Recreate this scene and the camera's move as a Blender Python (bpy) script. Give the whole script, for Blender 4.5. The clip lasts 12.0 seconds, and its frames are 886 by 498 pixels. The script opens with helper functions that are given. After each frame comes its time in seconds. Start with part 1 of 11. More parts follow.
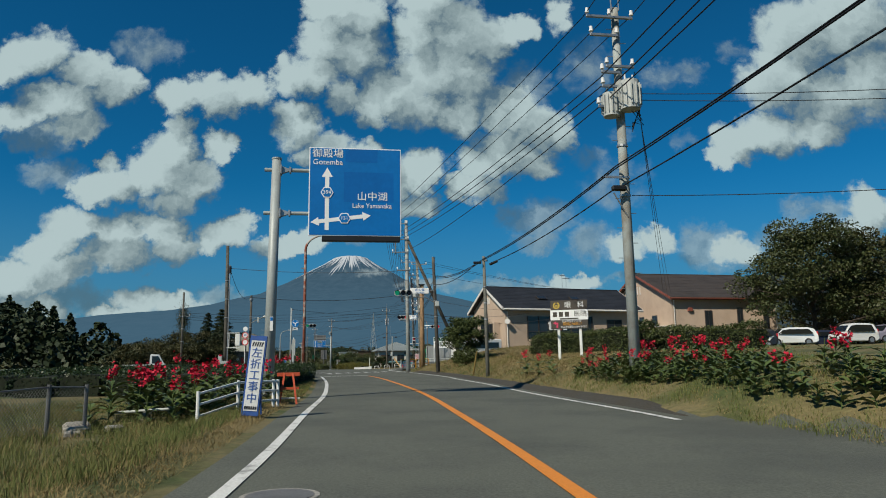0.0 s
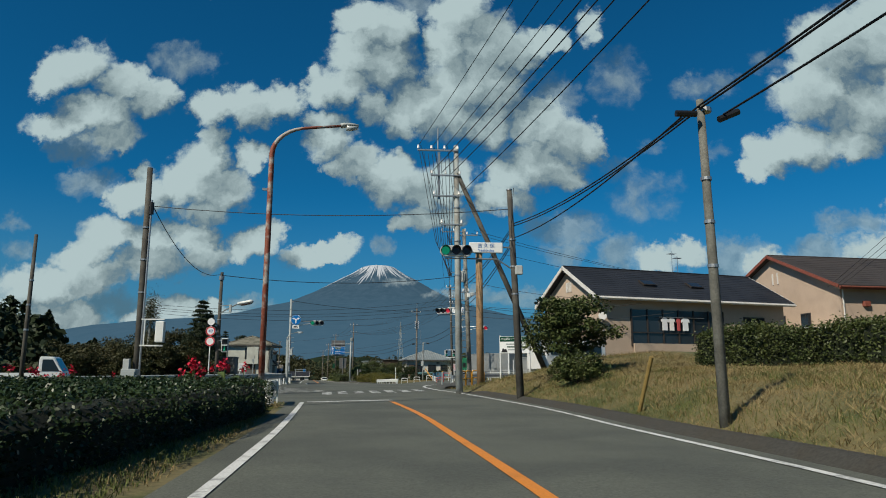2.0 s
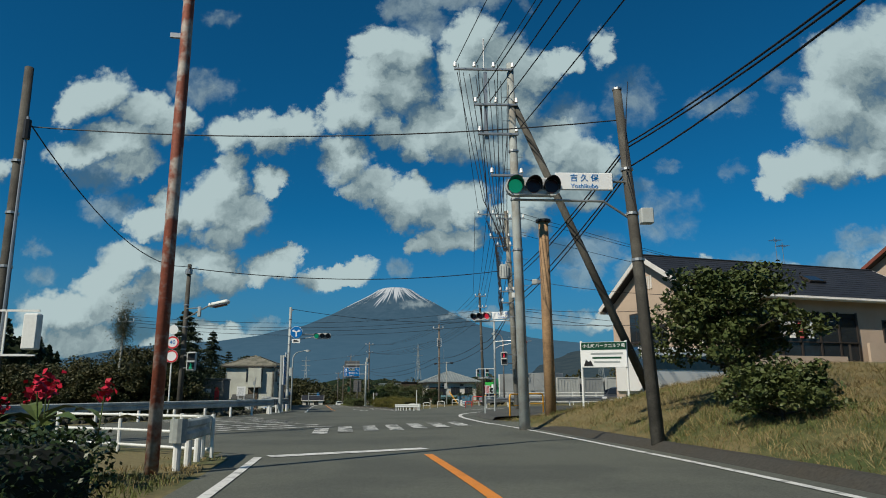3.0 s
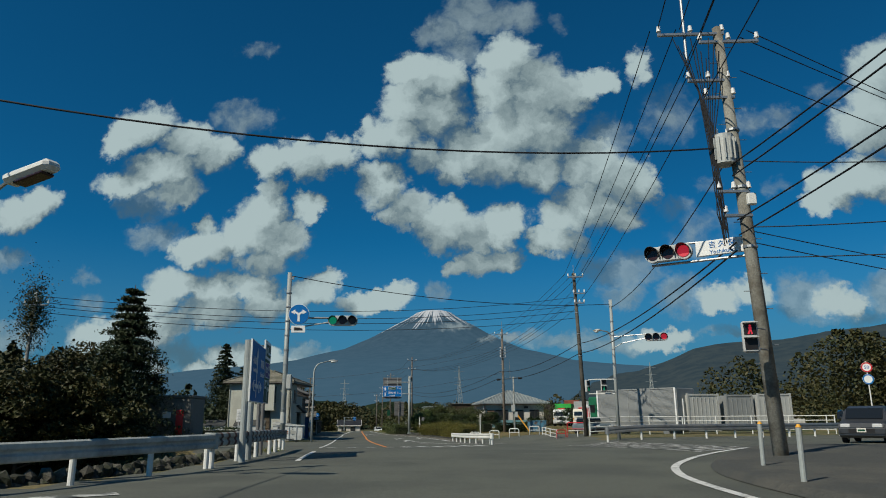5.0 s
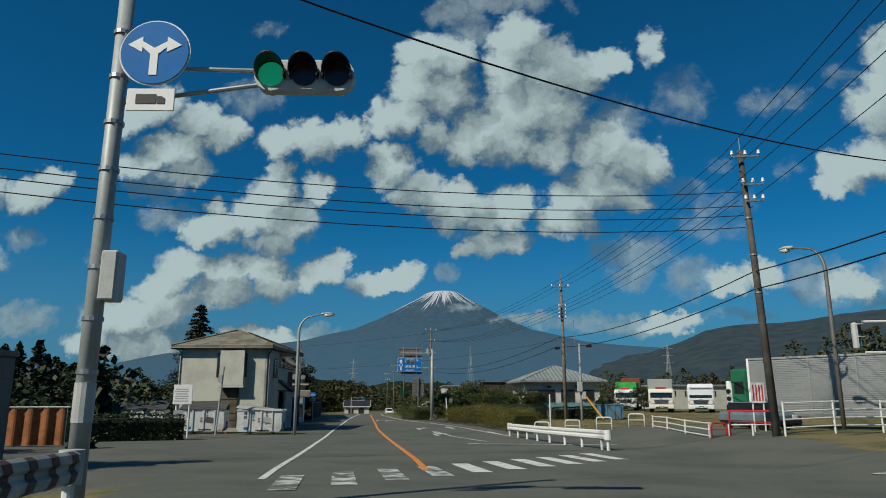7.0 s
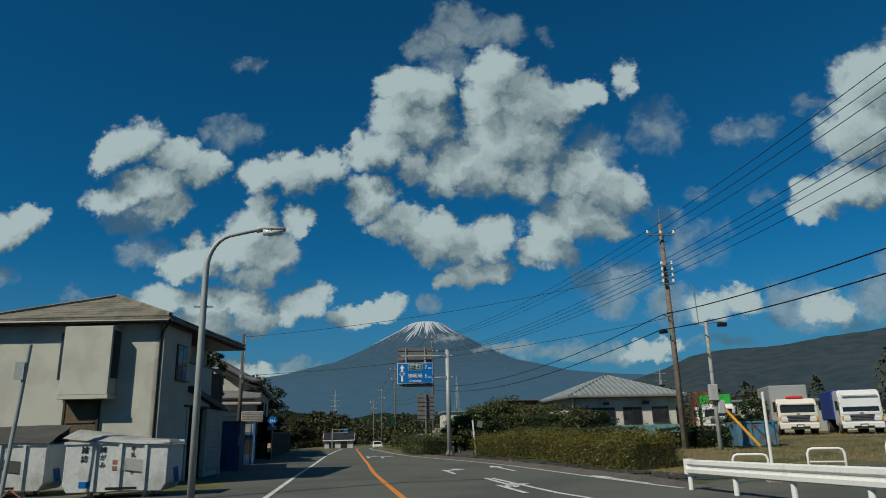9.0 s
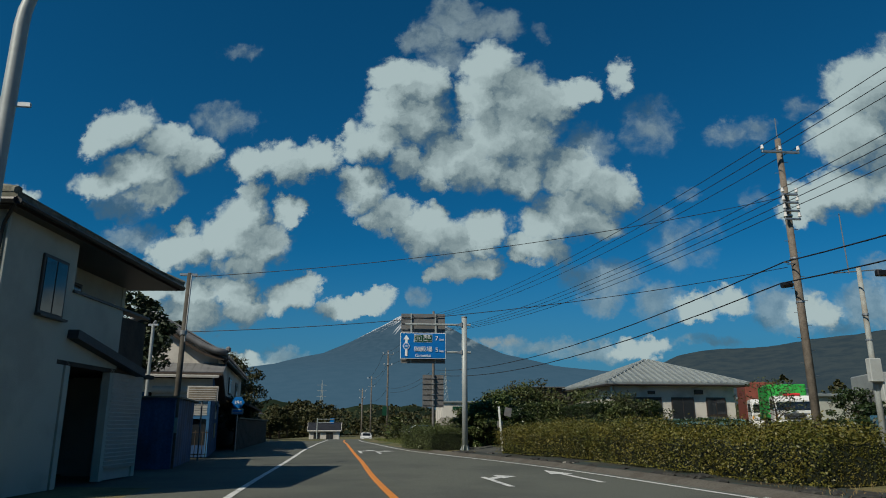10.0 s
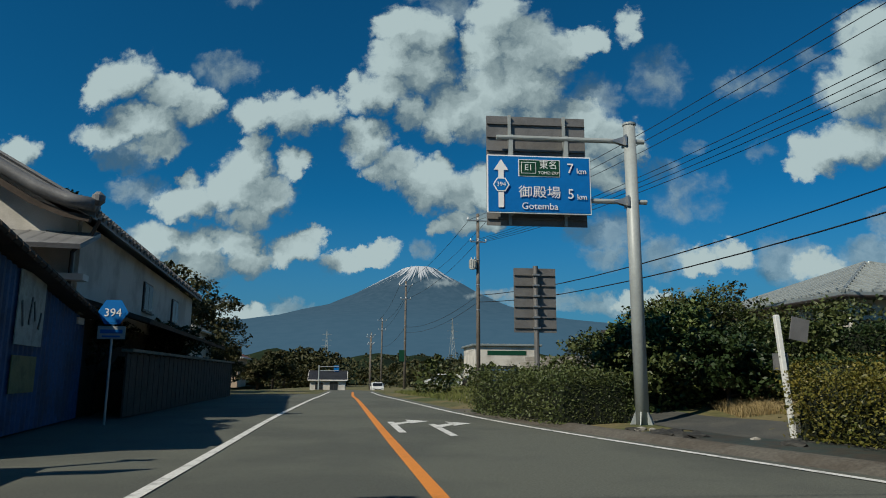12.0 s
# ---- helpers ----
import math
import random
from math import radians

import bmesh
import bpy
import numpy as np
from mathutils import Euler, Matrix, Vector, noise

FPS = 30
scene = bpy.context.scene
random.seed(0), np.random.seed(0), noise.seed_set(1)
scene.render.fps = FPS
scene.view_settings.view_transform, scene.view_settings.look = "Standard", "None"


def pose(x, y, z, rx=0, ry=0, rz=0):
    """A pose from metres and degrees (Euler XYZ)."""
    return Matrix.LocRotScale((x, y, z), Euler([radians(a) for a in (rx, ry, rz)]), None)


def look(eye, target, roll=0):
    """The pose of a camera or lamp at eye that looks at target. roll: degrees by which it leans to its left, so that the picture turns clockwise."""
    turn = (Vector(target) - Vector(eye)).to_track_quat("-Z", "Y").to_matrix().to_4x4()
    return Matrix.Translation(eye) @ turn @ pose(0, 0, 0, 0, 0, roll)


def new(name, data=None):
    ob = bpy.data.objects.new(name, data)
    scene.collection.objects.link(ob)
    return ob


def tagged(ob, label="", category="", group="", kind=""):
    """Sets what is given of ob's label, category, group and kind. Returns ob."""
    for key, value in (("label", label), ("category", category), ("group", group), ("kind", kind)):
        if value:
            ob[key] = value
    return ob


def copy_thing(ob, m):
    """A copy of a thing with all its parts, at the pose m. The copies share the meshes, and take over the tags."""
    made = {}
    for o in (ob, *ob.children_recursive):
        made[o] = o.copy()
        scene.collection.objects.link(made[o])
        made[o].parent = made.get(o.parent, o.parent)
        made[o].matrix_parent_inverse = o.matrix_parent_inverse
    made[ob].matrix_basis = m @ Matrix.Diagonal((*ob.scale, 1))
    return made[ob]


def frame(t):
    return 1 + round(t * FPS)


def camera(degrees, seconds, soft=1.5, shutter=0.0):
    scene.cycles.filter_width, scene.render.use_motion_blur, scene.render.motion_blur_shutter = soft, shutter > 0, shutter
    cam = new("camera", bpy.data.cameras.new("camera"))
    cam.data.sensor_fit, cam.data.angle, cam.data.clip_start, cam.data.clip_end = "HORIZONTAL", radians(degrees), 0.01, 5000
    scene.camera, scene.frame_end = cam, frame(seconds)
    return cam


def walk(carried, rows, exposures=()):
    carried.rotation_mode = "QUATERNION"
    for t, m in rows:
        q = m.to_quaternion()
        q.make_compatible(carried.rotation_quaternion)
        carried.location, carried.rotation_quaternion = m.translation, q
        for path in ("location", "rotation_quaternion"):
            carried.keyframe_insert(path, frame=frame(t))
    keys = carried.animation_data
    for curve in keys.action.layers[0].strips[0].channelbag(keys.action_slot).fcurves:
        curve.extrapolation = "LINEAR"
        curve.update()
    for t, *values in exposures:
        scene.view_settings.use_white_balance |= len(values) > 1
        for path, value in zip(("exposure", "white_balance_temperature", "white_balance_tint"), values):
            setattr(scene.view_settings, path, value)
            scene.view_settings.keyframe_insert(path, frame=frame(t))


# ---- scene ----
cam = camera(65.6, 12.0, soft=1.0)
PATH = [
    (0, (0.004, 0.000, 1.204), (0.093, 9.871, 2.807), -0.81),
    (0.5, (-0.441, 5.396, 1.256), (-0.410, 15.261, 2.891), -0.83),
    (1, (-0.966, 11.102, 1.286), (-1.002, 20.960, 2.966), 0.27),
    (1.5, (-1.532, 16.778, 1.300), (-1.669, 26.626, 3.034), -0.63),
    (2, (-2.135, 22.462, 1.318), (-2.448, 32.301, 3.077), 0.12),
    (2.5, (-2.885, 28.270, 1.334), (-3.341, 38.070, 3.272), -0.60),
    (3, (-3.699, 34.071, 1.376), (-4.246, 43.839, 3.449), -0.22),
    (3.2, (-4.066, 36.351, 1.378), (-4.662, 46.098, 3.532), -0.49),
    (4.8, (-7.429, 53.431, 1.447), (-8.418, 63.069, 3.924), -0.10),
    (5, (-7.835, 55.558, 1.483), (-8.920, 65.206, 3.881), -0.36),
    (5.5, (-8.965, 60.907, 1.561), (-10.176, 70.590, 3.745), 0.63),
    (6, (-10.172, 66.134, 1.562), (-11.474, 75.800, 3.772), -0.00),
    (6.5, (-11.424, 71.440, 1.565), (-12.789, 81.099, 3.765), -1.57),
    (7, (-12.740, 76.816, 1.615), (-13.966, 86.508, 3.749), 0.02),
    (7.2, (-13.225, 78.893, 1.647), (-14.319, 88.609, 3.745), -0.64),
    (8.8, (-17.722, 97.043, 1.093), (-18.717, 106.660, 3.648), -0.88),
    (9, (-18.263, 99.226, 1.054), (-19.201, 108.845, 3.623), -1.29),
    (9.5, (-19.621, 104.616, 0.963), (-20.490, 114.274, 3.406), -1.25),
    (10, (-20.899, 110.023, 0.861), (-21.706, 119.677, 3.342), 0.02),
    (10.5, (-22.170, 115.388, 0.764), (-22.896, 125.054, 3.220), 1.41),
    (11, (-23.464, 120.711, 0.699), (-24.184, 130.403, 3.053), 1.25),
    (11.5, (-24.762, 126.231, 0.654), (-25.496, 135.976, 2.776), 1.26),
    (12, (-26.000, 131.787, 0.619), (-26.880, 141.582, 2.429), 0.30),
]
walk(cam, [(t, look(eye, target, roll)) for t, eye, target, roll in PATH],
     exposures=[(0.0, 0.02), (3.0, 0.0), (5.0, -0.12), (7.0, -0.08), (9.0, -0.2), (11.0, -0.1), (12.0, -0.05)])

# ---- light: autumn sun behind and to the left, blue sky with cumulus ----
SUN_AZ, SUN_EL = 40.0, 42.0
sun = new("sun", bpy.data.lights.new("sun", "SUN"))
sun.data.energy, sun.data.angle, sun.data.color = 4.9, radians(0.5), (1.0, 0.92, 0.76)
sx, sy = -math.sin(radians(SUN_AZ)), -math.cos(radians(SUN_AZ))
sun.matrix_world = look((sx * 100, sy * 100, 100 * math.tan(radians(SUN_EL))), (0, 0, 0))

world = bpy.data.worlds.new("sky")
scene.world = world
world.use_nodes = True


def cumulus_world(nt):
    N, L = nt.nodes, nt.links
    N.clear()

    def node(kind, **kw):
        n = N.new(kind)
        for k, v in kw.items():
            n.inputs[k].default_value = v
        return n

    def math_(op, a, b=None, c=None, clamp=False):
        n = N.new("ShaderNodeMath")
        n.operation, n.use_clamp = op, clamp
        for i, v in enumerate((a, b, c)):
            if v is None:
                continue
            if isinstance(v, (int, float)):
                n.inputs[i].default_value = v
            else:
                L.new(v, n.inputs[i])
        return n.outputs[0]

    def vec(op, a, b=None, c=None):
        n = N.new("ShaderNodeVectorMath")
        n.operation = op
        for i, v in enumerate((a, b, c)):
            if v is None:
                continue
            if isinstance(v, tuple):
                n.inputs[i].default_value = v
            else:
                L.new(v, n.inputs[i])
        return n.outputs["Value" if op == "DOT_PRODUCT" else "Vector"]

    def ramp(v, lo, hi, a=0.0, b=1.0):
        n = N.new("ShaderNodeMapRange")
        n.interpolation_type = "SMOOTHSTEP"
        L.new(v, n.inputs[0])
        for i, w in enumerate((lo, hi, a, b)):
            n.inputs[i + 1].default_value = w
        return n.outputs[0]

    def fbm(p, scale, detail, rough):
        n = node("ShaderNodeTexNoise", Scale=scale, Detail=detail, Roughness=rough)
        L.new(p, n.inputs["Vector"])
        return n

    way = N.new("ShaderNodeTexCoord").outputs["Generated"]
    sep = N.new("ShaderNodeSeparateXYZ")
    L.new(way, sep.inputs[0])
    ahead = math_("MAXIMUM", sep.outputs[1], 0.02)
    flat = N.new("ShaderNodeCombineXYZ")
    L.new(math_("DIVIDE", sep.outputs[0], ahead), flat.inputs[0])
    L.new(math_("DIVIDE", sep.outputs[2], ahead), flat.inputs[1])
    flat = flat.outputs[0]
    # slow bends and fine fraying of every rim
    bend = vec("MULTIPLY_ADD", fbm(flat, 13.0, 2.0, 0.5).outputs["Color"], (0.036, 0.034, 0.0), (-0.018, -0.017, 0.0))
    fray = vec("MULTIPLY_ADD", fbm(flat, 48.0, 6.0, 0.62).outputs["Color"], (0.044, 0.04, 0.0), (-0.022, -0.02, 0.0))
    bent = vec("ADD", flat, bend)
    base = vec("ADD", bent, fray)

    def mass(p, blobs, grow):
        """Height of rounded heaps; the highest stands before the others, and is kept in z."""
        for u, v, a, b, w in blobs:
            a, b = a * grow, b * grow
            d = vec("DOT_PRODUCT", *[vec("MULTIPLY_ADD", p, (1 / a, 1 / b, 0.0), (-u / a, -v / b, 0.0))] * 2)
            k = math_("SUBTRACT", 1.0, d, clamp=True)
            p = vec("MAXIMUM", vec("MULTIPLY_ADD", k, (0.0, 0.0, w), (-9.0, -9.0, 0.0)), p)
        n = N.new("ShaderNodeSeparateXYZ")
        L.new(p, n.inputs[0])
        return n.outputs[2]

    def puffs(p, scale):
        """Cauliflower heads: round cells within cells."""
        n = node("ShaderNodeTexVoronoi", Scale=scale, Detail=3.0, Roughness=0.55, Lacunarity=2.3)
        n.feature, n.normalize = "F1", True
        L.new(p, n.inputs["Vector"])
        return n.outputs["Distance"]

    every = CLOUD_CROWN + CLOUD_SHOULDER + CLOUD_SKIRT + CLOUD_FOLD + CLOUD_WISPS + CLOUD_LEFT + CLOUD_MIDDLE + CLOUD_ROW + CLOUD_LOW + CLOUD_RIGHT + CLOUD_FAR
    thick, thin = [c for c in every if c[4] >= 0.88], [c for c in every if c[4] < 0.88]
    rag = fbm(bent, 22.0, 8.0, 0.6).outputs["Fac"]
    head = puffs(base, 24.0)
    head2 = puffs(vec("ADD", base, (-0.006, 0.009, 0.0)), 24.0)
    edge = math_("MULTIPLY_ADD", rag, 1.5, -0.75)
    edge = math_("MULTIPLY_ADD", math_("SUBTRACT", 0.42, head), 0.5, edge)
    m1 = mass(base, thick, 1.24)
    m2 = mass(vec("ADD", base, (-0.03, 0.042, 0.0)), thick, 1.24)
    t1 = mass(base, thin, 1.5)
    cover1 = math_("MULTIPLY", ramp(math_("ADD", m1, edge), 0.14, 0.74), ramp(m1, 0.0, 0.4))
    cover2 = math_("MULTIPLY", math_("MULTIPLY", ramp(math_("ADD", edge, t1), 0.1, 0.9), ramp(t1, 0.02, 0.35)), 0.64)
    # clouds behind and to the sides of the road
    wide = fbm(way, 3.2, 7.0, 0.6).outputs["Fac"]
    cover3 = math_("MULTIPLY", ramp(wide, 0.57, 0.7), math_("MULTIPLY", ramp(sep.outputs[1], 0.45, 0.1), ramp(sep.outputs[2], 0.02, 0.15)))
    # bright where a heap turns to the sun, grey on its far side and in its thick base
    tone = math_("MULTIPLY_ADD", math_("SUBTRACT", m1, m2), 0.62, 0.53)
    tone = math_("MULTIPLY_ADD", math_("SUBTRACT", head2, head), 0.7, tone)
    tone = math_("MULTIPLY_ADD", math_("SUBTRACT", rag, 0.5), 0.35, tone)
    tone = ramp(tone, 0.1, 0.98)
    # the shaded side frays out thinly
    cover1 = math_("MULTIPLY", cover1, ramp(tone, 0.0, 0.45, 0.72, 1.0))
    cover = math_("MAXIMUM", math_("MAXIMUM", cover1, cover2), cover3)
    colour = N.new("ShaderNodeMixRGB")
    colour.inputs[1].default_value, colour.inputs[2].default_value = (0.082, 0.138, 0.166, 1), (0.432, 0.545, 0.555, 1)
    L.new(tone, colour.inputs[0])
    sky = N.new("ShaderNodeTexSky")
    sky.sky_type, sky.sun_disc = "NISHITA", False
    sky.sun_elevation, sky.sun_rotation = radians(SUN_EL), radians(180 + SUN_AZ)
    sky.altitude, sky.air_density, sky.dust_density, sky.ozone_density = 450, 0.8, 0.2, 5.0
    shade = N.new("ShaderNodeMixRGB")
    shade.blend_type = "MULTIPLY"
    shade.inputs[0].default_value = 1.0
    shade.inputs[2].default_value = SKY_TINT
    L.new(sky.outputs[0], shade.inputs[1])
    low = N.new("ShaderNodeMixRGB")
    low.inputs[2].default_value = (0.072, 0.2, 0.305, 1)
    L.new(ramp(sep.outputs[2], 0.26, 0.0, 0.0, 0.9), low.inputs[0])
    L.new(shade.outputs[0], low.inputs[1])
    mix = N.new("ShaderNodeMixRGB")
    L.new(cover, mix.inputs[0])
    L.new(low.outputs[0], mix.inputs[1])
    L.new(colour.outputs[0], mix.inputs[2])
    back = N.new("ShaderNodeBackground")
    L.new(mix.outputs[0], back.inputs[0])
    back.inputs[1].default_value = 1.0
    L.new(back.outputs[0], N.new("ShaderNodeOutputWorld").inputs[0])


SKY_TINT = (0.0052, 0.0575, 0.0725, 1)
# cloud heaps: tangent of bearing and of height, their half widths, and thickness
CLOUD_CROWN = [
    (-0.005, 0.556, 0.05, 0.048, 1), (-0.024, 0.507, 0.04, 0.049, 1), (0.034, 0.505, 0.053, 0.054, 1), (0.073, 0.488, 0.044, 0.044, 1), (0.137, 0.51, 0.03, 0.025, 1),
    (0.109, 0.5, 0.026, 0.027, 1), (0.001, 0.443, 0.066, 0.057, 1), (0.045, 0.432, 0.057, 0.057, 1), (-0.07, 0.403, 0.053, 0.042, 1), (-0.1, 0.378, 0.031, 0.026, 1),
    (-0.026, 0.383, 0.057, 0.037, 1), (0.039, 0.372, 0.043, 0.041, 1)]
CLOUD_SHOULDER = [
    (-0.156, 0.543, 0.048, 0.036, 1), (-0.115, 0.531, 0.044, 0.045, 1), (-0.169, 0.488, 0.046, 0.044, 1), (-0.123, 0.472, 0.052, 0.047, 1), (-0.215, 0.432, 0.038, 0.035, 1),
    (-0.177, 0.435, 0.041, 0.038, 1), (-0.142, 0.405, 0.029, 0.027, 1), (-0.206, 0.351, 0.043, 0.035, 1), (-0.222, 0.37, 0.029, 0.024, 1), (-0.166, 0.313, 0.044, 0.033, 1),
    (-0.192, 0.305, 0.028, 0.018, 1)]
CLOUD_SKIRT = [
    (-0.122, 0.294, 0.042, 0.034, 1), (-0.1, 0.312, 0.028, 0.022, 1), (-0.104, 0.267, 0.036, 0.028, 1), (-0.07, 0.275, 0.039, 0.034, 1), (-0.023, 0.279, 0.041, 0.034, 1),
    (-0.053, 0.231, 0.046, 0.024, 1), (-0.083, 0.221, 0.027, 0.016, 1), (-0.024, 0.232, 0.035, 0.021, 1), (0.032, 0.255, 0.023, 0.017, 1)]
CLOUD_FOLD = [
    (0.121, 0.378, 0.044, 0.041, 1), (0.09, 0.37, 0.029, 0.031, 1), (0.155, 0.35, 0.049, 0.043, 1), (0.188, 0.34, 0.03, 0.034, 1), (0.101, 0.316, 0.049, 0.037, 1),
    (0.066, 0.29, 0.04, 0.034, 1), (0.142, 0.297, 0.043, 0.032, 0.9), (0.065, 0.255, 0.046, 0.023, 0.9), (0.144, 0.416, 0.033, 0.032, 0.7)]
CLOUD_WISPS = [
    (-0.069, 0.652, 0.037, 0.037, 0.85), (-0.106, 0.612, 0.039, 0.029, 0.8), (-0.023, 0.634, 0.055, 0.025, 0.8), (-0.087, 0.575, 0.037, 0.026, 0.7), (-0.134, 0.608, 0.021, 0.021, 0.7),
    (0.023, 0.626, 0.027, 0.019, 0.6), (0.073, 0.618, 0.014, 0.018, 0.45), (0.198, 0.532, 0.024, 0.031, 0.9), (0.235, 0.444, 0.036, 0.042, 0.55), (0.36, 0.425, 0.033, 0.02, 0.5),
    (0.46, 0.468, 0.025, 0.017, 0.45), (-0.419, 0.604, 0.034, 0.013, 0.4), (0.285, 0.333, 0.018, 0.012, 0.5), (-0.443, 0.479, 0.048, 0.026, 0.65), (-0.121, 0.185, 0.019, 0.013, 0.75)]
CLOUD_LEFT = [
    (-0.606, 0.475, 0.06, 0.038, 1), (-0.648, 0.452, 0.035, 0.032, 1), (-0.54, 0.443, 0.046, 0.038, 1), (-0.488, 0.422, 0.044, 0.035, 1), (-0.573, 0.4, 0.065, 0.033, 1),
    (-0.637, 0.378, 0.053, 0.025, 0.9), (-0.549, 0.356, 0.055, 0.029, 0.9), (-0.585, 0.345, 0.045, 0.027, 0.85), (-0.395, 0.404, 0.037, 0.033, 1), (-0.35, 0.414, 0.039, 0.031, 1),
    (-0.294, 0.406, 0.044, 0.034, 1), (-0.321, 0.39, 0.048, 0.025, 1), (-0.265, 0.4, 0.025, 0.025, 1), (-0.387, 0.356, 0.024, 0.021, 0.9)]
CLOUD_MIDDLE = [
    (-0.398, 0.319, 0.044, 0.035, 1), (-0.326, 0.327, 0.025, 0.026, 1), (-0.422, 0.283, 0.053, 0.037, 1), (-0.359, 0.273, 0.047, 0.04, 1), (-0.485, 0.266, 0.047, 0.031, 1),
    (-0.52, 0.258, 0.031, 0.025, 1), (-0.569, 0.286, 0.042, 0.022, 0.75), (-0.488, 0.298, 0.018, 0.017, 0.9), (-0.392, 0.242, 0.054, 0.023, 0.9), (-0.533, 0.204, 0.053, 0.028, 1),
    (-0.469, 0.195, 0.052, 0.032, 1), (-0.557, 0.178, 0.043, 0.025, 1), (-0.416, 0.203, 0.046, 0.026, 1), (-0.474, 0.16, 0.078, 0.028, 0.9), (-0.387, 0.172, 0.042, 0.024, 1)]
CLOUD_ROW = [
    (-0.318, 0.192, 0.04, 0.026, 1), (-0.289, 0.209, 0.021, 0.016, 1), (-0.335, 0.175, 0.024, 0.017, 1), (-0.24, 0.172, 0.039, 0.017, 1), (-0.21, 0.182, 0.021, 0.013, 1),
    (-0.18, 0.186, 0.026, 0.021, 1), (-0.197, 0.169, 0.024, 0.012, 1), (0.154, 0.21, 0.054, 0.025, 0.7), (0.143, 0.173, 0.029, 0.017, 0.8), (0.105, 0.221, 0.015, 0.015, 0.6),
    (0.231, 0.167, 0.033, 0.028, 0.85), (0.28, 0.16, 0.038, 0.023, 1), (0.319, 0.174, 0.033, 0.023, 0.9), (0.403, 0.165, 0.045, 0.027, 0.85), (0.441, 0.156, 0.037, 0.027, 0.9),
    (0.518, 0.163, 0.045, 0.032, 0.85), (0.271, 0.259, 0.048, 0.033, 0.5)]
CLOUD_LOW = [
    (0.036, 0.111, 0.057, 0.011, 0.6), (0.139, 0.102, 0.063, 0.014, 0.85), (0.195, 0.103, 0.047, 0.016, 0.95), (0.092, 0.107, 0.04, 0.011, 0.7), (0.445, 0.132, 0.061, 0.011, 0.6),
    (0.289, 0.114, 0.047, 0.008, 0.5), (-0.587, 0.113, 0.074, 0.029, 0.85), (-0.528, 0.091, 0.049, 0.023, 0.85), (-0.43, 0.094, 0.043, 0.023, 1), (-0.381, 0.084, 0.051, 0.02, 1),
    (-0.465, 0.068, 0.047, 0.016, 1), (-0.32, 0.097, 0.033, 0.013, 0.75), (-0.616, 0.072, 0.057, 0.023, 0.7), (-0.252, 0.167, 0.028, 0.017, 0.6),
    (-0.587, 0.164, 0.036, 0.022, 0.9), (-0.637, 0.122, 0.072, 0.034, 1), (-0.557, 0.136, 0.061, 0.034, 1), (-0.596, 0.076, 0.08, 0.026, 1), (-0.682, 0.086, 0.048, 0.025, 1)]
CLOUD_RIGHT = [
    (0.574, 0.495, 0.075, 0.066, 1), (0.647, 0.513, 0.08, 0.076, 1), (0.672, 0.42, 0.074, 0.074, 1), (0.532, 0.421, 0.07, 0.055, 1), (0.599, 0.393, 0.07, 0.055, 1),
    (0.462, 0.322, 0.048, 0.034, 1), (0.426, 0.294, 0.024, 0.019, 1), (0.51, 0.331, 0.06, 0.038, 1), (0.576, 0.339, 0.05, 0.03, 1), (0.401, 0.432, 0.022, 0.018, 0.5),
    (0.376, 0.323, 0.019, 0.016, 0.45), (0.229, 0.303, 0.032, 0.016, 0.5), (0.61, 0.173, 0.067, 0.034, 0.9), (0.644, 0.215, 0.038, 0.036, 0.9), (0.568, 0.216, 0.042, 0.019, 0.75),
    (0.764, 0.456, 0.079, 0.102, 1)]
CLOUD_FAR = [
    (-0.782, 0.354, 0.038, 0.03, 1), (-0.824, 0.333, 0.051, 0.033, 1), (-0.817, 0.255, 0.034, 0.015, 0.65), (-0.921, 0.335, 0.062, 0.049, 1), (-0.971, 0.222, 0.122, 0.052, 1),
    (-0.685, 0.218, 0.017, 0.014, 0.5), (-0.67, 0.177, 0.023, 0.016, 0.5), (-0.802, 0.126, 0.053, 0.021, 0.8)]
cumulus_world(world.node_tree)


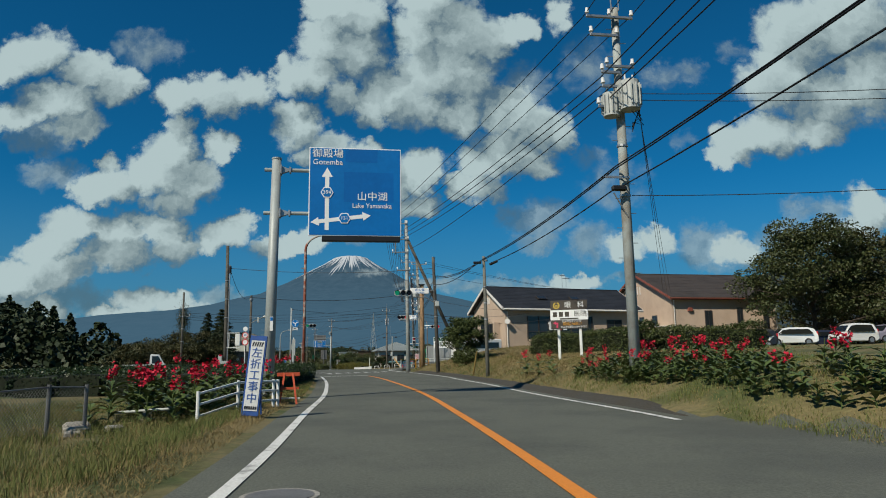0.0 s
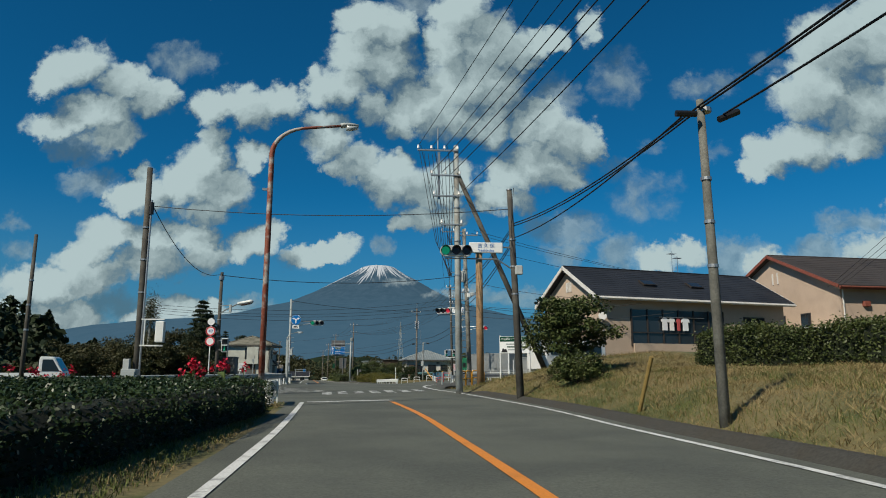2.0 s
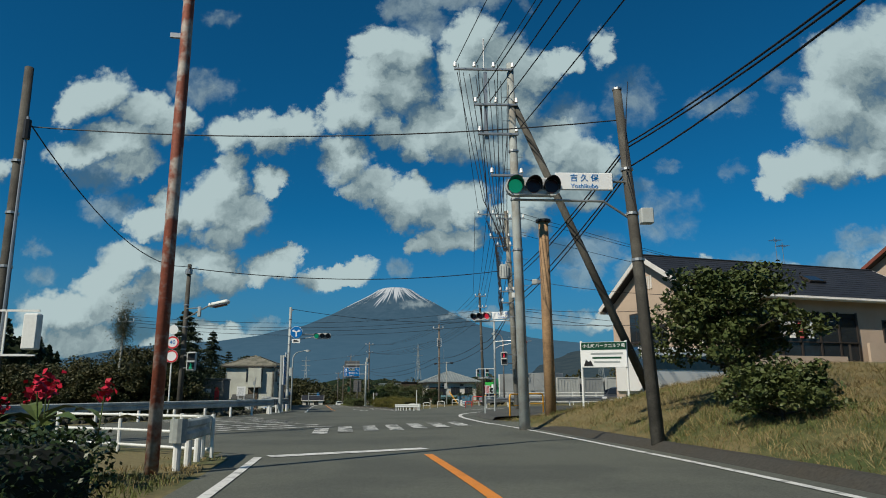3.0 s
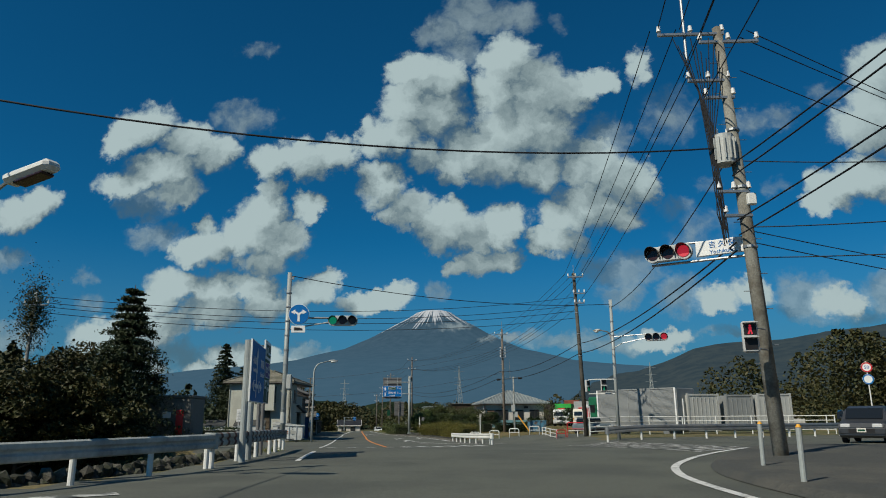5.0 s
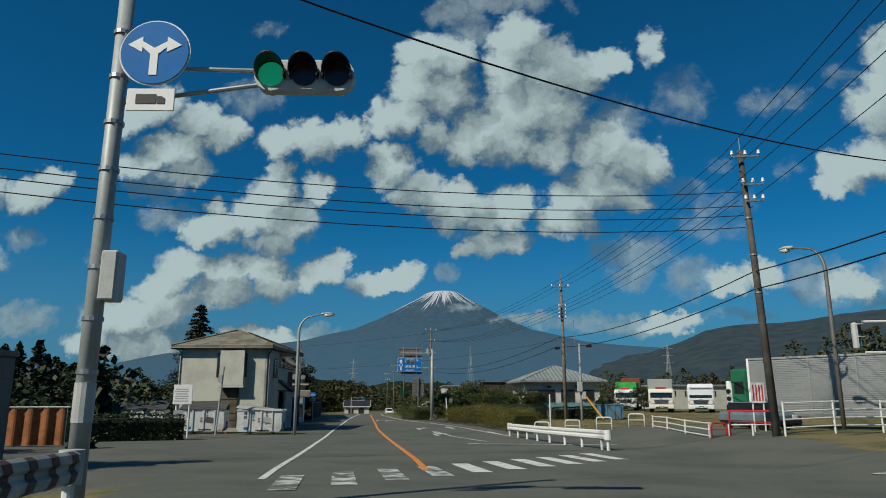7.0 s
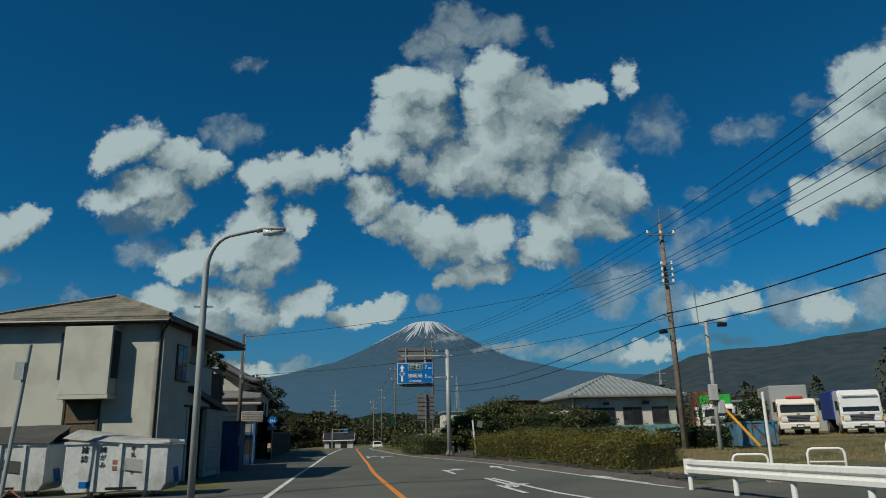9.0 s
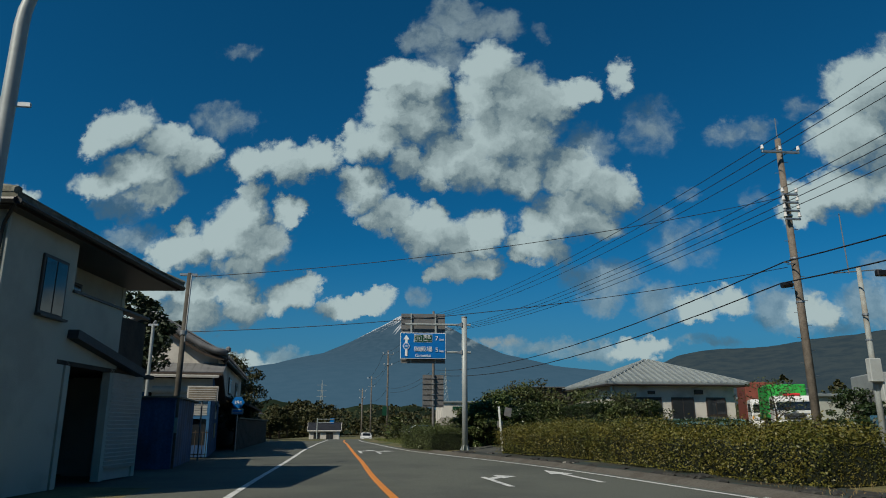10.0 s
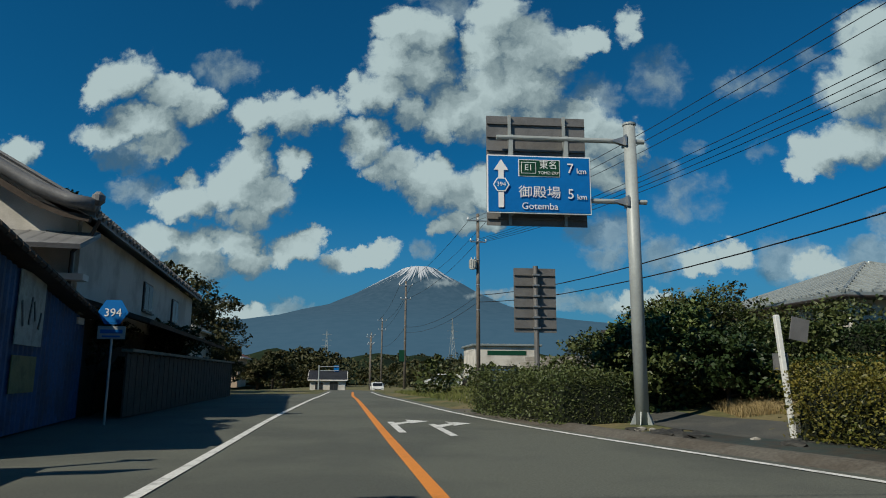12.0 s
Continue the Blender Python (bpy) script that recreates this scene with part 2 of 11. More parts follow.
# ---- materials ----
def mat(name, colour, rough=0.6, metal=0.0, vary=0.12, scale=2.0, bump=0.15, fine=40.0, second=None, spread=(0.45, 0.6), spec=0.4, coords="Object", each=0.0):
    """A surface with grain and slow stains; second: a second colour in patches; each: difference from piece to piece."""
    m = bpy.data.materials.new(name)
    m.use_nodes = True
    N, L = m.node_tree.nodes, m.node_tree.links
    b = N["Principled BSDF"]
    tc = N.new("ShaderNodeTexCoord").outputs[coords]
    big, small = N.new("ShaderNodeTexNoise"), N.new("ShaderNodeTexNoise")
    for n, s, d in ((big, scale, 4.0), (small, fine, 5.0)):
        n.inputs["Scale"].default_value, n.inputs["Detail"].default_value = s, d
        n.inputs["Roughness"].default_value = 0.62
        L.new(tc, n.inputs["Vector"])
    mix = N.new("ShaderNodeMixRGB")
    mix.inputs[1].default_value = (*colour, 1)
    mix.inputs[2].default_value = (*(second or tuple(c * (1 - 1.6 * vary) for c in colour)), 1)
    r = N.new("ShaderNodeMapRange")
    r.inputs[1].default_value, r.inputs[2].default_value = spread
    L.new(big.outputs["Fac"], r.inputs[0])
    L.new(r.outputs[0], mix.inputs[0])
    hsv = N.new("ShaderNodeHueSaturation")
    L.new(mix.outputs[0], hsv.inputs["Color"])
    g = N.new("ShaderNodeMapRange")
    g.inputs[3].default_value, g.inputs[4].default_value = 1 - 1.5 * vary, 1 + 1.5 * vary
    g.inputs[1].default_value, g.inputs[2].default_value = 0.25, 0.75
    L.new(small.outputs["Fac"], g.inputs[0])
    val = g.outputs[0]
    if each:
        o = N.new("ShaderNodeObjectInfo").outputs["Random"]
        e = N.new("ShaderNodeMapRange")
        e.inputs[3].default_value, e.inputs[4].default_value = 1 - each, 1 + each
        L.new(o, e.inputs[0])
        k = N.new("ShaderNodeMath")
        k.operation = "MULTIPLY"
        L.new(val, k.inputs[0])
        L.new(e.outputs[0], k.inputs[1])
        val = k.outputs[0]
    L.new(val, hsv.inputs["Value"])
    L.new(hsv.outputs[0], b.inputs["Base Color"])
    b.inputs["Roughness"].default_value, b.inputs["Metallic"].default_value = rough, metal
    b.inputs["Specular IOR Level"].default_value = spec
    if bump:
        bp = N.new("ShaderNodeBump")
        bp.inputs["Strength"].default_value, bp.inputs["Distance"].default_value = bump, 0.02
        L.new(small.outputs["Fac"], bp.inputs["Height"])
        L.new(bp.outputs[0], b.inputs["Normal"])
    return m


def leaf_mat(name, a, b, rough=0.55):
    """Leaves: colour differs from leaf to leaf and in larger drifts; light passes a little."""
    m = bpy.data.materials.new(name)
    m.use_nodes = True
    N, L = m.node_tree.nodes, m.node_tree.links
    p = N["Principled BSDF"]
    geo = N.new("ShaderNodeNewGeometry")
    tex = N.new("ShaderNodeTexNoise")
    tex.inputs["Scale"].default_value, tex.inputs["Detail"].default_value = 0.9, 3.0
    L.new(N.new("ShaderNodeTexCoord").outputs["Object"], tex.inputs["Vector"])
    add = N.new("ShaderNodeMath")
    add.operation = "MULTIPLY_ADD"
    add.inputs[1].default_value = 0.55
    L.new(geo.outputs["Random Per Island"], add.inputs[0])
    r = N.new("ShaderNodeMapRange")
    r.inputs[1].default_value, r.inputs[2].default_value, r.inputs[4].default_value = 0.35, 0.65, 0.5
    L.new(tex.outputs["Fac"], r.inputs[0])
    L.new(r.outputs[0], add.inputs[2])
    mix = N.new("ShaderNodeMixRGB")
    mix.inputs[1].default_value, mix.inputs[2].default_value = (*a, 1), (*b, 1)
    L.new(add.outputs[0], mix.inputs[0])
    L.new(mix.outputs[0], p.inputs["Base Color"])
    p.inputs["Roughness"].default_value = rough
    p.inputs["Specular IOR Level"].default_value = 0.25
    return m


def glow_mat(name, colour, strength):
    m = bpy.data.materials.new(name)
    m.use_nodes = True
    b = m.node_tree.nodes["Principled BSDF"]
    b.inputs["Base Color"].default_value = (*[c * 0.4 for c in colour], 1)
    b.inputs["Emission Color"].default_value, b.inputs["Emission Strength"].default_value = (*colour, 1), strength
    return m


def glass_mat(name, colour, rough=0.06):
    m = bpy.data.materials.new(name)
    m.use_nodes = True
    b = m.node_tree.nodes["Principled BSDF"]
    b.inputs["Base Color"].default_value = (*colour, 1)
    b.inputs["Roughness"].default_value, b.inputs["Specular IOR Level"].default_value = rough, 0.7
    return m


ASPHALT = mat("asphalt", (0.0937, 0.101, 0.0834), 0.85, vary=0.3, scale=0.3, fine=34, bump=0.5, second=(0.0705, 0.0765, 0.0654))
GROUND = mat("dry_verge", (0.138, 0.116, 0.0516), 0.95, vary=0.25, scale=0.35, fine=9, bump=0.8, second=(0.0473, 0.0645, 0.0172))
PAINT = mat("road_paint_white", (0.602, 0.611, 0.593), 0.6, vary=0.16, scale=3.5, fine=30, bump=0.2, second=(0.258, 0.267, 0.258), spread=(0.52, 0.66))
PAINT_W = mat("worn_off_paint", (0.499, 0.507, 0.49), 0.7, vary=0.2, scale=2.2, fine=34, bump=0.3, second=(0.0903, 0.0989, 0.0903), spread=(0.43, 0.55))
ORANGE = mat("road_paint_orange", (0.619, 0.215, 0.0258), 0.6, vary=0.12, scale=1.2, fine=30, bump=0.2, second=(0.43, 0.155, 0.0258), spread=(0.55, 0.72))
CONCRETE = mat("concrete", (0.284, 0.275, 0.249), 0.85, vary=0.14, scale=1.2, fine=22, bump=0.3, second=(0.172, 0.163, 0.146))
POLE_C = mat("pole_concrete", (0.301, 0.331, 0.323), 0.8, vary=0.1, scale=0.8, fine=30, bump=0.2, second=(0.215, 0.206, 0.181))
POLE_D = mat("pole_dark_wood", (0.0516, 0.0482, 0.0413), 0.85, vary=0.2, scale=1.0, fine=26, bump=0.4, second=(0.0903, 0.086, 0.0731))
POLE_B = mat("post_brown_wood", (0.318, 0.202, 0.107), 0.75, vary=0.2, scale=1.0, fine=20, bump=0.3, second=(0.224, 0.138, 0.0731))
STEEL = mat("galvanised_steel", (0.361, 0.378, 0.387), 0.42, 0.75, vary=0.1, scale=2.5, fine=20, bump=0.06)
STEEL_P = mat("grey_painted_steel", (0.31, 0.344, 0.344), 0.5, 0.1, vary=0.07, scale=1.2, fine=16, bump=0.05)
RUST = mat("rusty_painted_steel", (0.361, 0.327, 0.292), 0.7, 0.1, vary=0.2, scale=1.6, fine=12, bump=0.25, second=(0.215, 0.0602, 0.0344), spread=(0.42, 0.52))
WHITE = mat("white_painted_steel", (0.636, 0.654, 0.636), 0.45, vary=0.06, scale=1.6, fine=14, bump=0.05, second=(0.473, 0.482, 0.447), spread=(0.55, 0.75))
BLACK = mat("black_plastic", (0.0103, 0.0103, 0.0112), 0.45, vary=0.1, bump=0.05)
WIRE = mat("cable_black", (0.0103, 0.0103, 0.012), 0.6, vary=0.05, bump=0.0)
BLUE = mat("sign_blue", (0.00172, 0.129, 0.404), 0.55, vary=0.05, scale=0.9, fine=8, bump=0.0, spec=0.15)
SIGNW = mat("sign_white", (0.705, 0.722, 0.722), 0.4, vary=0.03, scale=0.9, fine=8, bump=0.0)
SIGNG = mat("sign_green", (0.00688, 0.0516, 0.0292), 0.55, vary=0.05, bump=0.0, spec=0.15)
SIGNR = mat("sign_red", (0.533, 0.0258, 0.0301), 0.4, vary=0.05, bump=0.0)
PURPLE = mat("sign_purple", (0.0774, 0.0473, 0.241), 0.55, vary=0.05, bump=0.0, spec=0.15)
YELLOW = mat("yellow_paint", (0.645, 0.31, 0.0258), 0.5, vary=0.1, bump=0.05)
SIGNBACK = mat("sign_back_aluminium", (0.172, 0.172, 0.172), 0.6, 0.4, vary=0.12, scale=2, bump=0.05)
BARK = mat("bark", (0.0645, 0.0499, 0.0387), 0.95, vary=0.3, scale=3, fine=25, bump=0.8)


# ---- mesh helpers ----
def part(name, bm, material, parent=None, label="", smooth=False):
    me = bpy.data.meshes.new(name)
    bm.to_mesh(me)
    bm.free()
    me.materials.append(material)
    if smooth:
        me.shade_smooth()
    ob = new(name, me)
    ob.parent = parent
    if label:
        tagged(ob, label)
    return ob


def raw(name, verts, faces, material, parent=None, smooth=False):
    me = bpy.data.meshes.new(name)
    me.from_pydata(verts, [], faces)
    me.update()
    me.materials.append(material)
    if smooth:
        me.shade_smooth()
    ob = new(name, me)
    ob.parent = parent
    return ob


def thing(name, x, y, z, rz=0, label="", category="", group="", kind=""):
    ob = new(name)
    ob.empty_display_size = 0.2
    ob.matrix_world = pose(x, y, z, 0, 0, rz)
    return tagged(ob, label, category, group, kind)


def box(bm, x, y, z, sx, sy, sz, m=None, bev=0.0):
    """A box centred in x and y that stands on z, with chamfered edges if bev is given."""
    made = bmesh.ops.create_cube(bm, size=1.0, matrix=(m or Matrix()) @ Matrix.Translation((x, y, z + sz / 2)) @ Matrix.Diagonal((sx, sy, sz, 1)))
    if bev:
        es = list({e for v in made["verts"] for e in v.link_edges})
        bmesh.ops.bevel(bm, geom=es, offset=bev, segments=1, affect="EDGES")
    return bm


def tube(bm, pts, r, n=8, r1=None, caps=True):
    """A round bar along points, thinning from r to r1."""
    pts = [Vector(p) for p in pts]
    r1 = r if r1 is None else r1
    rings, up = [], None
    for i, p in enumerate(pts):
        d = (pts[min(i + 1, len(pts) - 1)] - pts[max(i - 1, 0)]).normalized()
        if up is None:
            up = d.orthogonal().normalized()
        up = (up - d * up.dot(d)).normalized()
        s = d.cross(up)
        rad = r + (r1 - r) * i / max(1, len(pts) - 1)
        rings.append([bm.verts.new(p + rad * (math.cos(a) * up + math.sin(a) * s)) for a in (2 * math.pi * k / n for k in range(n))])
    for a, b in zip(rings, rings[1:]):
        for k in range(n):
            bm.faces.new((a[k], a[(k + 1) % n], b[(k + 1) % n], b[k]))
    if caps:
        bm.faces.new(rings[0][::-1])
        bm.faces.new(rings[-1])
    return bm


def prism(bm, pts, z0, z1, m=None):
    """A flat shape in x and y, from z0 up to z1."""
    m = m or Matrix()
    lo = [bm.verts.new(m @ Vector((x, y, z0))) for x, y in pts]
    hi = [bm.verts.new(m @ Vector((x, y, z1))) for x, y in pts]
    n = len(pts)
    bm.faces.new(lo[::-1])
    bm.faces.new(hi)
    for k in range(n):
        bm.faces.new((lo[k], lo[(k + 1) % n], hi[(k + 1) % n], hi[k]))
    return bm


def B():
    return bmesh.new()


# upright: a flat shape drawn in x and z, its thickness along y
FACE = pose(0, 0, 0, 90)


def writing(text, size, x, y, z, material, parent, name="lettering", depth=0.004, align="CENTER", stretch=1.0, m=None):
    """Built-in letters as a thin mesh that faces -y."""
    cu = bpy.data.curves.new(name, "FONT")
    cu.body, cu.size, cu.align_x, cu.align_y, cu.extrude = text, size, align, "CENTER", depth
    cu.resolution_u = 3
    tmp = bpy.data.objects.new(name, cu)
    me = bpy.data.meshes.new_from_object(tmp)
    bpy.data.objects.remove(tmp)
    me.transform((m or Matrix()) @ pose(x, y, z, 90) @ Matrix.Diagonal((stretch, 1, 1, 1)))
    me.materials.clear()
    me.materials.append(material)
    ob = new(name, me)
    ob.parent = parent
    return ob


# ---- plan of the road: the paint lines and the height along y ----
def line(*pairs):
    ys, vs = zip(*pairs)

    def at(y):
        return float(np.mean([np.interp(y + d, ys, vs) for d in (-3, -1.5, 0, 1.5, 3)]))

    return at


ROAD_Z = line((-300, -0.4), (-60, -0.1), (0, 0), (11, 0.09), (22, 0.12), (34, 0.18), (53, 0.26), (61, 0.35), (71, 0.38), (79, 0.4), (88, 0.18), (97, -0.1),
              (105, -0.25), (115, -0.43), (126, -0.54), (140, -0.56), (165, -0.5), (200, -0.9), (300, -3.0))
X_LEFT = line((-300, -10), (-60, -4), (-20, -1.6), (0, -1.55), (7, -1.94), (10.6, -2.33), (16.5, -3.07), (21.4, -3.5), (27.4, -4.37), (36.1, -5.75), (47, -7.85), (60, -10.6), (74.5, -14.0),
              (80.9, -15.4), (88.3, -17.4), (92.8, -18.7), (117, -24.6), (127, -27.05), (134.5, -28.7), (143, -30.6), (150, -32.2), (158, -33.8), (168, -35.8), (200, -43), (300, -68))
X_MID = line((-300, -5), (-60, 0.4), (-20, 1.8), (0, 1.7), (6.1, 1.22), (9.5, 0.93), (15.9, 0.3), (21.6, -0.24), (29, -1.3), (36.2, -2.5), (41.2, -3.3), (47.9, -4.78), (60, -7.4),
             (90, -14.6), (95.7, -15.7), (116.4, -21.05), (130, -24.56), (138.5, -26.55), (144.4, -28.05), (165, -33.1), (170, -34.4), (200, -41), (300, -66))
X_RIGHT = line((-300, 2), (-60, 6), (-20, 5.6), (0, 5.3), (13, 4.3), (15.7, 3.95), (19.7, 3.3), (27, 2.45), (32, 2.0), (35.8, 1.25), (43.5, 0.45), (54.3, -1.75),
               (62.2, -4.1), (70, -5.6), (100, -9.3), (108, -10.4), (117.3, -14.0), (126.3, -16.5), (132, -18.2), (140, -21.4), (146, -24.6), (152.4, -27.2), (166, -31.5), (174, -33.6), (200, -39.5), (300, -64))


def smooth(v, lo, hi):
    t = min(1.0, max(0.0, (v - lo) / (hi - lo)))
    return t * t * (3 - 2 * t)


def lump(x, y, s, seed=0.0):
    return noise.noise(Vector((x / s, y / s, seed)))


BANK = ((0.0, 0.0), (0.55, 0.0), (0.62, 0.06), (1.0, 0.16), (1.6, 0.42), (2.6, 0.75), (5, 1.05), (10, 1.35), (18, 1.15), (25, 1.05), (45, 1.25), (120, 2.2), (600, 3.5))
EDGE_L, EDGE_R = 0.5, 0.55


def height(x, y):
    z = ROAD_Z(y)
    s, l = x - X_RIGHT(y) - min(6.0, 0.45 * max(0.0, 13.9 - y)), X_LEFT(y) - x
    if s > 0:
        bank = float(np.interp(s, *zip(*BANK)))
        before = smooth(y, 64, 56)
        z += bank * before + before * 0.9 * smooth(s, 2, 9) * smooth(y, 44, 62)
        mouth = smooth(y, 58, 70) * smooth(y, 124, 112)
        z += mouth * (0.15 + 0.5 * smooth(y, 80, 112)) * smooth(s, 1.2, 8)
        after = smooth(y, 112, 124)
        z += after * (0.06 * smooth(s, 0.95, 1.4) + 0.45 * smooth(s, 2, 9) + 0.4 * smooth(s, 12, 25))
        if s > 0.8:
            z += 0.07 * lump(x, y, 1.7, 3.0) * smooth(s, 0.8, 2) * (1 - mouth)
    if l > 0.6:
        z += 0.05 * lump(x, y, 1.5, 7.0) * smooth(l, 0.6, 2) * smooth(y, 50, 44)
        z += -0.3 * smooth(l, 1.1, 2.6) * smooth(y, 18.5, 13.5) + 0.1 * smooth(l, 0.5, 1.5) * smooth(y, 46, 42)
        z -= 2.2 * smooth(l, 14, 30) * smooth(y, 84, 96)
        z -= 1.6 * smooth(l, 22, 34) * smooth(y, 60, 40)
        beyond = l - float(np.interp(y, (54, 58, 62.4, 66.7, 72, 84), (12.5, 9.6, 6.3, 4.1, 1.9, 1.7)))
        z -= 1.3 * smooth(beyond, 0.7, 2.4) * smooth(y, 57, 63) * smooth(y, 90, 84)
    return z


def inside(x, y, poly):
    odd = False
    for (xa, ya), (xb, yb) in zip(poly, poly[1:] + poly[:1]):
        if (ya > y) != (yb > y) and x < (xb - xa) * (y - ya) / (yb - ya) + xa:
            odd = not odd
    return odd


JUNCTION = [(-8.3, 46.6), (-9.6, 49.2), (-13.5, 50.2), (-19, 47), (-32, 38), (-60, 20), (-60, 29), (-33, 45.5), (-22, 53), (-18.2, 60), (-16.6, 66.5), (-15.9, 71), (-16.3, 76.5), (-18.4, 85),
            (-19.6, 88), (-25, 89), (-38, 92), (-38, 118), (-27, 118.5), (-24, 116.5), (-14, 118.6), (-12, 120.6), (-4, 120.0), (-3, 113.5), (-3.4, 104), (-3.2, 97.5), (3, 100), (14, 104), (30, 112), (70, 128), (70, 112), (32, 98), (16, 91),
            (9, 83), (3.2, 77), (1.6, 70), (0.2, 64), (-1.8, 60), (-6, 50)]


def asphalt(x, y):
    if -EDGE_L < min(x - X_LEFT(y), EDGE_R) and x < X_RIGHT(y) + EDGE_R and x > X_LEFT(y) - EDGE_L:
        return True
    if -25 < y < 13.9 and X_RIGHT(y) < x < X_RIGHT(y) + EDGE_R + min(6.0, 0.45 * (13.9 - y)):
        return True
    return 44 < y < 130 and inside(x, y, JUNCTION) or (15 < y <= 44 and x < -13 and inside(x, y, JUNCTION)) or (112 < y < 178 and X_LEFT(y) - (2.2 if y < 126 else 5.5) < x < X_LEFT(y))


def build_land():
    near = [0.0, 0.12, 0.4, 0.75, 1.1, 1.6, 2.2, 2.8, 3.4, 4.0, 4.6, 5.2, 5.8, 6.4, 7, 7.6, 8.2, 8.8, 9.4, 10, 10.8, 11.6, 12.4, 13.2, 14, 15, 16, 17, 18.2, 19.5, 21, 23, 25, 28, 31, 35, 40, 46, 54, 64, 80, 100,
            130, 170, 230, 320, 450, 650, 1000, 1600, 2600, 4500]
    rows = [-4500, -2000, -900, -400, -200, -120, -80, -55, -40, -30] + list(np.arange(-22, 42, 0.9)) + list(np.arange(42, 126, 0.5)) + list(np.arange(126, 190, 1.0)) + \
        [192, 196, 201, 207, 214, 222, 232, 245, 260, 280, 310, 350, 400, 470, 560, 700, 900, 1300, 1900, 2800, 4400]
    verts, across = [], None
    for y in rows:
        yy = max(-290, min(290, float(y)))
        a, b = X_LEFT(yy) - EDGE_L, X_RIGHT(yy) + EDGE_R
        xs = [a - d for d in near[::-1]] + [a + (b - a) * k / 14 for k in range(1, 14)] + [b + d for d in near]
        across = len(xs)
        for x in xs:
            far = smooth(max(abs(x), abs(y)), 200, 900)
            verts.append((x, float(y), height(x, yy) * (1 - far) + (-2.0) * far))
    road, rest, road_rim = [], [], []
    for i in range(len(rows) - 1):
        for k in range(across - 1):
            q = (i * across + k, i * across + k + 1, (i + 1) * across + k + 1, (i + 1) * across + k)
            cx, cy = sum(verts[v][0] for v in q) / 4, sum(verts[v][1] for v in q) / 4
            (road if -250 < cy < 280 and asphalt(cx, cy) else rest).append(q)

    def sub(faces):
        used = sorted({v for f in faces for v in f})
        at = {v: i for i, v in enumerate(used)}
        return [verts[v] for v in used], [tuple(at[v] for v in f) for f in faces]

    tagged(raw("ground", *sub(rest), GROUND, smooth=True), "dry grassy verge and soil beside the road", "ground", kind="structure")
    tagged(raw("road", *sub(road), ASPHALT, smooth=True), "worn grey asphalt road with a junction", "road", kind="structure")


build_land()


# ---- paint on the road ----
def stripe(pts, width, material=PAINT, name="road_line", lift=0.012):
    """A painted line along points (x, y), laid on the road."""
    dense = []
    for (xa, ya), (xb, yb) in zip(pts, pts[1:]):
        n = max(1, int(math.hypot(xb - xa, yb - ya) / 0.8))
        dense += [(xa + (xb - xa) * k / n, ya + (yb - ya) * k / n) for k in range(n)]
    dense.append(pts[-1])
    verts, faces = [], []
    for i, (x, y) in enumerate(dense):
        xa, ya = dense[max(0, i - 1)]
        xb, yb = dense[min(len(dense) - 1, i + 1)]
        l = math.hypot(xb - xa, yb - ya) or 1
        nx, ny = -(yb - ya) / l * width / 2, (xb - xa) / l * width / 2
        for sgn in (1, -1):
            px, py = x + sgn * nx, y + sgn * ny
            verts.append((px, py, height(px, py) + lift))
    for i in range(len(dense) - 1):
        faces.append((2 * i, 2 * i + 1, 2 * i + 3, 2 * i + 2))
    return raw(name, verts, faces, material)


def painted(name, pieces, label, material=PAINT):
    ob = thing(name, 0, 0, 0, label=label, category="road marking", kind="structure")
    for pts, width in pieces:
        stripe(pts, width, material, "line").parent = ob
    return ob


def along(f, y0, y1, step=1.5, dx=0.0):
    n = max(1, int((y1 - y0) / step))
    return [(f(y0 + (y1 - y0) * k / n) + dx, y0 + (y1 - y0) * k / n) for k in range(n + 1)]


painted("edge_line", [(along(X_LEFT, -25, 47.2), 0.15)], "worn white edge line along the verge")
painted("edge_line", [(along(X_RIGHT, 12.6, 62), 0.15)], "white edge line beside the kerb")
painted("centre_line", [(along(X_MID, -25, 47.9), 0.17)], "orange centre line", ORANGE)
painted("centre_line", [(along(X_MID, 93.0, 190), 0.17)], "orange centre line beyond the junction", ORANGE)
painted("edge_line", [(along(X_LEFT, 90, 190), 0.15), (along(X_LEFT, 74.5, 80.9), 0.15)], "white line on the near side of the road")
painted("edge_line", [(along(X_RIGHT, 118, 190), 0.15)], "white edge line beside the planted island")
painted("lane_line", [([(-14.9, 110.5), (-17.3, 117), (-19.2, 124)], 0.15), ([(-15.6, 108), (-9.2, 108)], 0.3), ([(-18.3, 119.3), (-19.4, 124)], 0.15)], "white lane line and stop line")
painted("stop_line", [([(-7.75, 47.4), (-4.95, 49.3)], 0.4)], "white stop line across the lane")
# zebra crossings
CW1 = [((-8.4, 54.2), (-9.0, 57.2)), ((-7.8, 55.0), (-8.4, 58.0)), ((-7.1, 55.6), (-7.7, 58.6)), ((-6.4, 56.2), (-7.0, 59.2)), ((-5.7, 56.9), (-6.3, 59.9)), ((-5.0, 57.5), (-5.6, 60.5)), ((-4.3, 58.2), (-4.9, 61.2))]
painted("zebra_crossing", [([a, b], 0.45) for a, b in CW1], "badly worn white zebra crossing", PAINT_W)
CWX, CWY = -17.2, 89.5
CW2 = [((CWX + 0.735 * k - 0.42, CWY + 1.15 * k + 1.5), (CWX + 0.735 * k + 0.42, CWY + 1.15 * k - 1.5)) for k in range(10)]
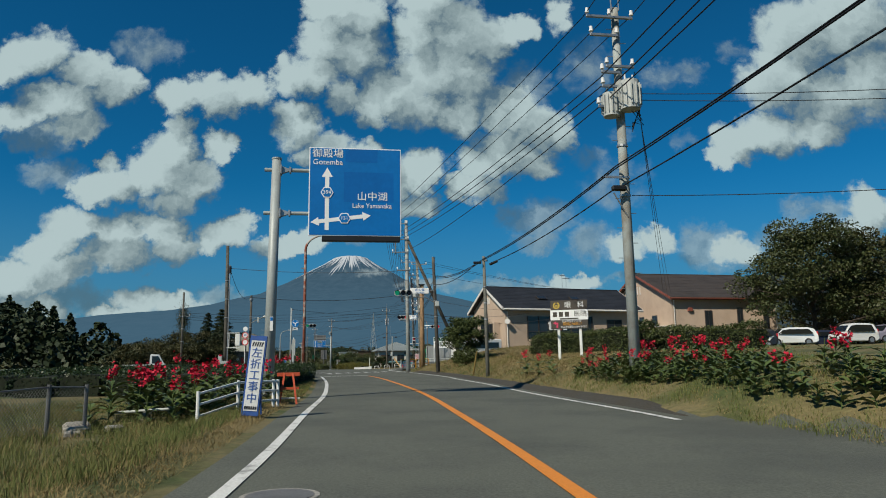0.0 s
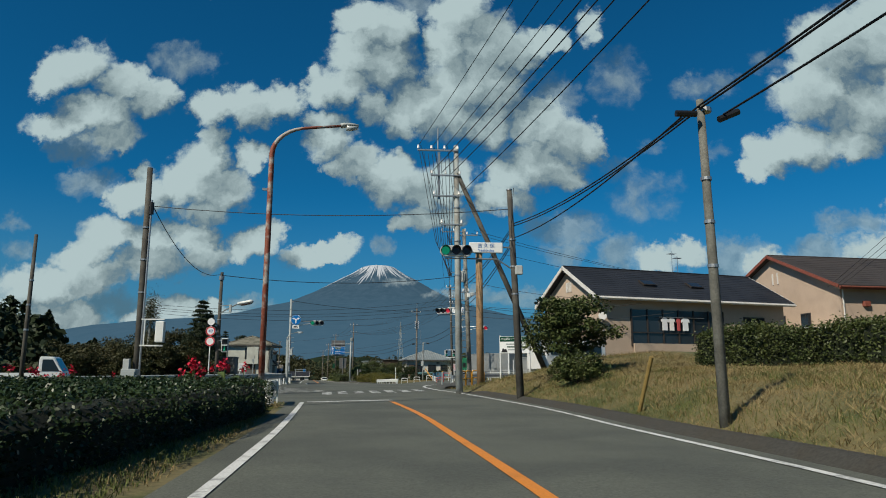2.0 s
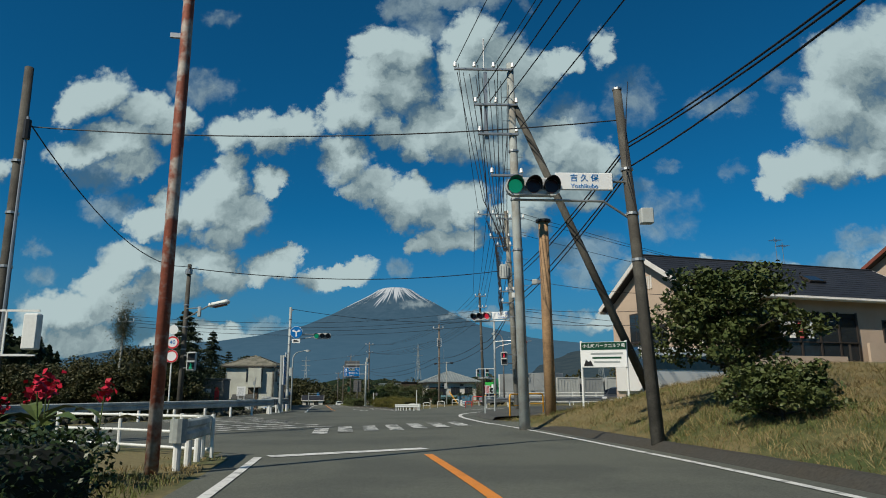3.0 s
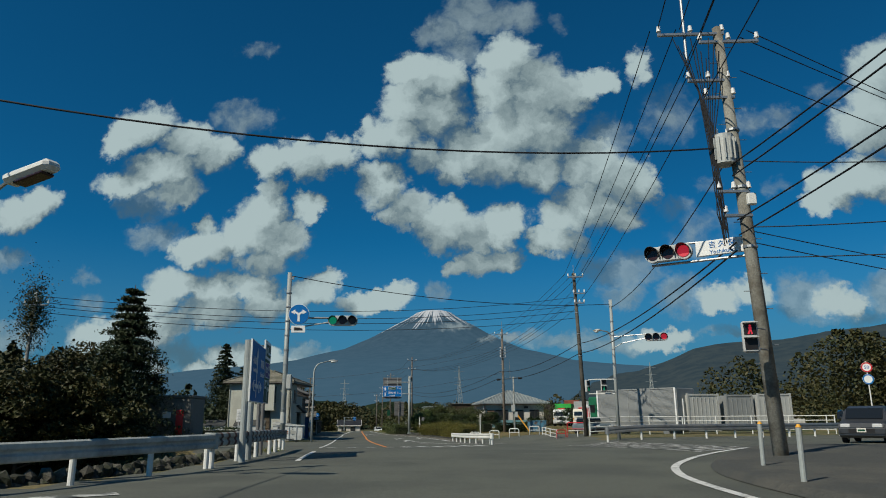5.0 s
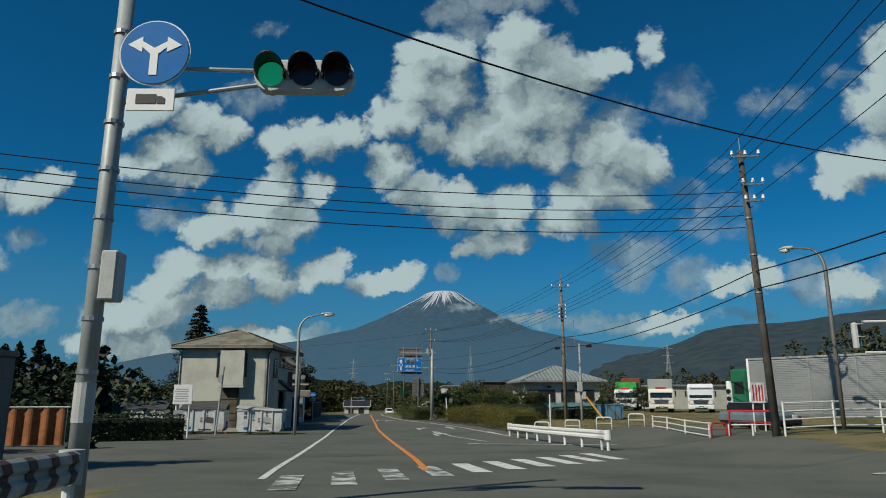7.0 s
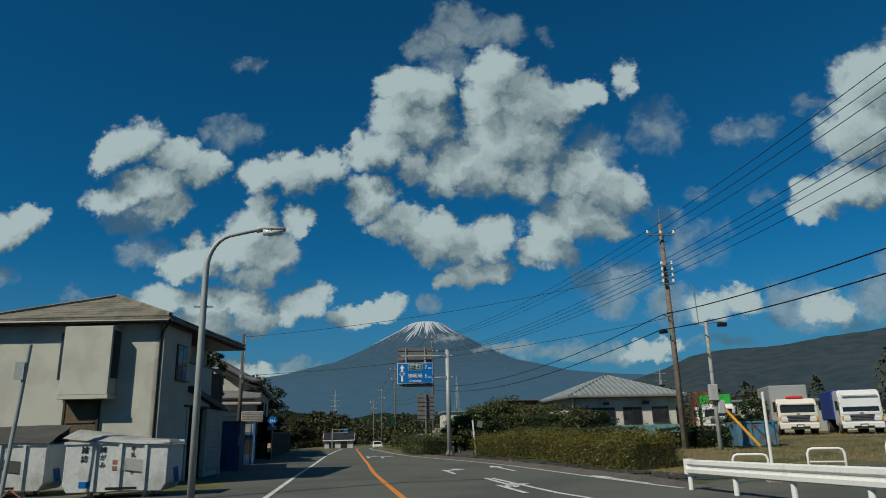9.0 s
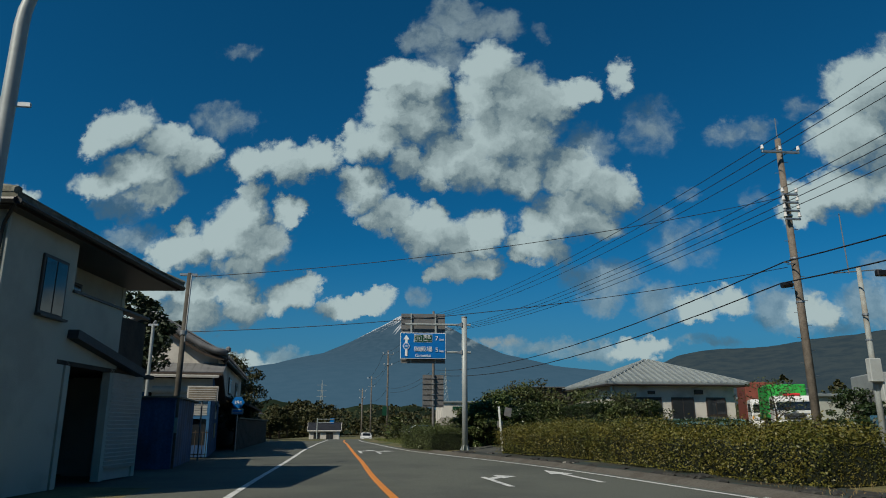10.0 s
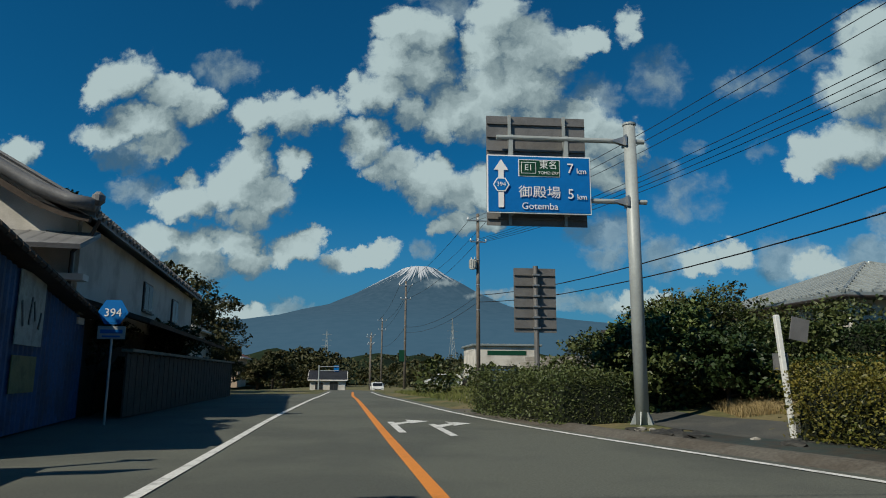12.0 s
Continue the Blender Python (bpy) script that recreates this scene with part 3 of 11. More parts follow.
painted("zebra_crossing", [([a, b], 0.46) for a, b in CW2[:4]], "worn half of a zebra crossing on the near lane", PAINT_W)
painted("zebra_crossing", [([a, b], 0.46) for a, b in CW2[4:]], "white zebra crossing across the far road")
CW3 = [((-5.6 + 0.2 * k, 92.8 - 0.95 * k), (-3.2 + 0.2 * k, 94.7 - 0.95 * k)) for k in range(16)]
painted("zebra_crossing", [([a, b], 0.42) for a, b in CW3], "worn white zebra crossing across the side road", PAINT_W)
CW4 = [((-17.6 + 0.65 * k, 63.5 - 1.0 * k), (-14.2 + 0.65 * k, 66.3 - 1.0 * k)) for k in range(9)]
painted("zebra_crossing", [([a, b], 0.4) for a, b in CW4], "worn zebra crossing across the lower side road", PAINT_W)
CORNER = []
for k in range(41):
    y = 59.5 + 20.9 * k / 40
    CORNER.append((float(np.mean([np.interp(y + d, (56, 59.5, 64, 68, 71.8, 74.4, 77.4, 80.4, 83.4), (-2.6, -3.4, -4.4, -4.9, -4.75, -3.9, -2.5, -0.3, 2.0)) for d in (-2, -1, 0, 1, 2)])), y))
painted("corner_line", [(CORNER, 0.18)], "curved white line round the corner")


def corner_pavement():
    """The raised pavement inside the corner line, with a sloping kerb."""
    verts, faces = [], []
    n = 0
    for x, y in CORNER[6:38]:
        for d, up in ((0.75, 0.0), (0.85, 0.1), (1.0, 0.13), (2.2, 0.13), (4.2, 0.13), (6.0, 0.1)):
            verts.append((x + d, y - 0.15 * d, height(x + d, y - 0.15 * d) + up + 0.012))
        n += 1
    for k in range(n - 1):
        for q in range(5):
            faces.append((6 * k + q, 6 * k + q + 1, 6 * k + q + 7, 6 * k + q + 6))
    tagged(raw("pavement", verts, faces, mat("dark_pavement_asphalt", (0.0516, 0.055, 0.0516), 0.9, vary=0.25, scale=0.7, fine=24, bump=0.5, second=(0.0731, 0.0731, 0.0645)), smooth=True), "dark asphalt pavement on the corner", "pavement", kind="structure")


corner_pavement()


def lane_arrow(x, y, rz, kind):
    """A painted lane arrow, 5 m long."""
    ob = thing("lane_arrow", 0, 0, 0, label="white painted lane arrow", category="road marking", kind="structure")
    m = pose(x, y, 0, 0, 0, rz)

    def lay(pts):
        verts = []
        for px, py in pts:
            q = m @ Vector((px, py, 0))
            verts.append((q.x, q.y, height(q.x, q.y) + 0.012))
        raw("shape", verts, [tuple(range(len(pts)))], PAINT, ob)

    lay([(-0.08, 0), (0.08, 0), (0.08, 3.2), (-0.08, 3.2)])
    if kind == "right":
        lay([(0.08, 2.2), (0.5, 2.9), (0.5, 3.4), (0.08, 2.8)])
        lay([(0.45, 2.6), (1.0, 3.35), (0.45, 4.0)])
    else:
        lay([(-0.35, 3.2), (0.35, 3.2), (0, 5.0)])


for a in ((-18.1, 117.2, 14, "right"), (-14.6, 120, 14, "ahead"), (-20.7, 127, 14, "right"), (-18.4, 128.5, 14, "ahead"), (-27.0, 145.6, 14, "right"), (-28.1, 146.2, 14, "right")):
    lane_arrow(*a)


# ---- mountains and far woods ----
def far_mat(name, colour, air, amount, snow=None):
    """Distant land: rough slopes, the blue haze before them painted in as a glow."""
    m = bpy.data.materials.new(name)
    m.use_nodes = True
    N, L = m.node_tree.nodes, m.node_tree.links
    b = N["Principled BSDF"]
    b.inputs["Roughness"].default_value, b.inputs["Specular IOR Level"].default_value = 1.0, 0.0
    tc = N.new("ShaderNodeTexCoord").outputs["Object"]
    mp = N.new("ShaderNodeMapping")
    mp.inputs["Scale"].default_value = (1, 1, 0.45)
    L.new(tc, mp.inputs["Vector"])
    tex = N.new("ShaderNodeTexNoise")
    tex.inputs["Scale"].default_value, tex.inputs["Detail"].default_value, tex.inputs["Roughness"].default_value = 0.02, 8, 0.65
    L.new(mp.outputs[0], tex.inputs["Vector"])
    mix = N.new("ShaderNodeMixRGB")
    mix.inputs[1].default_value, mix.inputs[2].default_value = (*colour, 1), (*[c * 0.45 for c in colour], 1)
    r = N.new("ShaderNodeMapRange")
    r.inputs[1].default_value, r.inputs[2].default_value = 0.4, 0.6
    L.new(tex.outputs["Fac"], r.inputs[0])
    L.new(r.outputs[0], mix.inputs[0])
    out = mix.outputs[0]
    if snow:
        sep = N.new("ShaderNodeSeparateXYZ")
        L.new(tc, sep.inputs[0])
        att = N.new("ShaderNodeAttribute")
        att.attribute_name = "gully"
        k = N.new("ShaderNodeMath")
        k.operation = "MULTIPLY_ADD"
        k.inputs[1].default_value = snow[1]
        L.new(att.outputs["Fac"], k.inputs[0])
        L.new(sep.outputs[2], k.inputs[2])
        s = N.new("ShaderNodeMapRange")
        s.inputs[1].default_value, s.inputs[2].default_value = snow[0], snow[0] + 28
        L.new(k.outputs[0], s.inputs[0])
        white = N.new("ShaderNodeMixRGB")
        white.inputs[2].default_value = (0.8, 0.8, 0.82, 1)
        L.new(s.outputs[0], white.inputs[0])
        L.new(out, white.inputs[1])
        out = white.outputs[0]
    L.new(out, b.inputs["Base Color"])
    haze_glow = N.new("ShaderNodeEmission")
    haze_glow.inputs[0].default_value, haze_glow.inputs[1].default_value = (*air, 1), 1.0
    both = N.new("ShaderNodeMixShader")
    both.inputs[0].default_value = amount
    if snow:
        # less of the painted haze higher up, which keeps the snow bright
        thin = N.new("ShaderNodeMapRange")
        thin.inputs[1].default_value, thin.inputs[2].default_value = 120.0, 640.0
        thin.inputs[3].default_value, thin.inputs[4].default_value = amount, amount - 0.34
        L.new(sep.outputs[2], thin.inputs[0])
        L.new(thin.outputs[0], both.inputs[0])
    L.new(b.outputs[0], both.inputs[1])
    L.new(haze_glow.outputs[0], both.inputs[2])
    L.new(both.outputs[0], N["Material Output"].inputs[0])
    return m


def build_volcano():
    D = 4300.0
    az = radians(-7.2)
    cx, cy, top = D * math.sin(az), D * math.cos(az), D * math.tan(radians(8.62))
    slope = ((0, 0.98), (75, 1.0), (105, 0.985), (170, 0.915), (240, 0.856), (375, 0.738), (565, 0.605), (770, 0.53), (900, 0.475), (1060, 0.435), (1300, 0.38), (1600, 0.33), (2000, 0.18), (2600, 0.0))
    rs, hs = zip(*slope)
    na, nr = 288, 72
    verts, faces, gully = [], [], []
    for i in range(nr + 1):
        r = 2600 * (i / nr) ** 1.7
        for k in range(na):
            a = 2 * math.pi * k / na
            w = noise.fractal(Vector((math.cos(a) * 5, math.sin(a) * 5, r / 900)), 0.9, 2.1, 5)
            fine = noise.fractal(Vector((math.cos(a) * 14, math.sin(a) * 14, r / 500)), 0.8, 2.0, 4)
            h = float(np.interp(r * (1 + 0.03 * w), rs, hs)) * top
            h += (9 * w + 5 * fine) * smooth(r, 60, 240) * smooth(r, 1500, 600)
            verts.append((cx + r * math.cos(a) * (1.0 if math.cos(a) > 0 else 1.03), cy + r * math.sin(a), h - 4))
            gully.append(0.5 * fine + 0.3 * w + 0.9 * noise.fractal(Vector((math.cos(a) * 32, math.sin(a) * 32, r / 1500)), 0.8, 2.0, 3))
    for i in range(nr):
        for k in range(na):
            faces.append((i * na + k, i * na + (k + 1) % na, (i + 1) * na + (k + 1) % na, (i + 1) * na + k))
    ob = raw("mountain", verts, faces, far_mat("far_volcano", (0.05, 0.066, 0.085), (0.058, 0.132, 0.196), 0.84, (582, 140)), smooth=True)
    att = ob.data.attributes.new("gully", "FLOAT", "POINT")
    att.data.foreach_set("value", gully)
    tagged(ob, "snow-capped volcano, blue with distance", "mountain", kind="structure")


build_volcano()


def cloud_bank(name, bearing, rise, half, tall, D, label):
    """A thin bank of cloud against the far slopes: bearing and rise as tangents."""
    verts, faces = [], []
    n = 12
    for i in range(n + 1):
        u = -1 + 2 * i / n
        for v in (-1, 1):
            x = D * (bearing + half * u)
            verts.append((x, D - 60 * u * u, D * (rise + tall * v) + 1.5))
    for i in range(n):
        faces.append((2 * i, 2 * i + 2, 2 * i + 3, 2 * i + 1))
    m = bpy.data.materials.new(name + "_vapour")
    m.use_nodes = True
    N, L = m.node_tree.nodes, m.node_tree.links
    N.remove(N["Principled BSDF"])
    tc = N.new("ShaderNodeTexCoord")
    sub = N.new("ShaderNodeVectorMath")
    sub.operation = "MULTIPLY_ADD"
    sub.inputs[1].default_value, sub.inputs[2].default_value = (2, 0, 2), (-1, 0, -1)
    L.new(tc.outputs["Generated"], sub.inputs[0])
    ln = N.new("ShaderNodeVectorMath")
    ln.operation = "LENGTH"
    L.new(sub.outputs[0], ln.inputs[0])
    tex = N.new("ShaderNodeTexNoise")
    tex.inputs["Scale"].default_value, tex.inputs["Detail"].default_value, tex.inputs["Roughness"].default_value = 0.022, 7, 0.6
    L.new(tc.outputs["Object"], tex.inputs["Vector"])
    k = N.new("ShaderNodeMath")
    k.operation = "MULTIPLY_ADD"
    k.inputs[1].default_value = 2.2
    L.new(tex.outputs["Fac"], k.inputs[0])
    L.new(ln.outputs["Value"], k.inputs[2])
    a = N.new("ShaderNodeMapRange")
    a.interpolation_type = "SMOOTHSTEP"
    for i, w in enumerate((1.85, 1.1, 0.0, 0.85)):
        a.inputs[i + 1].default_value = w
    L.new(k.outputs[0], a.inputs[0])
    # the sheet glows: the cloud's daylight brightness is put in as emission
    e = N.new("ShaderNodeEmission")
    e.inputs[0].default_value = (0.27, 0.34, 0.36, 1)
    mix = N.new("ShaderNodeMixShader")
    L.new(a.outputs[0], mix.inputs[0])
    L.new(N.new("ShaderNodeBsdfTransparent").outputs[0], mix.inputs[1])
    L.new(e.outputs[0], mix.inputs[2])
    L.new(mix.outputs[0], N["Material Output"].inputs[0])
    tagged(raw(name, verts, faces, m), label, "cloud", kind="structure")


cloud_bank("summit_cloud", -0.100, 0.128, 0.05, 0.0125, 3480.0, "small white cloud clinging below the snowy summit")
cloud_bank("slope_cloud", -0.02, 0.112, 0.065, 0.011, 3440.0, "thin wisp of cloud along the mountain slope")


def ridge(name, pts, D, depth, material, label, rough=4.0):
    """A range of hills: pts give bearing and height of the skyline in degrees."""
    azs, els = zip(*pts)
    n, rowsn = 160, 14
    verts, faces = [], []
    for i in range(rowsn + 1):
        u = i / rowsn
        for k in range(n + 1):
            az = azs[0] + (azs[-1] - azs[0]) * k / n
            top = D * math.tan(radians(float(np.interp(az, azs, els))))
            r = D - depth * (1 - u)
            z = (top + 2) * (u ** 1.15) - 2 + rough * noise.fractal(Vector((az * 0.6, u * 5, 3.1)), 0.8, 2, 5) * (0.3 + u)
            a = radians(az)
            verts.append((r * math.sin(a), r * math.cos(a), z))
    for i in range(rowsn):
        for k in range(n):
            a = i * (n + 1) + k
            faces.append((a, a + 1, a + n + 2, a + n + 1))
    return tagged(raw(name, verts, faces, material, smooth=True), label, "hills", kind="structure")


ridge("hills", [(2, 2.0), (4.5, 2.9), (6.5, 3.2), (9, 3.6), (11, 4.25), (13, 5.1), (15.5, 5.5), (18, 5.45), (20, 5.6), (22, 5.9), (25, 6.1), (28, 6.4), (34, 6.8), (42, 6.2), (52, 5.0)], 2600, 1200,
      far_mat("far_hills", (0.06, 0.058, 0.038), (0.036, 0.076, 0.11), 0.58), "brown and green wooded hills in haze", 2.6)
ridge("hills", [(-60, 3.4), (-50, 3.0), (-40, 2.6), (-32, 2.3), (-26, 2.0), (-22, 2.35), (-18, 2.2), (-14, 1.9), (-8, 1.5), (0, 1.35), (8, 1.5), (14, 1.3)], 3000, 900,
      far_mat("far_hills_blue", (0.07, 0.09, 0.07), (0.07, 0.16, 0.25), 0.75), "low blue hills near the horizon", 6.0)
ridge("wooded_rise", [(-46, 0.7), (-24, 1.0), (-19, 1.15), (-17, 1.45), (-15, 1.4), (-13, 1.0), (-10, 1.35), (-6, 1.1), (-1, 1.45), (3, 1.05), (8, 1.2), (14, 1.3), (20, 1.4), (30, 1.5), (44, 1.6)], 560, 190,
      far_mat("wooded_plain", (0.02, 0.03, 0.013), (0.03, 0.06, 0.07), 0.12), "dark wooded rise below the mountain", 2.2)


# ---- poles, lamps, signals, signs and wires ----
GREEN_L = glow_mat("signal_green_lit", (0.01, 0.5, 0.26), 0.3)
RED_L = glow_mat("signal_red_lit", (0.75, 0.03, 0.06), 0.5)
LENS_OFF = mat("signal_lens_dark", (0.0301, 0.0103, 0.012), 0.25, vary=0.05, bump=0.0)
LAMP_GLASS = mat("lamp_glass", (0.533, 0.568, 0.568), 0.25, vary=0.04, bump=0.0)
PORCELAIN = mat("porcelain", (0.645, 0.654, 0.654), 0.3, vary=0.03, bump=0.0)
TRANSF = mat("transformer_grey", (0.396, 0.421, 0.413), 0.5, vary=0.08, bump=0.05)


def cross_arm(t, z, x0, x1, dy=0.0, ins=3, side=0.18):
    """A steel arm with white insulators."""
    a = part("cross_arm", box(B(), (x0 + x1) / 2, dy - 0.12, z, abs(x1 - x0), 0.08, 0.08, bev=0.01), STEEL, t)
    for k in range(ins):
        x = x0 + (x1 - x0) * (k + 0.05) / max(1, ins - 1 + 0.1)
        bm = B()
        tube(bm, [(x, dy - 0.12, z + 0.08), (x, dy - 0.12, z + 0.14)], 0.02, 6)
        tube(bm, [(x, dy - 0.12, z + 0.14), (x, dy - 0.12, z + 0.2), (x, dy - 0.12, z + 0.3)], 0.07, 8, 0.045)
        part("insulator", bm, PORCELAIN, a)
    return a


def transformer(t, x, y, z, s=1.0):
    bm = B()
    tube(bm, [(x, y, z), (x, y, z + 0.06), (x, y, z + 0.72 * s), (x, y, z + 0.8 * s)], 0.27 * s, 14)
    d = part("transformer", bm, TRANSF, t, "grey can-shaped pole transformer")
    for k in range(14):
        a = 2 * math.pi * k / 14
        part("cooling_fin", box(B(), 0, 0, 0, 0.07, 0.02, 0.6 * s, pose(x + 0.29 * s * math.cos(a), y + 0.29 * s * math.sin(a), z + 0.1, 0, 0, math.degrees(a))), TRANSF, d)
    for k in (-0.12, 0.12):
        part("bushing", tube(B(), [(x + k, y, z + 0.8 * s), (x + k, y, z + 1.0 * s)], 0.035, 6, 0.025), PORCELAIN, d)


def utility_pole(x, y, z, top, r=0.17, material=POLE_C, lean=(0, 0), label="", steps=True, rz=8):
    t = thing("utility_pole", x, y, z, rz, label or "tall concrete utility pole with wires", "utility pole", "utility poles")
    h = top - z
    part("pole", tube(B(), [(0, 0, -1.0), (lean[0] * 0.5, lean[1] * 0.5, h / 2), (lean[0], lean[1], h)], r, 12, r * 0.68), material, t, smooth=True)
    if steps:
        for k in range(int(h / 0.45) - 5):
            zz = 2.2 + 0.45 * k
            f = zz / h
            sgn = 1 if k % 2 else -1
            part("step_bolt", tube(B(), [(lean[0] * f, lean[1] * f, zz), (lean[0] * f + sgn * (r + 0.14), lean[1] * f, zz)], 0.011, 5), STEEL, t)
    for k in range(3):
        zz = h * (0.45 + 0.14 * k)
        f = zz / h
        part("band", tube(B(), [(lean[0] * f, lean[1] * f, zz), (lean[0] * f, lean[1] * f, zz + 0.06)], r * 0.98, 12), STEEL, t)
    return t


def hanging(name, p, q, sag, r=0.016, n=14):
    """A wire that sags between two places."""
    p, q = Vector(p), Vector(q)
    pts = [p.lerp(q, k / n) - Vector((0, 0, 4 * sag * (k / n) * (1 - k / n))) for k in range(n + 1)]
    return part(name, tube(B(), pts, r, 5, caps=False), WIRE)


# big pole beside the flower bed
t = utility_pole(5.64, 19.9, 1.0, 12.0, 0.17, POLE_C, (0.02, 0.1), "tall concrete utility pole with transformers in a flower bed")
for z, a, b, n in ((10.55, -1.0, 0.5, 3), (9.95, -0.9, 0.0, 2), (8.95, -0.45, 0.45, 2), (7.65, -0.75, 0.1, 4), (8.75, -0.6, 0.0, 1), (8.3, -0.6, 0.0, 1)):
    cross_arm(t, z, a, b, ins=n)
transformer(t, 0.18, -0.3, 7.55, 1.1)
transformer(t, -0.32, -0.05, 7.4, 0.9)
part("lightning_rod", tube(B(), [(-0.12, 0, 10.9), (-0.15, 0, 12.5)], 0.025, 6), STEEL, t)
part("lightning_rod", tube(B(), [(0.12, 0, 10.9), (0.12, 0, 12.3)], 0.02, 6), STEEL, t)
bm = B()
for k in range(7):
    a = 0.5 * k
    tube(bm, [(0.2 + 0.1 * k * math.cos(a) * 0.5, -0.2, 8.6 - 0.1 * k), (0.55 + 0.05 * math.cos(k), -0.25, 8.0 - 0.15 * k), (0.25, -0.2, 6.9 + 0.05 * k)], 0.012, 5)
part("cable_loop", bm, WIRE, t)
part("stay_arm", box(B(), -0.3, -0.2, 5.45, 0.75, 0.06, 0.06), STEEL, t)
part("stay_arm", tube(B(), [(-0.45, -0.2, 5.0), (0, -0.1, 4.3)], 0.02, 6), STEEL, t)
part("splice_case", box(B(), -0.3, -0.25, 5.05, 0.45, 0.16, 0.16, bev=0.04), BLACK, t)

# low dark pole on the bank
t = utility_pole(2.5, 35.2, 0.55, 6.5, 0.105, mat("pole_grey_wood", (0.138, 0.138, 0.12), 0.85, vary=0.2, fine=24, bump=0.4), (-0.08, 0), "short weathered telephone pole on the grassy bank", False)
for dx in (-0.45, 0.4):
    part("splice_case", tube(B(), [(dx - 0.2, -0.15, 5.55 - 0.1 * dx), (dx + 0.2, -0.15, 5.65 + 0.1 * dx)], 0.065, 8), BLACK, t)
part("band", tube(B(), [(0, 0, 5.7), (0, 0, 5.78)], 0.13, 10), STEEL, t)


def signal_head(t, x, y, z, lit, hood=0.28):
    """A flat three-lamp signal: green, amber, red from its left. Its front looks along -y."""
    bm = B()
    box(bm, x, y, z - 0.22, 0.84, 0.16, 0.44, bev=0.03)
    for sx in (-0.42, 0.42):
        tube(bm, [(x + sx, y - 0.08, z), (x + sx, y + 0.08, z)], 0.22, 16)
    h = part("signal_head", bm, mat_signal, t)
    for k, name in enumerate(("green", "amber", "red")):
        lx = x + (k - 1) * 0.42
        m = {"green": GREEN_L, "red": RED_L}[lit] if name == lit else LENS_OFF
        part("lens", tube(B(), [(lx, y - 0.08, z), (lx, y - 0.1, z)], 0.16, 18), m, h)
        bm = B()
        rows_ = []
        for q in range(14):
            a = math.pi * (-0.12 + 1.24 * q / 13)
            deep = y - 0.08 - hood * (0.45 + 0.55 * max(0, math.sin(a)))
            rows_.append([bm.verts.new((lx + r * math.cos(a), yy, z + r * math.sin(a))) for r, yy in ((0.175, y - 0.08), (0.175, deep), (0.19, deep), (0.19, y - 0.08))])
        for a, b in zip(rows_, rows_[1:]):
            for q in range(4):
                bm.faces.new((a[q], b[q], b[(q + 1) % 4], a[(q + 1) % 4]))
        bm.faces.new(rows_[0])
        bm.faces.new(rows_[-1][::-1])
        bmesh.ops.recalc_face_normals(bm, faces=bm.faces)
        part("visor", bm, BLACK, h)
    return h


mat_signal = mat("signal_housing_grey", (0.43, 0.447, 0.447), 0.45, vary=0.06, bump=0.0)


def name_plate(t, x, y, z, w=1.35, h=0.42):
    """A white crossing name plate; the writing faces -y."""
    p = part("name_plate", box(B(), x, y, z - h / 2, w, 0.06, h, bev=0.02), SIGNW, t, "white crossing name plate with blue writing")
    writing("吉 久 保", 0.19, x, y - 0.035, z + 0.07, BLUE, p)
    writing("Yoshikubo", 0.15, x, y - 0.035, z - 0.12, BLUE, p)


# wooden pole with the first signal
t = utility_pole(0.0, 49.3, 0.75, 8.7, 0.15, POLE_D, (-0.2, 0.8), "dark wooden pole that carries a signal and name plate", False, rz=6)
signal_head(t, -2.45, 0.35, 5.3, "green")
name_plate(t, -1.25, 0.35, 5.45)
part("signal_arm", tube(B(), [(-2.9, 0.42, 5.02), (-0.8, 0.42, 5.0), (-0.15, 0.5, 4.6)], 0.03, 8), STEEL, t)
part("signal_arm", tube(B(), [(-1.9, 0.45, 5.5), (-0.12, 0.5, 5.5)], 0.03, 8), STEEL, t)
part("control_box", box(B(), -0.05, -0.25, 4.3, 0.28, 0.2, 0.35, bev=0.02), TRANSF, t)
part("pole_cap", tube(B(), [(-0.2, 0.8, 7.95), (-0.2, 0.8, 8.0)], 0.12, 10), STEEL, t)
bm = B()
for k in range(4):
    tube(bm, [(-0.12, 0.2 + 0.2 * k, 7.9 - 0.5 * k), (-0.25, 0.25, 6.6 - 0.4 * k), (-0.1, 0.15, 4.6)], 0.01, 5)
part("down_lead", bm, WIRE, t)

# concrete pole with a row of drop wires, and its brace
t = utility_pole(-2.4, 56.2, 0.4, 12.9, 0.18, POLE_C, (-0.1, 0.6), "tall concrete utility pole with many drop wires", rz=6)
cross_arm(t, 12.15, -2.1, 0.0, 0.55, 4)
cross_arm(t, 10.8, -1.4, 0.1, 0.5, 3)
cross_arm(t, 9.7, -1.3, 0.1, 0.45, 2)
cross_arm(t, 8.2, -0.9, 0.2, 0.4, 2)
part("lightning_rod", tube(B(), [(-1.05, 0.5, 12.2), (-1.05, 0.5, 13.4)], 0.03, 6), STEEL, t)
part("spacer_frame", box(B(), -1.0, 0.45, 9.6, 0.12, 0.08, 2.5), STEEL, t)
for k in range(9):
    x0 = -2.0 + 0.22 * k
    bm = tube(B(), [(x0, 0.42, 12.1 - (0.05 * k)), (x0 * 0.75 - 0.1, 0.4, 9.8), (x0 * 0.45 - 0.25, 0.4, 7.4 - 0.2 * (k % 3)), (-0.35 - 0.05 * (k % 4), 0.3, 5.6)], 0.013, 5)
    part("drop_wire", bm, WIRE, t)
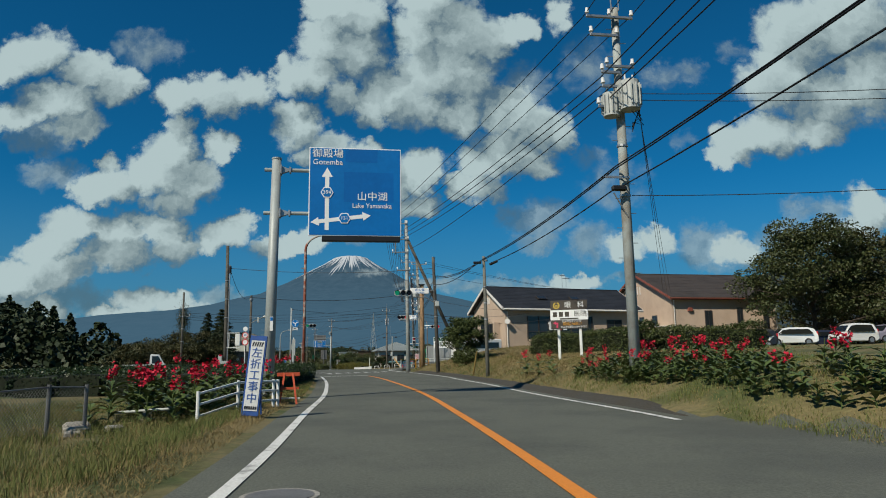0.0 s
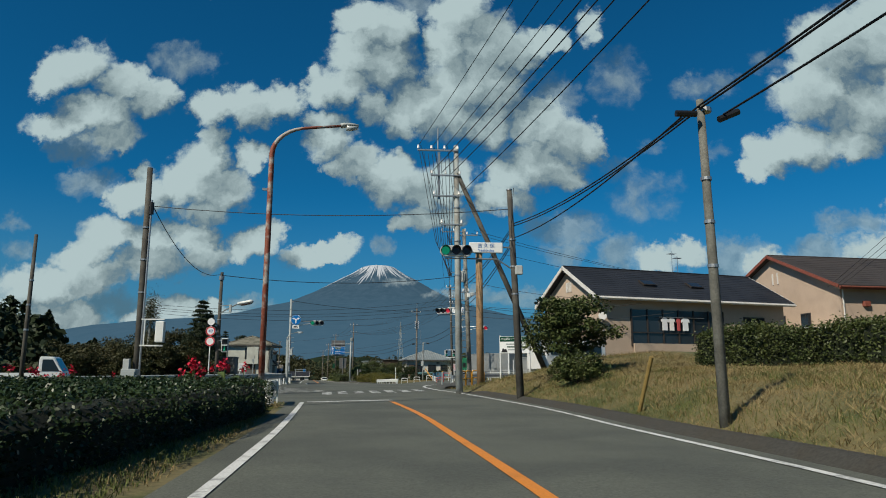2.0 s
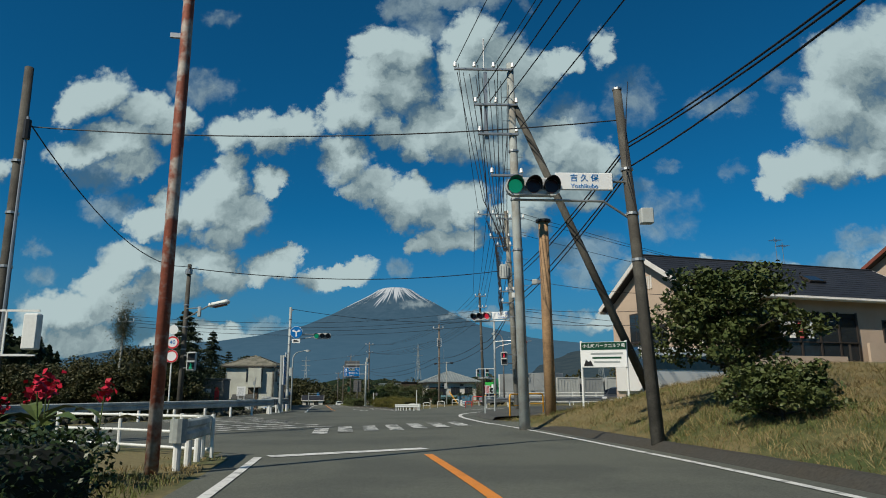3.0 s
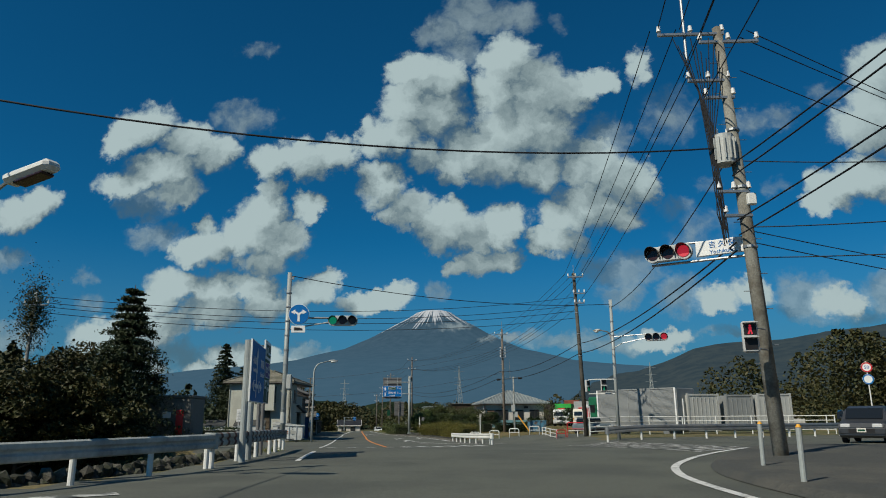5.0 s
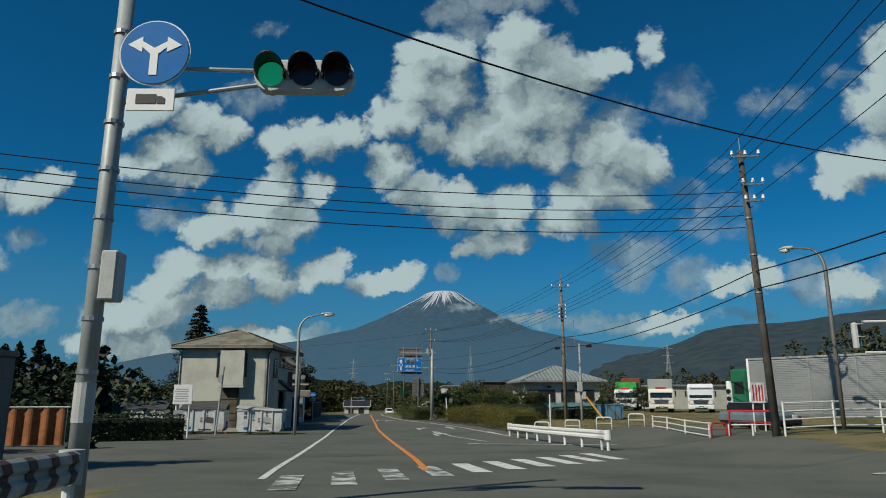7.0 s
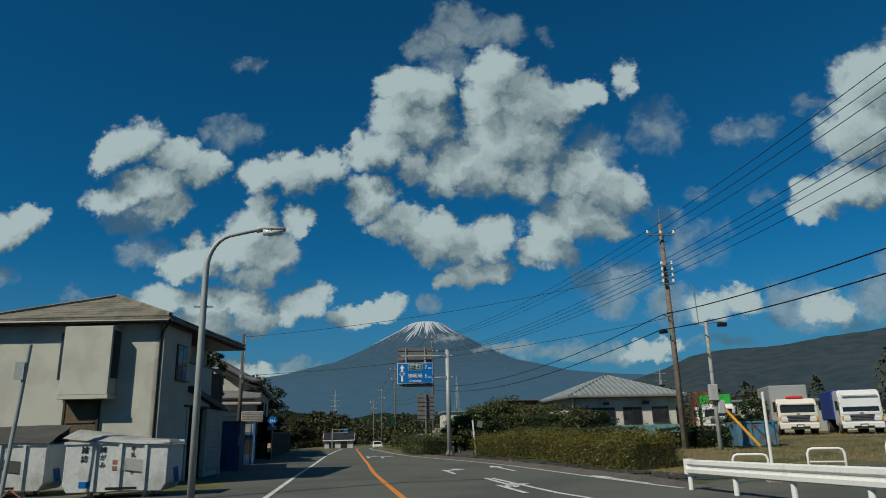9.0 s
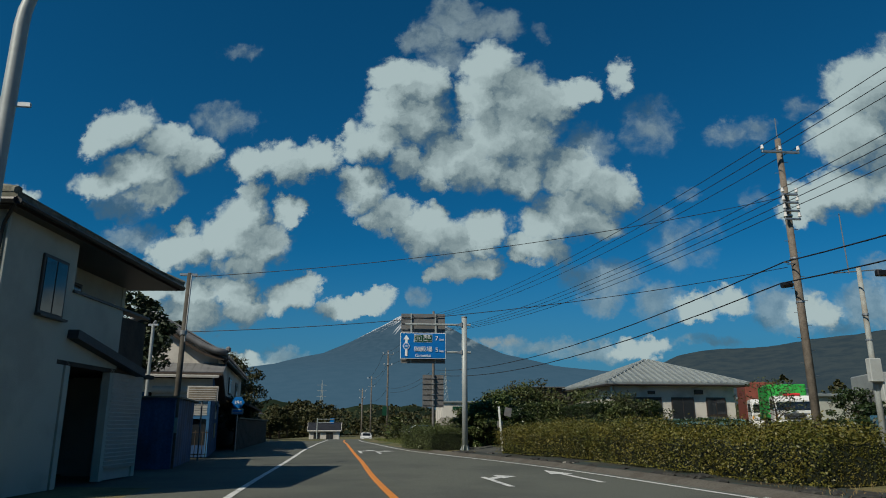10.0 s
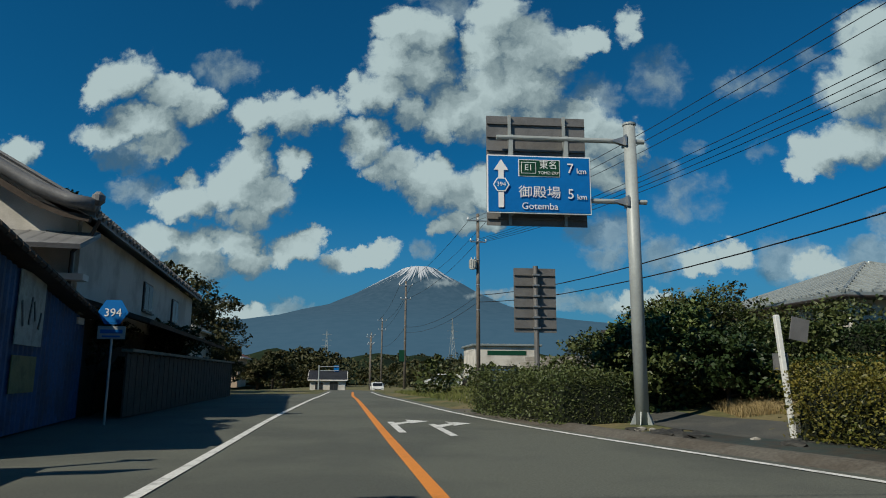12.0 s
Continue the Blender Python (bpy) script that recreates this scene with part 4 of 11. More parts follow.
part("brace_pole", tube(B(), [(-0.05, 0.5, 11.0), (4.6, 1.6, 0.9)], 0.12, 10, 0.15), POLE_D, t, "dark slanting brace pole", smooth=True)

t = thing("timber_post", -1.32, 59.1, 0.75, 0, "thick brown timber post with a flat cap", "post")
part("shaft", tube(B(), [(0, 0, -0.4), (-0.04, 0, 6.9)], 0.2, 14, 0.18), POLE_B, t, smooth=True)
part("cap", tube(B(), [(-0.04, 0, 6.9), (-0.04, 0, 6.98)], 0.28, 14), BLACK, t)
part("bracket", box(B(), -0.28, 0, 4.6, 0.2, 0.14, 0.12), STEEL, t)
part("lamp", box(B(), -0.42, 0, 4.55, 0.2, 0.16, 0.2, bev=0.03), TRANSF, t)

# corner pole with a transformer, red signals and wires
t = utility_pole(-1.75, 73.4, 0.55, 11.9, 0.185, mat("pole_aged_concrete", (0.224, 0.224, 0.198), 0.85, vary=0.22, scale=1.4, fine=24, bump=0.4, second=(0.129, 0.12, 0.0989)), (-0.45, -0.1), "leaning concrete corner pole with transformer and signals", rz=4)
for z, a, b, n in ((11.1, -2.1, -0.3, 3), (10.85, -1.0, 0.6, 3), (9.7, -1.4, -0.3, 3), (9.2, -1.0, -0.2, 2), (6.55, -0.9, -0.1, 3), (5.9, -0.8, -0.1, 1)):
    cross_arm(t, z, a, b, -0.05, n)
transformer(t, -0.62, -0.1, 7.35, 1.0)
part("lightning_rod", tube(B(), [(-1.35, -0.1, 10.4), (-1.35, -0.1, 12.4)], 0.04, 8), STEEL, t)
for k in range(12):
    bm = tube(B(), [(-1.7 + 0.12 * k, -0.2, 11.0 - 0.2 * (k % 4)), (-1.15 + 0.03 * k, -0.2, 9.4 - 0.1 * k), (-1.0 + 0.05 * (k % 5), -0.2, 7.2 - 0.12 * k), (-0.75 - 0.06 * (k % 3), -0.15, 5.7 - 0.05 * k)], 0.014, 5)
    part("drop_wire", bm, WIRE, t)
part("meter_box", box(B(), -0.12, -0.25, 6.2, 0.22, 0.16, 0.3, bev=0.02), WHITE, t)
signal_at = thing("traffic_signal", -3.72, 74.55, 0.0, -27, "three-lamp signal with a crossing name plate", "traffic signal")
signal_head(signal_at, 0, 0, 5.86, "red")
name_plate(signal_at, 1.4, 0, 5.86, 1.35)
part("signal_arm", tube(B(), [(-0.5, 0.08, 5.58), (2.0, 0.05, 5.55)], 0.035, 8), STEEL, signal_at)
part("signal_arm", tube(B(), [(0.3, 0.08, 6.1), (2.0, 0.05, 6.0)], 0.03, 8), STEEL, signal_at)


def walk_signal(x, y, z, rz, lit, arm=None, group="walk signals", size=1.0):
    """A two-lamp walk signal, 0.9 m tall; its front looks along -y."""
    t = thing("walk_signal", x, y, z, rz, "grey two-lamp walk signal, %s figure lit" % lit, "walk signal", group)
    t.matrix_world = pose(x, y, z, 0, 0, rz) @ Matrix.Scale(size, 4)
    part("housing", box(B(), 0, 0, -0.45, 0.44, 0.2, 0.9, bev=0.05), mat_signal, t)
    for k, name in ((1, "red"), (-1, "green")):
        part("panel", box(B(), 0, -0.105, k * 0.21 - 0.16, 0.34, 0.02, 0.32, bev=0.004), BLACK, t)
        if name == lit:
            bm = B()
            zc = k * 0.21
            tube(bm, [(0, -0.12, zc + 0.1), (0, -0.125, zc + 0.1)], 0.035, 10)
            prism(bm, [(-0.05, 0.06), (0.05, 0.06), (0.035, -0.02), (0.07, -0.14), (0.02, -0.14), (0, -0.05), (-0.03, -0.14), (-0.08, -0.13), (-0.035, -0.02)], 0.118, 0.124, pose(0, 0, zc, 90))
            part("lit_figure", bm, {"green": GREEN_L, "red": RED_L}[lit], t)
        part("hood", box(B(), 0, -0.2, k * 0.21 + 0.17, 0.38, 0.2, 0.02), mat_signal, t)
    if arm:
        part("bracket", tube(B(), [(0, 0.05, 0.3), arm], 0.025, 6), STEEL, t)
        part("bracket", tube(B(), [(0, 0.05, -0.3), (arm[0], arm[1], arm[2] - 0.6)], 0.025, 6), STEEL, t)
    return t


walk_signal(-2.5, 72.4, 3.3, -8, "red", (0.6, 0.9, 0.3), size=0.82)

# signal mast on the near left of the far road
t = thing("signal_mast", -17.9, 84.4, 0.3, 8, "galvanised steel mast with signal and round blue sign", "signal mast")
part("mast", tube(B(), [(0, 0, -0.4), (0, 0, 7.5)], 0.115, 14, 0.095), STEEL_P, t, smooth=True)
for k in range(9):
    part("band", tube(B(), [(0, 0, 1.6 + 0.62 * k), (0, 0, 1.65 + 0.62 * k)], 0.122, 14), STEEL, t)
part("reflective_band", tube(B(), [(0, 0, 1.05), (0, 0, 1.5)], 0.118, 14), TRANSF, t)
part("insulator_bracket", box(B(), 0.12, 0, 7.2, 0.16, 0.08, 0.12), STEEL, t)
signal_head(t, 2.4, -0.05, 5.35, "green")
part("signal_arm", tube(B(), [(0, 0, 5.5), (2.3, 0.1, 5.5)], 0.03, 8), STEEL, t)
part("signal_arm", tube(B(), [(0, 0, 5.0), (1.9, 0.1, 5.33)], 0.03, 8), STEEL, t)
d = part("round_sign", tube(B(), [(0.5, -0.16, 5.62), (0.5, -0.18, 5.62)], 0.43, 32), BLUE, t, "round blue sign with two white arrows")
part("sign_rim", tube(B(), [(0.5, -0.15, 5.62), (0.5, -0.165, 5.62)], 0.45, 32), SIGNW, d)
bm = B()
up = pose(0.5, -0.18, 5.62, 90) @ Matrix.Scale(1.42, 4)
prism(bm, [(-0.035, -0.22), (0.035, -0.22), (0.035, -0.02), (-0.035, -0.02)], 0.0, 0.006, up)
for s in (-1, 1):
    pts = [(0.0, -0.05), (0.11, 0.05), (0.11, -0.0), (0.24, 0.07), (0.11, 0.15), (0.11, 0.105), (0.0, 0.04)]
    prism(bm, [(s * x, z) for x, z in (pts if s > 0 else pts[::-1])], 0.0, 0.006, up)
part("arrow", bm, SIGNW, d)
d = part("plate", box(B(), 0.5, -0.16, 4.83, 0.6, 0.02, 0.3, bev=0.008), SIGNW, t)
bm = B()
prism(bm, [(-0.13, -0.04), (0.05, -0.04), (0.05, 0.05), (-0.13, 0.05)], 0, 0.006, pose(0.5, -0.17, 4.98, 90) @ Matrix.Scale(1.4, 4))
prism(bm, [(0.06, -0.04), (0.13, -0.04), (0.13, 0.01), (0.1, 0.03), (0.06, 0.03)], 0, 0.006, pose(0.5, -0.17, 4.98, 90) @ Matrix.Scale(1.4, 4))
part("lorry_figure", bm, BLACK, d)
part("control_box", box(B(), 0.2, -0.05, 2.45, 0.2, 0.26, 0.6, bev=0.02), TRANSF, t)

# signal mast across the side road
t = thing("signal_mast", -2.6, 96.0, 0.85, -12, "galvanised signal mast behind a guard rail", "signal mast")
part("mast", tube(B(), [(0, 0, -1.0), (0, 0, 7.2)], 0.1, 12, 0.085), STEEL_P, t, smooth=True)
for k in range(7):
    part("band", tube(B(), [(0, 0, 1.2 + 0.8 * k), (0, 0, 1.26 + 0.8 * k)], 0.108, 12), STEEL, t)
part("cap_box", box(B(), 0, 0, 6.9, 0.18, 0.18, 0.4), TRANSF, t)
signal_head(t, 2.4, -0.4, 5.0, "red")
part("signal_arm", tube(B(), [(0, 0, 5.15), (2.2, -0.3, 5.2)], 0.03, 8), STEEL, t)
part("signal_arm", tube(B(), [(0, 0, 4.5), (0.5, -0.1, 4.75), (2.0, -0.3, 5.0)], 0.025, 8), STEEL, t)
part("walk_arm", tube(B(), [(-1.5, -0.3, 2.75), (0, 0, 2.75)], 0.03, 8), WHITE, t)
part("walk_arm", tube(B(), [(-1.5, -0.3, 1.95), (0, 0, 1.95)], 0.03, 8), WHITE, t)
walk_signal(-3.3, 95.65, 3.25, 0, "green", size=0.78)
walk_signal(-4.15, 96.35, 3.25, 50, "green", size=0.78)


def street_lamp(x, y, z, rz, h, reach, head, material, label, thin=0.075):
    t = thing("street_lamp", x, y, z, rz, label, "street lamp", "street lamps")
    pts = [(0, 0, -0.3), (0, 0, h * 0.5), (0, 0, h - 1.1)] + [(reach * 0.55 * (1 - math.cos(a)), 0, h - 1.1 + 1.0 * math.sin(a)) for a in np.linspace(0.2, 1.35, 7)]
    pts += [(reach, 0, h + 0.05)]
    part("pole", tube(B(), pts, thin * 1.25, 12, thin * 0.55), material, t, smooth=True)
    bm = B()
    tube(bm, [(reach - 0.05, 0, h + 0.05), (reach + 0.1, 0, h + 0.08), (reach + head * 0.55, 0, h + 0.1), (reach + head, 0, h + 0.07)], 0.08, 10, 0.06)
    for v in bm.verts:
        v.co.y *= 1.7
    part("lamp_head", bm, TRANSF, t, smooth=True)
    bm = B()
    tube(bm, [(reach + 0.15, 0, h + 0.0), (reach + head * 0.5, 0, h - 0.03), (reach + head * 0.92, 0, h + 0.02)], 0.1, 10, 0.07)
    for v in bm.verts:
        v.co.y *= 1.3
    part("lamp_glass", bm, LAMP_GLASS, t, smooth=True)
    return t


t = street_lamp(-8.55, 44.3, 0.2, 12, 9.35, 2.3, 0.55, RUST, "rust-streaked street lamp on a tall curved pole", 0.08)
part("bracket", box(B(), -0.1, 0, 7.0, 0.3, 0.05, 0.08), STEEL, t)
t = street_lamp(-26.55, 116.9, -0.45, 12, 7.05, 1.35, 0.75, STEEL_P, "grey street lamp with a curved arm", 0.075)
part("bracket", box(B(), 0.0, 0, 4.9, 0.5, 0.04, 0.05), STEEL, t)
t = street_lamp(-1.6, 104.0, 0.85, 125, 6.6, 1.3, 0.5, SIGNBACK, "dark grey street lamp leaning over the side road", 0.065)

# poles of the far road
t = utility_pole(-3.6, 105.0, 0.8, 11.7, 0.16, POLE_D, (-0.3, 0.2), "brown leaning utility pole with wires", False, rz=0)
cross_arm(t, 10.5, -0.75, 0.35, ins=3)
cross_arm(t, 9.3, -0.4, 0.4, ins=3)
cross_arm(t, 8.6, -0.35, 0.35, ins=3)
part("lightning_rod", tube(B(), [(-0.3, 0.2, 10.8), (-0.3, 0.2, 11.5)], 0.02, 6), STEEL, t)
t = utility_pole(-10.0, 135.6, -0.1, 11.6, 0.16, mat("pole_weathered", (0.172, 0.146, 0.12), 0.85, vary=0.2, fine=20, bump=0.3), (0.0, 0.2), "weathered brown utility pole beyond the hedge", True, rz=10)
cross_arm(t, 11.0, -0.9, 0.6, ins=3)
for k in range(4):
    cross_arm(t, 9.3 - 0.32 * k, -0.3, 0.3, ins=2)
part("lightning_rod", tube(B(), [(0, 0.2, 11.5), (0, 0.2, 12.6)], 0.02, 6), STEEL, t)
part("cable_hook", tube(B(), [(0, 0, 6.7), (-0.5, 0, 6.75)], 0.02, 6), STEEL, t)
part("splice_case", tube(B(), [(-0.75, -0.1, 5.85), (-0.35, -0.1, 5.9)], 0.1, 8), BLACK, t)
t = utility_pole(-8.84, 133.7, 0.0, 6.0, 0.11, POLE_C, (0, 0), "short pole with meter boxes and a lamp", False)
part("meter_box", box(B(), -0.12, -0.2, 2.2, 0.4, 0.22, 0.75, bev=0.02), TRANSF, t)
part("meter_box", box(B(), 0.2, -0.15, 1.6, 0.3, 0.2, 0.6, bev=0.02), TRANSF, t)
part("flood_lamp", box(B(), 0.75, -0.1, 5.7, 0.45, 0.2, 0.2, bev=0.03), BLACK, t)
part("lamp_arm", tube(B(), [(-0.9, 0, 5.8), (0.8, 0, 5.95)], 0.02, 6), STEEL, t)
part("antenna", tube(B(), [(-0.35, 0, 5.8), (-0.4, 0, 7.9)], 0.02, 6), STEEL, t)
part("stay", tube(B(), [(0.1, 0, 2.2), (1.5, -0.8, 0.1)], 0.07, 8), YELLOW, t, "yellow stay guard")
for x, y, z, top in ((-27.9, 181.8, -0.6, 12.5), (-37.6, 212.0, -1.2, 11.6), (-47.5, 252.0, -2.5, 10.6), (-52.5, 268, -2.8, 9.0), (-56, 285, -3.2, 9.5)):
    t = utility_pole(x, y, z, top, 0.16, mat("pole_far", (0.138, 0.12, 0.103), 0.85, vary=0.2, fine=20, bump=0.2), (0, 0), "brown utility pole along the far road", False, rz=14)
    cross_arm(t, top - z - 0.6, -0.8, 0.8, ins=3)
    cross_arm(t, top - z - 2.2, -0.6, 0.6, ins=3)
    if x == -27.9:
        transformer(t, -0.4, -0.1, top - z - 4.2, 0.9)
    if x == -37.6:
        part("green_plate", box(B(), -0.35, -0.1, 3.4, 0.7, 0.05, 1.3), SIGNG, t)
# poles on the left
t = utility_pole(-15.2, 49.9, 0.1, 9.75, 0.16, POLE_D, (-0.15, 0.1), "dark wooden pole with a signal box", False)
part("lift_frame", box(B(), 0.5, -0.15, 2.2, 0.9, 0.04, 0.05), WHITE, t)
part("lift_frame", box(B(), 0.5, -0.15, 3.25, 0.9, 0.04, 0.05), WHITE, t)
part("lift_frame", box(B(), 0.2, -0.15, 2.2, 0.04, 0.04, 1.1), WHITE, t)
part("control_box", box(B(), 0.82, -0.15, 2.35, 0.34, 0.26, 0.85, bev=0.03), WHITE, t)
part("control_box", box(B(), -0.35, -0.2, 1.2, 0.25, 0.2, 0.5, bev=0.02), TRANSF, t)
part("conduit", tube(B(), [(0.12, -0.12, 0), (0.1, -0.12, 8.2)], 0.04, 8), STEEL, t)
part("splice_case", tube(B(), [(0.12, -0.15, 7.6), (0.12, -0.15, 8.1)], 0.09, 8), BLACK, t)
t = thing("steel_cabinet", -15.0, 48.9, 0.1, 8, "grey steel signal cabinet beside the pole", "cabinet")
part("body", box(B(), 0, 0, 0, 0.55, 0.45, 1.3, bev=0.02), STEEL_P, t)
part("door", box(B(), 0, -0.235, 0.1, 0.48, 0.02, 1.1, bev=0.005), STEEL_P, t)
t = utility_pole(-18.0, 66.5, 0.1, 7.7, 0.14, POLE_D, (0, 0.1), "dark wooden pole with street lamp and round signs", False)
part("lamp_arm", tube(B(), [(0, 0, 4.9), (0.7, -0.35, 5.25), (1.3, -0.65, 5.5)], 0.035, 6), STEEL, t)
part("lamp_arm", tube(B(), [(0, 0, 5.4), (0.7, -0.35, 5.4)], 0.025, 6), STEEL, t)
lh = part("lamp_head", box(B(), 0, 0, -0.1, 1.1, 0.34, 0.2, Matrix.Translation((1.75, -0.85, 5.55)) @ pose(0, 0, 0, 0, -8, -24), 0.07), WHITE, t)
part("lens", box(B(), 0, 0, -0.15, 0.7, 0.26, 0.06, Matrix.Translation((1.8, -0.87, 5.55)) @ pose(0, 0, 0, 0, -8, -24), 0.02), LENS_OFF, lh)
part("photo_cell", box(B(), 0.75, -0.4, 4.95, 0.16, 0.12, 0.5, bev=0.03), TRANSF, t)
part("band", tube(B(), [(0, 0.05, 7.1), (0, 0.05, 7.35)], 0.17, 10), STEEL, t)
t = utility_pole(-16.4, 44.5, 0.0, 5.8, 0.08, POLE_D, (0, 0), "thin dark pole by the tea rows", False)


def round_sign(x, y, z, rz, plates, top, label, post=True):
    t = thing("road_sign", x, y, z, rz, label, "road sign")
    if post:
        part("post", tube(B(), [(0, 0, -0.3), (0, 0, top)], 0.035, 8), WHITE, t)
    for zc, r, ring, word in plates:
        p = part("plate", tube(B(), [(0, -0.045, zc), (0, -0.065, zc)], r, 24), SIGNW, t)
        if ring:
            bm = B()
            for k in range(28):
                a, b = 2 * math.pi * k / 28, 2 * math.pi * (k + 1) / 28
                bm.faces.new([bm.verts.new((q * math.cos(w), -0.069, zc + q * math.sin(w))) for q, w in ((r * 0.74, a), (r * 0.98, a), (r * 0.98, b), (r * 0.74, b))])
            part("rim", bm, ring, p)
        if word:
            writing(word, r * 0.9, 0, -0.068, zc, BLUE, p)
    return t


round_sign(-18.38, 66.2, 0.0, 8, [(4.45, 0.22, None, ""), (3.85, 0.3, SIGNR, "40"), (3.2, 0.3, SIGNR, "")], 4.7, "stack of round speed and lorry signs")
walk_signal(-17.45, 66.3, 2.96, 5, "green", (-0.45, 0.2, 0.3))
t = round_sign(12.5, 99.5, 1.3, -15, [(3.0, 0.3, SIGNR, "50"), (2.3, 0.3, BLUE, "")], 3.35, "round speed sign above a blue no-parking sign")


# ---- overhead direction signs ----
def arrow_up(bm, x, z0, z1, w, m, head=2.4):
    prism(bm, [(x - w / 2, z0), (x + w / 2, z0), (x + w / 2, z1 - w * head), (x - w / 2, z1 - w * head)], 0, 0.006, m)
    prism(bm, [(x - w * 1.35, z1 - w * head), (x + w * 1.35, z1 - w * head), (x, z1)], 0, 0.006, m)


def hexagon(t, x, y, z, r, word, ring=SIGNW, fill=BLUE, size=None):
    d = part("route_badge", prism(B(), [(r * math.cos(a) * 1.05, r * math.sin(a)) for a in (math.pi * k / 3 for k in range(6))], 0, 0.012, pose(x, y, z, 90)), ring, t)
    part("badge_fill", prism(B(), [(0.84 * r * math.cos(a) * 1.05, 0.84 * r * math.sin(a)) for a in (math.pi * k / 3 for k in range(6))], 0, 0.016, pose(x, y, z, 90)), fill, d)
    writing(word, size or r * 0.95, x, y - 0.018, z, ring, d)


def sign_panel(t, x, z, w, h, y, material, border=SIGNW, name="panel"):
    p = part(name, box(B(), x, y, z, w, 0.05, h, bev=0.006), border, t)
    part("field", box(B(), x, y - 0.028, z + 0.03, w - 0.06, 0.01, h - 0.06), material, p)
    return p


# first sign: over the near lane
t = thing("direction_sign", -4.95, 20.75, 0.1, 8, "large blue direction sign on a grey cantilever pole", "direction sign")
part("pole", tube(B(), [(-0.1, 0, -0.3), (0, 0, 7.38)], 0.17, 18, 0.14), STEEL_P, t, smooth=True)
part("pole_cap", tube(B(), [(0, 0, 7.36), (0, 0, 7.41)], 0.155, 18), STEEL_P, t)
part("sticker", box(B(), -0.02, -0.165, 2.05, 0.09, 0.012, 0.42), SIGNW, t, "small white and blue number sticker")
part("sticker", box(B(), -0.02, -0.17, 2.35, 0.075, 0.012, 0.1), BLUE, t)
for z in (7.03, 5.66):
    part("arm", tube(B(), [(-0.36, 0, z), (3.7, 0, z)], 0.06, 10), STEEL_P, t)
    for s in (-1, 1):
        for dz in (-0.13, 0.13):
            part("gusset", prism(B(), [(0.08, 0), (0.5, 0), (0.12, dz)] if dz > 0 else [(0.08, 0), (0.12, dz), (0.5, 0)], -0.01, 0.01, pose(0, s * 0.05, z, 90)), STEEL, t)
    part("flange", box(B(), 0.14, 0, z - 0.14, 0.04, 0.3, 0.28), STEEL, t)
    part("clamp", box(B(), 0.42, 0, z - 0.09, 0.05, 0.18, 0.18), STEEL, t)
p = sign_panel(t, 2.43, 4.94, 2.86, 2.82, -0.12, BLUE)
Y = -0.16
writing("御殿場", 0.3, 1.575, Y, 7.55, SIGNW, p, stretch=1.08)
writing("Gotemba", 0.245, 1.575, Y, 7.28, SIGNW, p)
writing("山中湖", 0.3, 2.96, Y, 6.19, SIGNW, p, stretch=1.08)
writing("Lake Yamanaka", 0.215, 2.95, Y, 5.9, SIGNW, p, stretch=0.92)
bm = B()
fm = pose(0, Y + 0.008, 0, 90)
arrow_up(bm, 1.56, 5.12, 7.11, 0.125, fm)
tilt = pose(1.99, Y + 0.008, 5.48, 90) @ pose(0, 0, 0, 0, 0, 7.5)
prism(bm, [(-0.68, -0.06), (0.68, -0.06), (0.68, 0.06), (-0.68, 0.06)], 0, 0.0065, tilt)
prism(bm, [(0.68, -0.14), (0.93, 0), (0.68, 0.14)], 0, 0.0065, tilt)
prism(bm, [(-0.68, 0.14), (-0.93, 0), (-0.68, -0.14)], 0, 0.0065, tilt)
part("arrow", bm, SIGNW, p)
hexagon(p, 1.56, Y, 6.31, 0.19, "394", size=0.17)
hexagon(p, 2.1, Y, 5.5, 0.19, "151", size=0.16)
part("patch", box(B(), 2.85, -0.152, 6.02, 1.55, 0.004, 0.96), mat("sign_blue_patch", (0.00258, 0.107, 0.361), 0.5, vary=0.05, scale=0.9, fine=8, bump=0.0, spec=0.15), p, "newer blue film over older writing")
part("patch", box(B(), 2.62, -0.152, 7.3, 1.0, 0.004, 0.42), mat("sign_blue_film", (0.00258, 0.107, 0.361), 0.5, vary=0.05, scale=0.9, fine=8, bump=0.0, spec=0.15), p)
part("lamp_bar", box(B(), 2.62, -0.17, 4.76, 2.4, 0.22, 0.17, bev=0.015), BLACK, t)
part("base_plate", box(B(), -0.1, 0, -0.02, 0.6, 0.6, 0.05), STEEL, t)
for k in range(6):
    part("base_gusset", prism(B(), [(0.13, 0), (0.29, 0), (0.14, 0.3)], -0.01, 0.01, Matrix.Translation((-0.1, 0, 0)) @ pose(0, 0, 0, 90, 0, 60 * k)), STEEL_P, t)

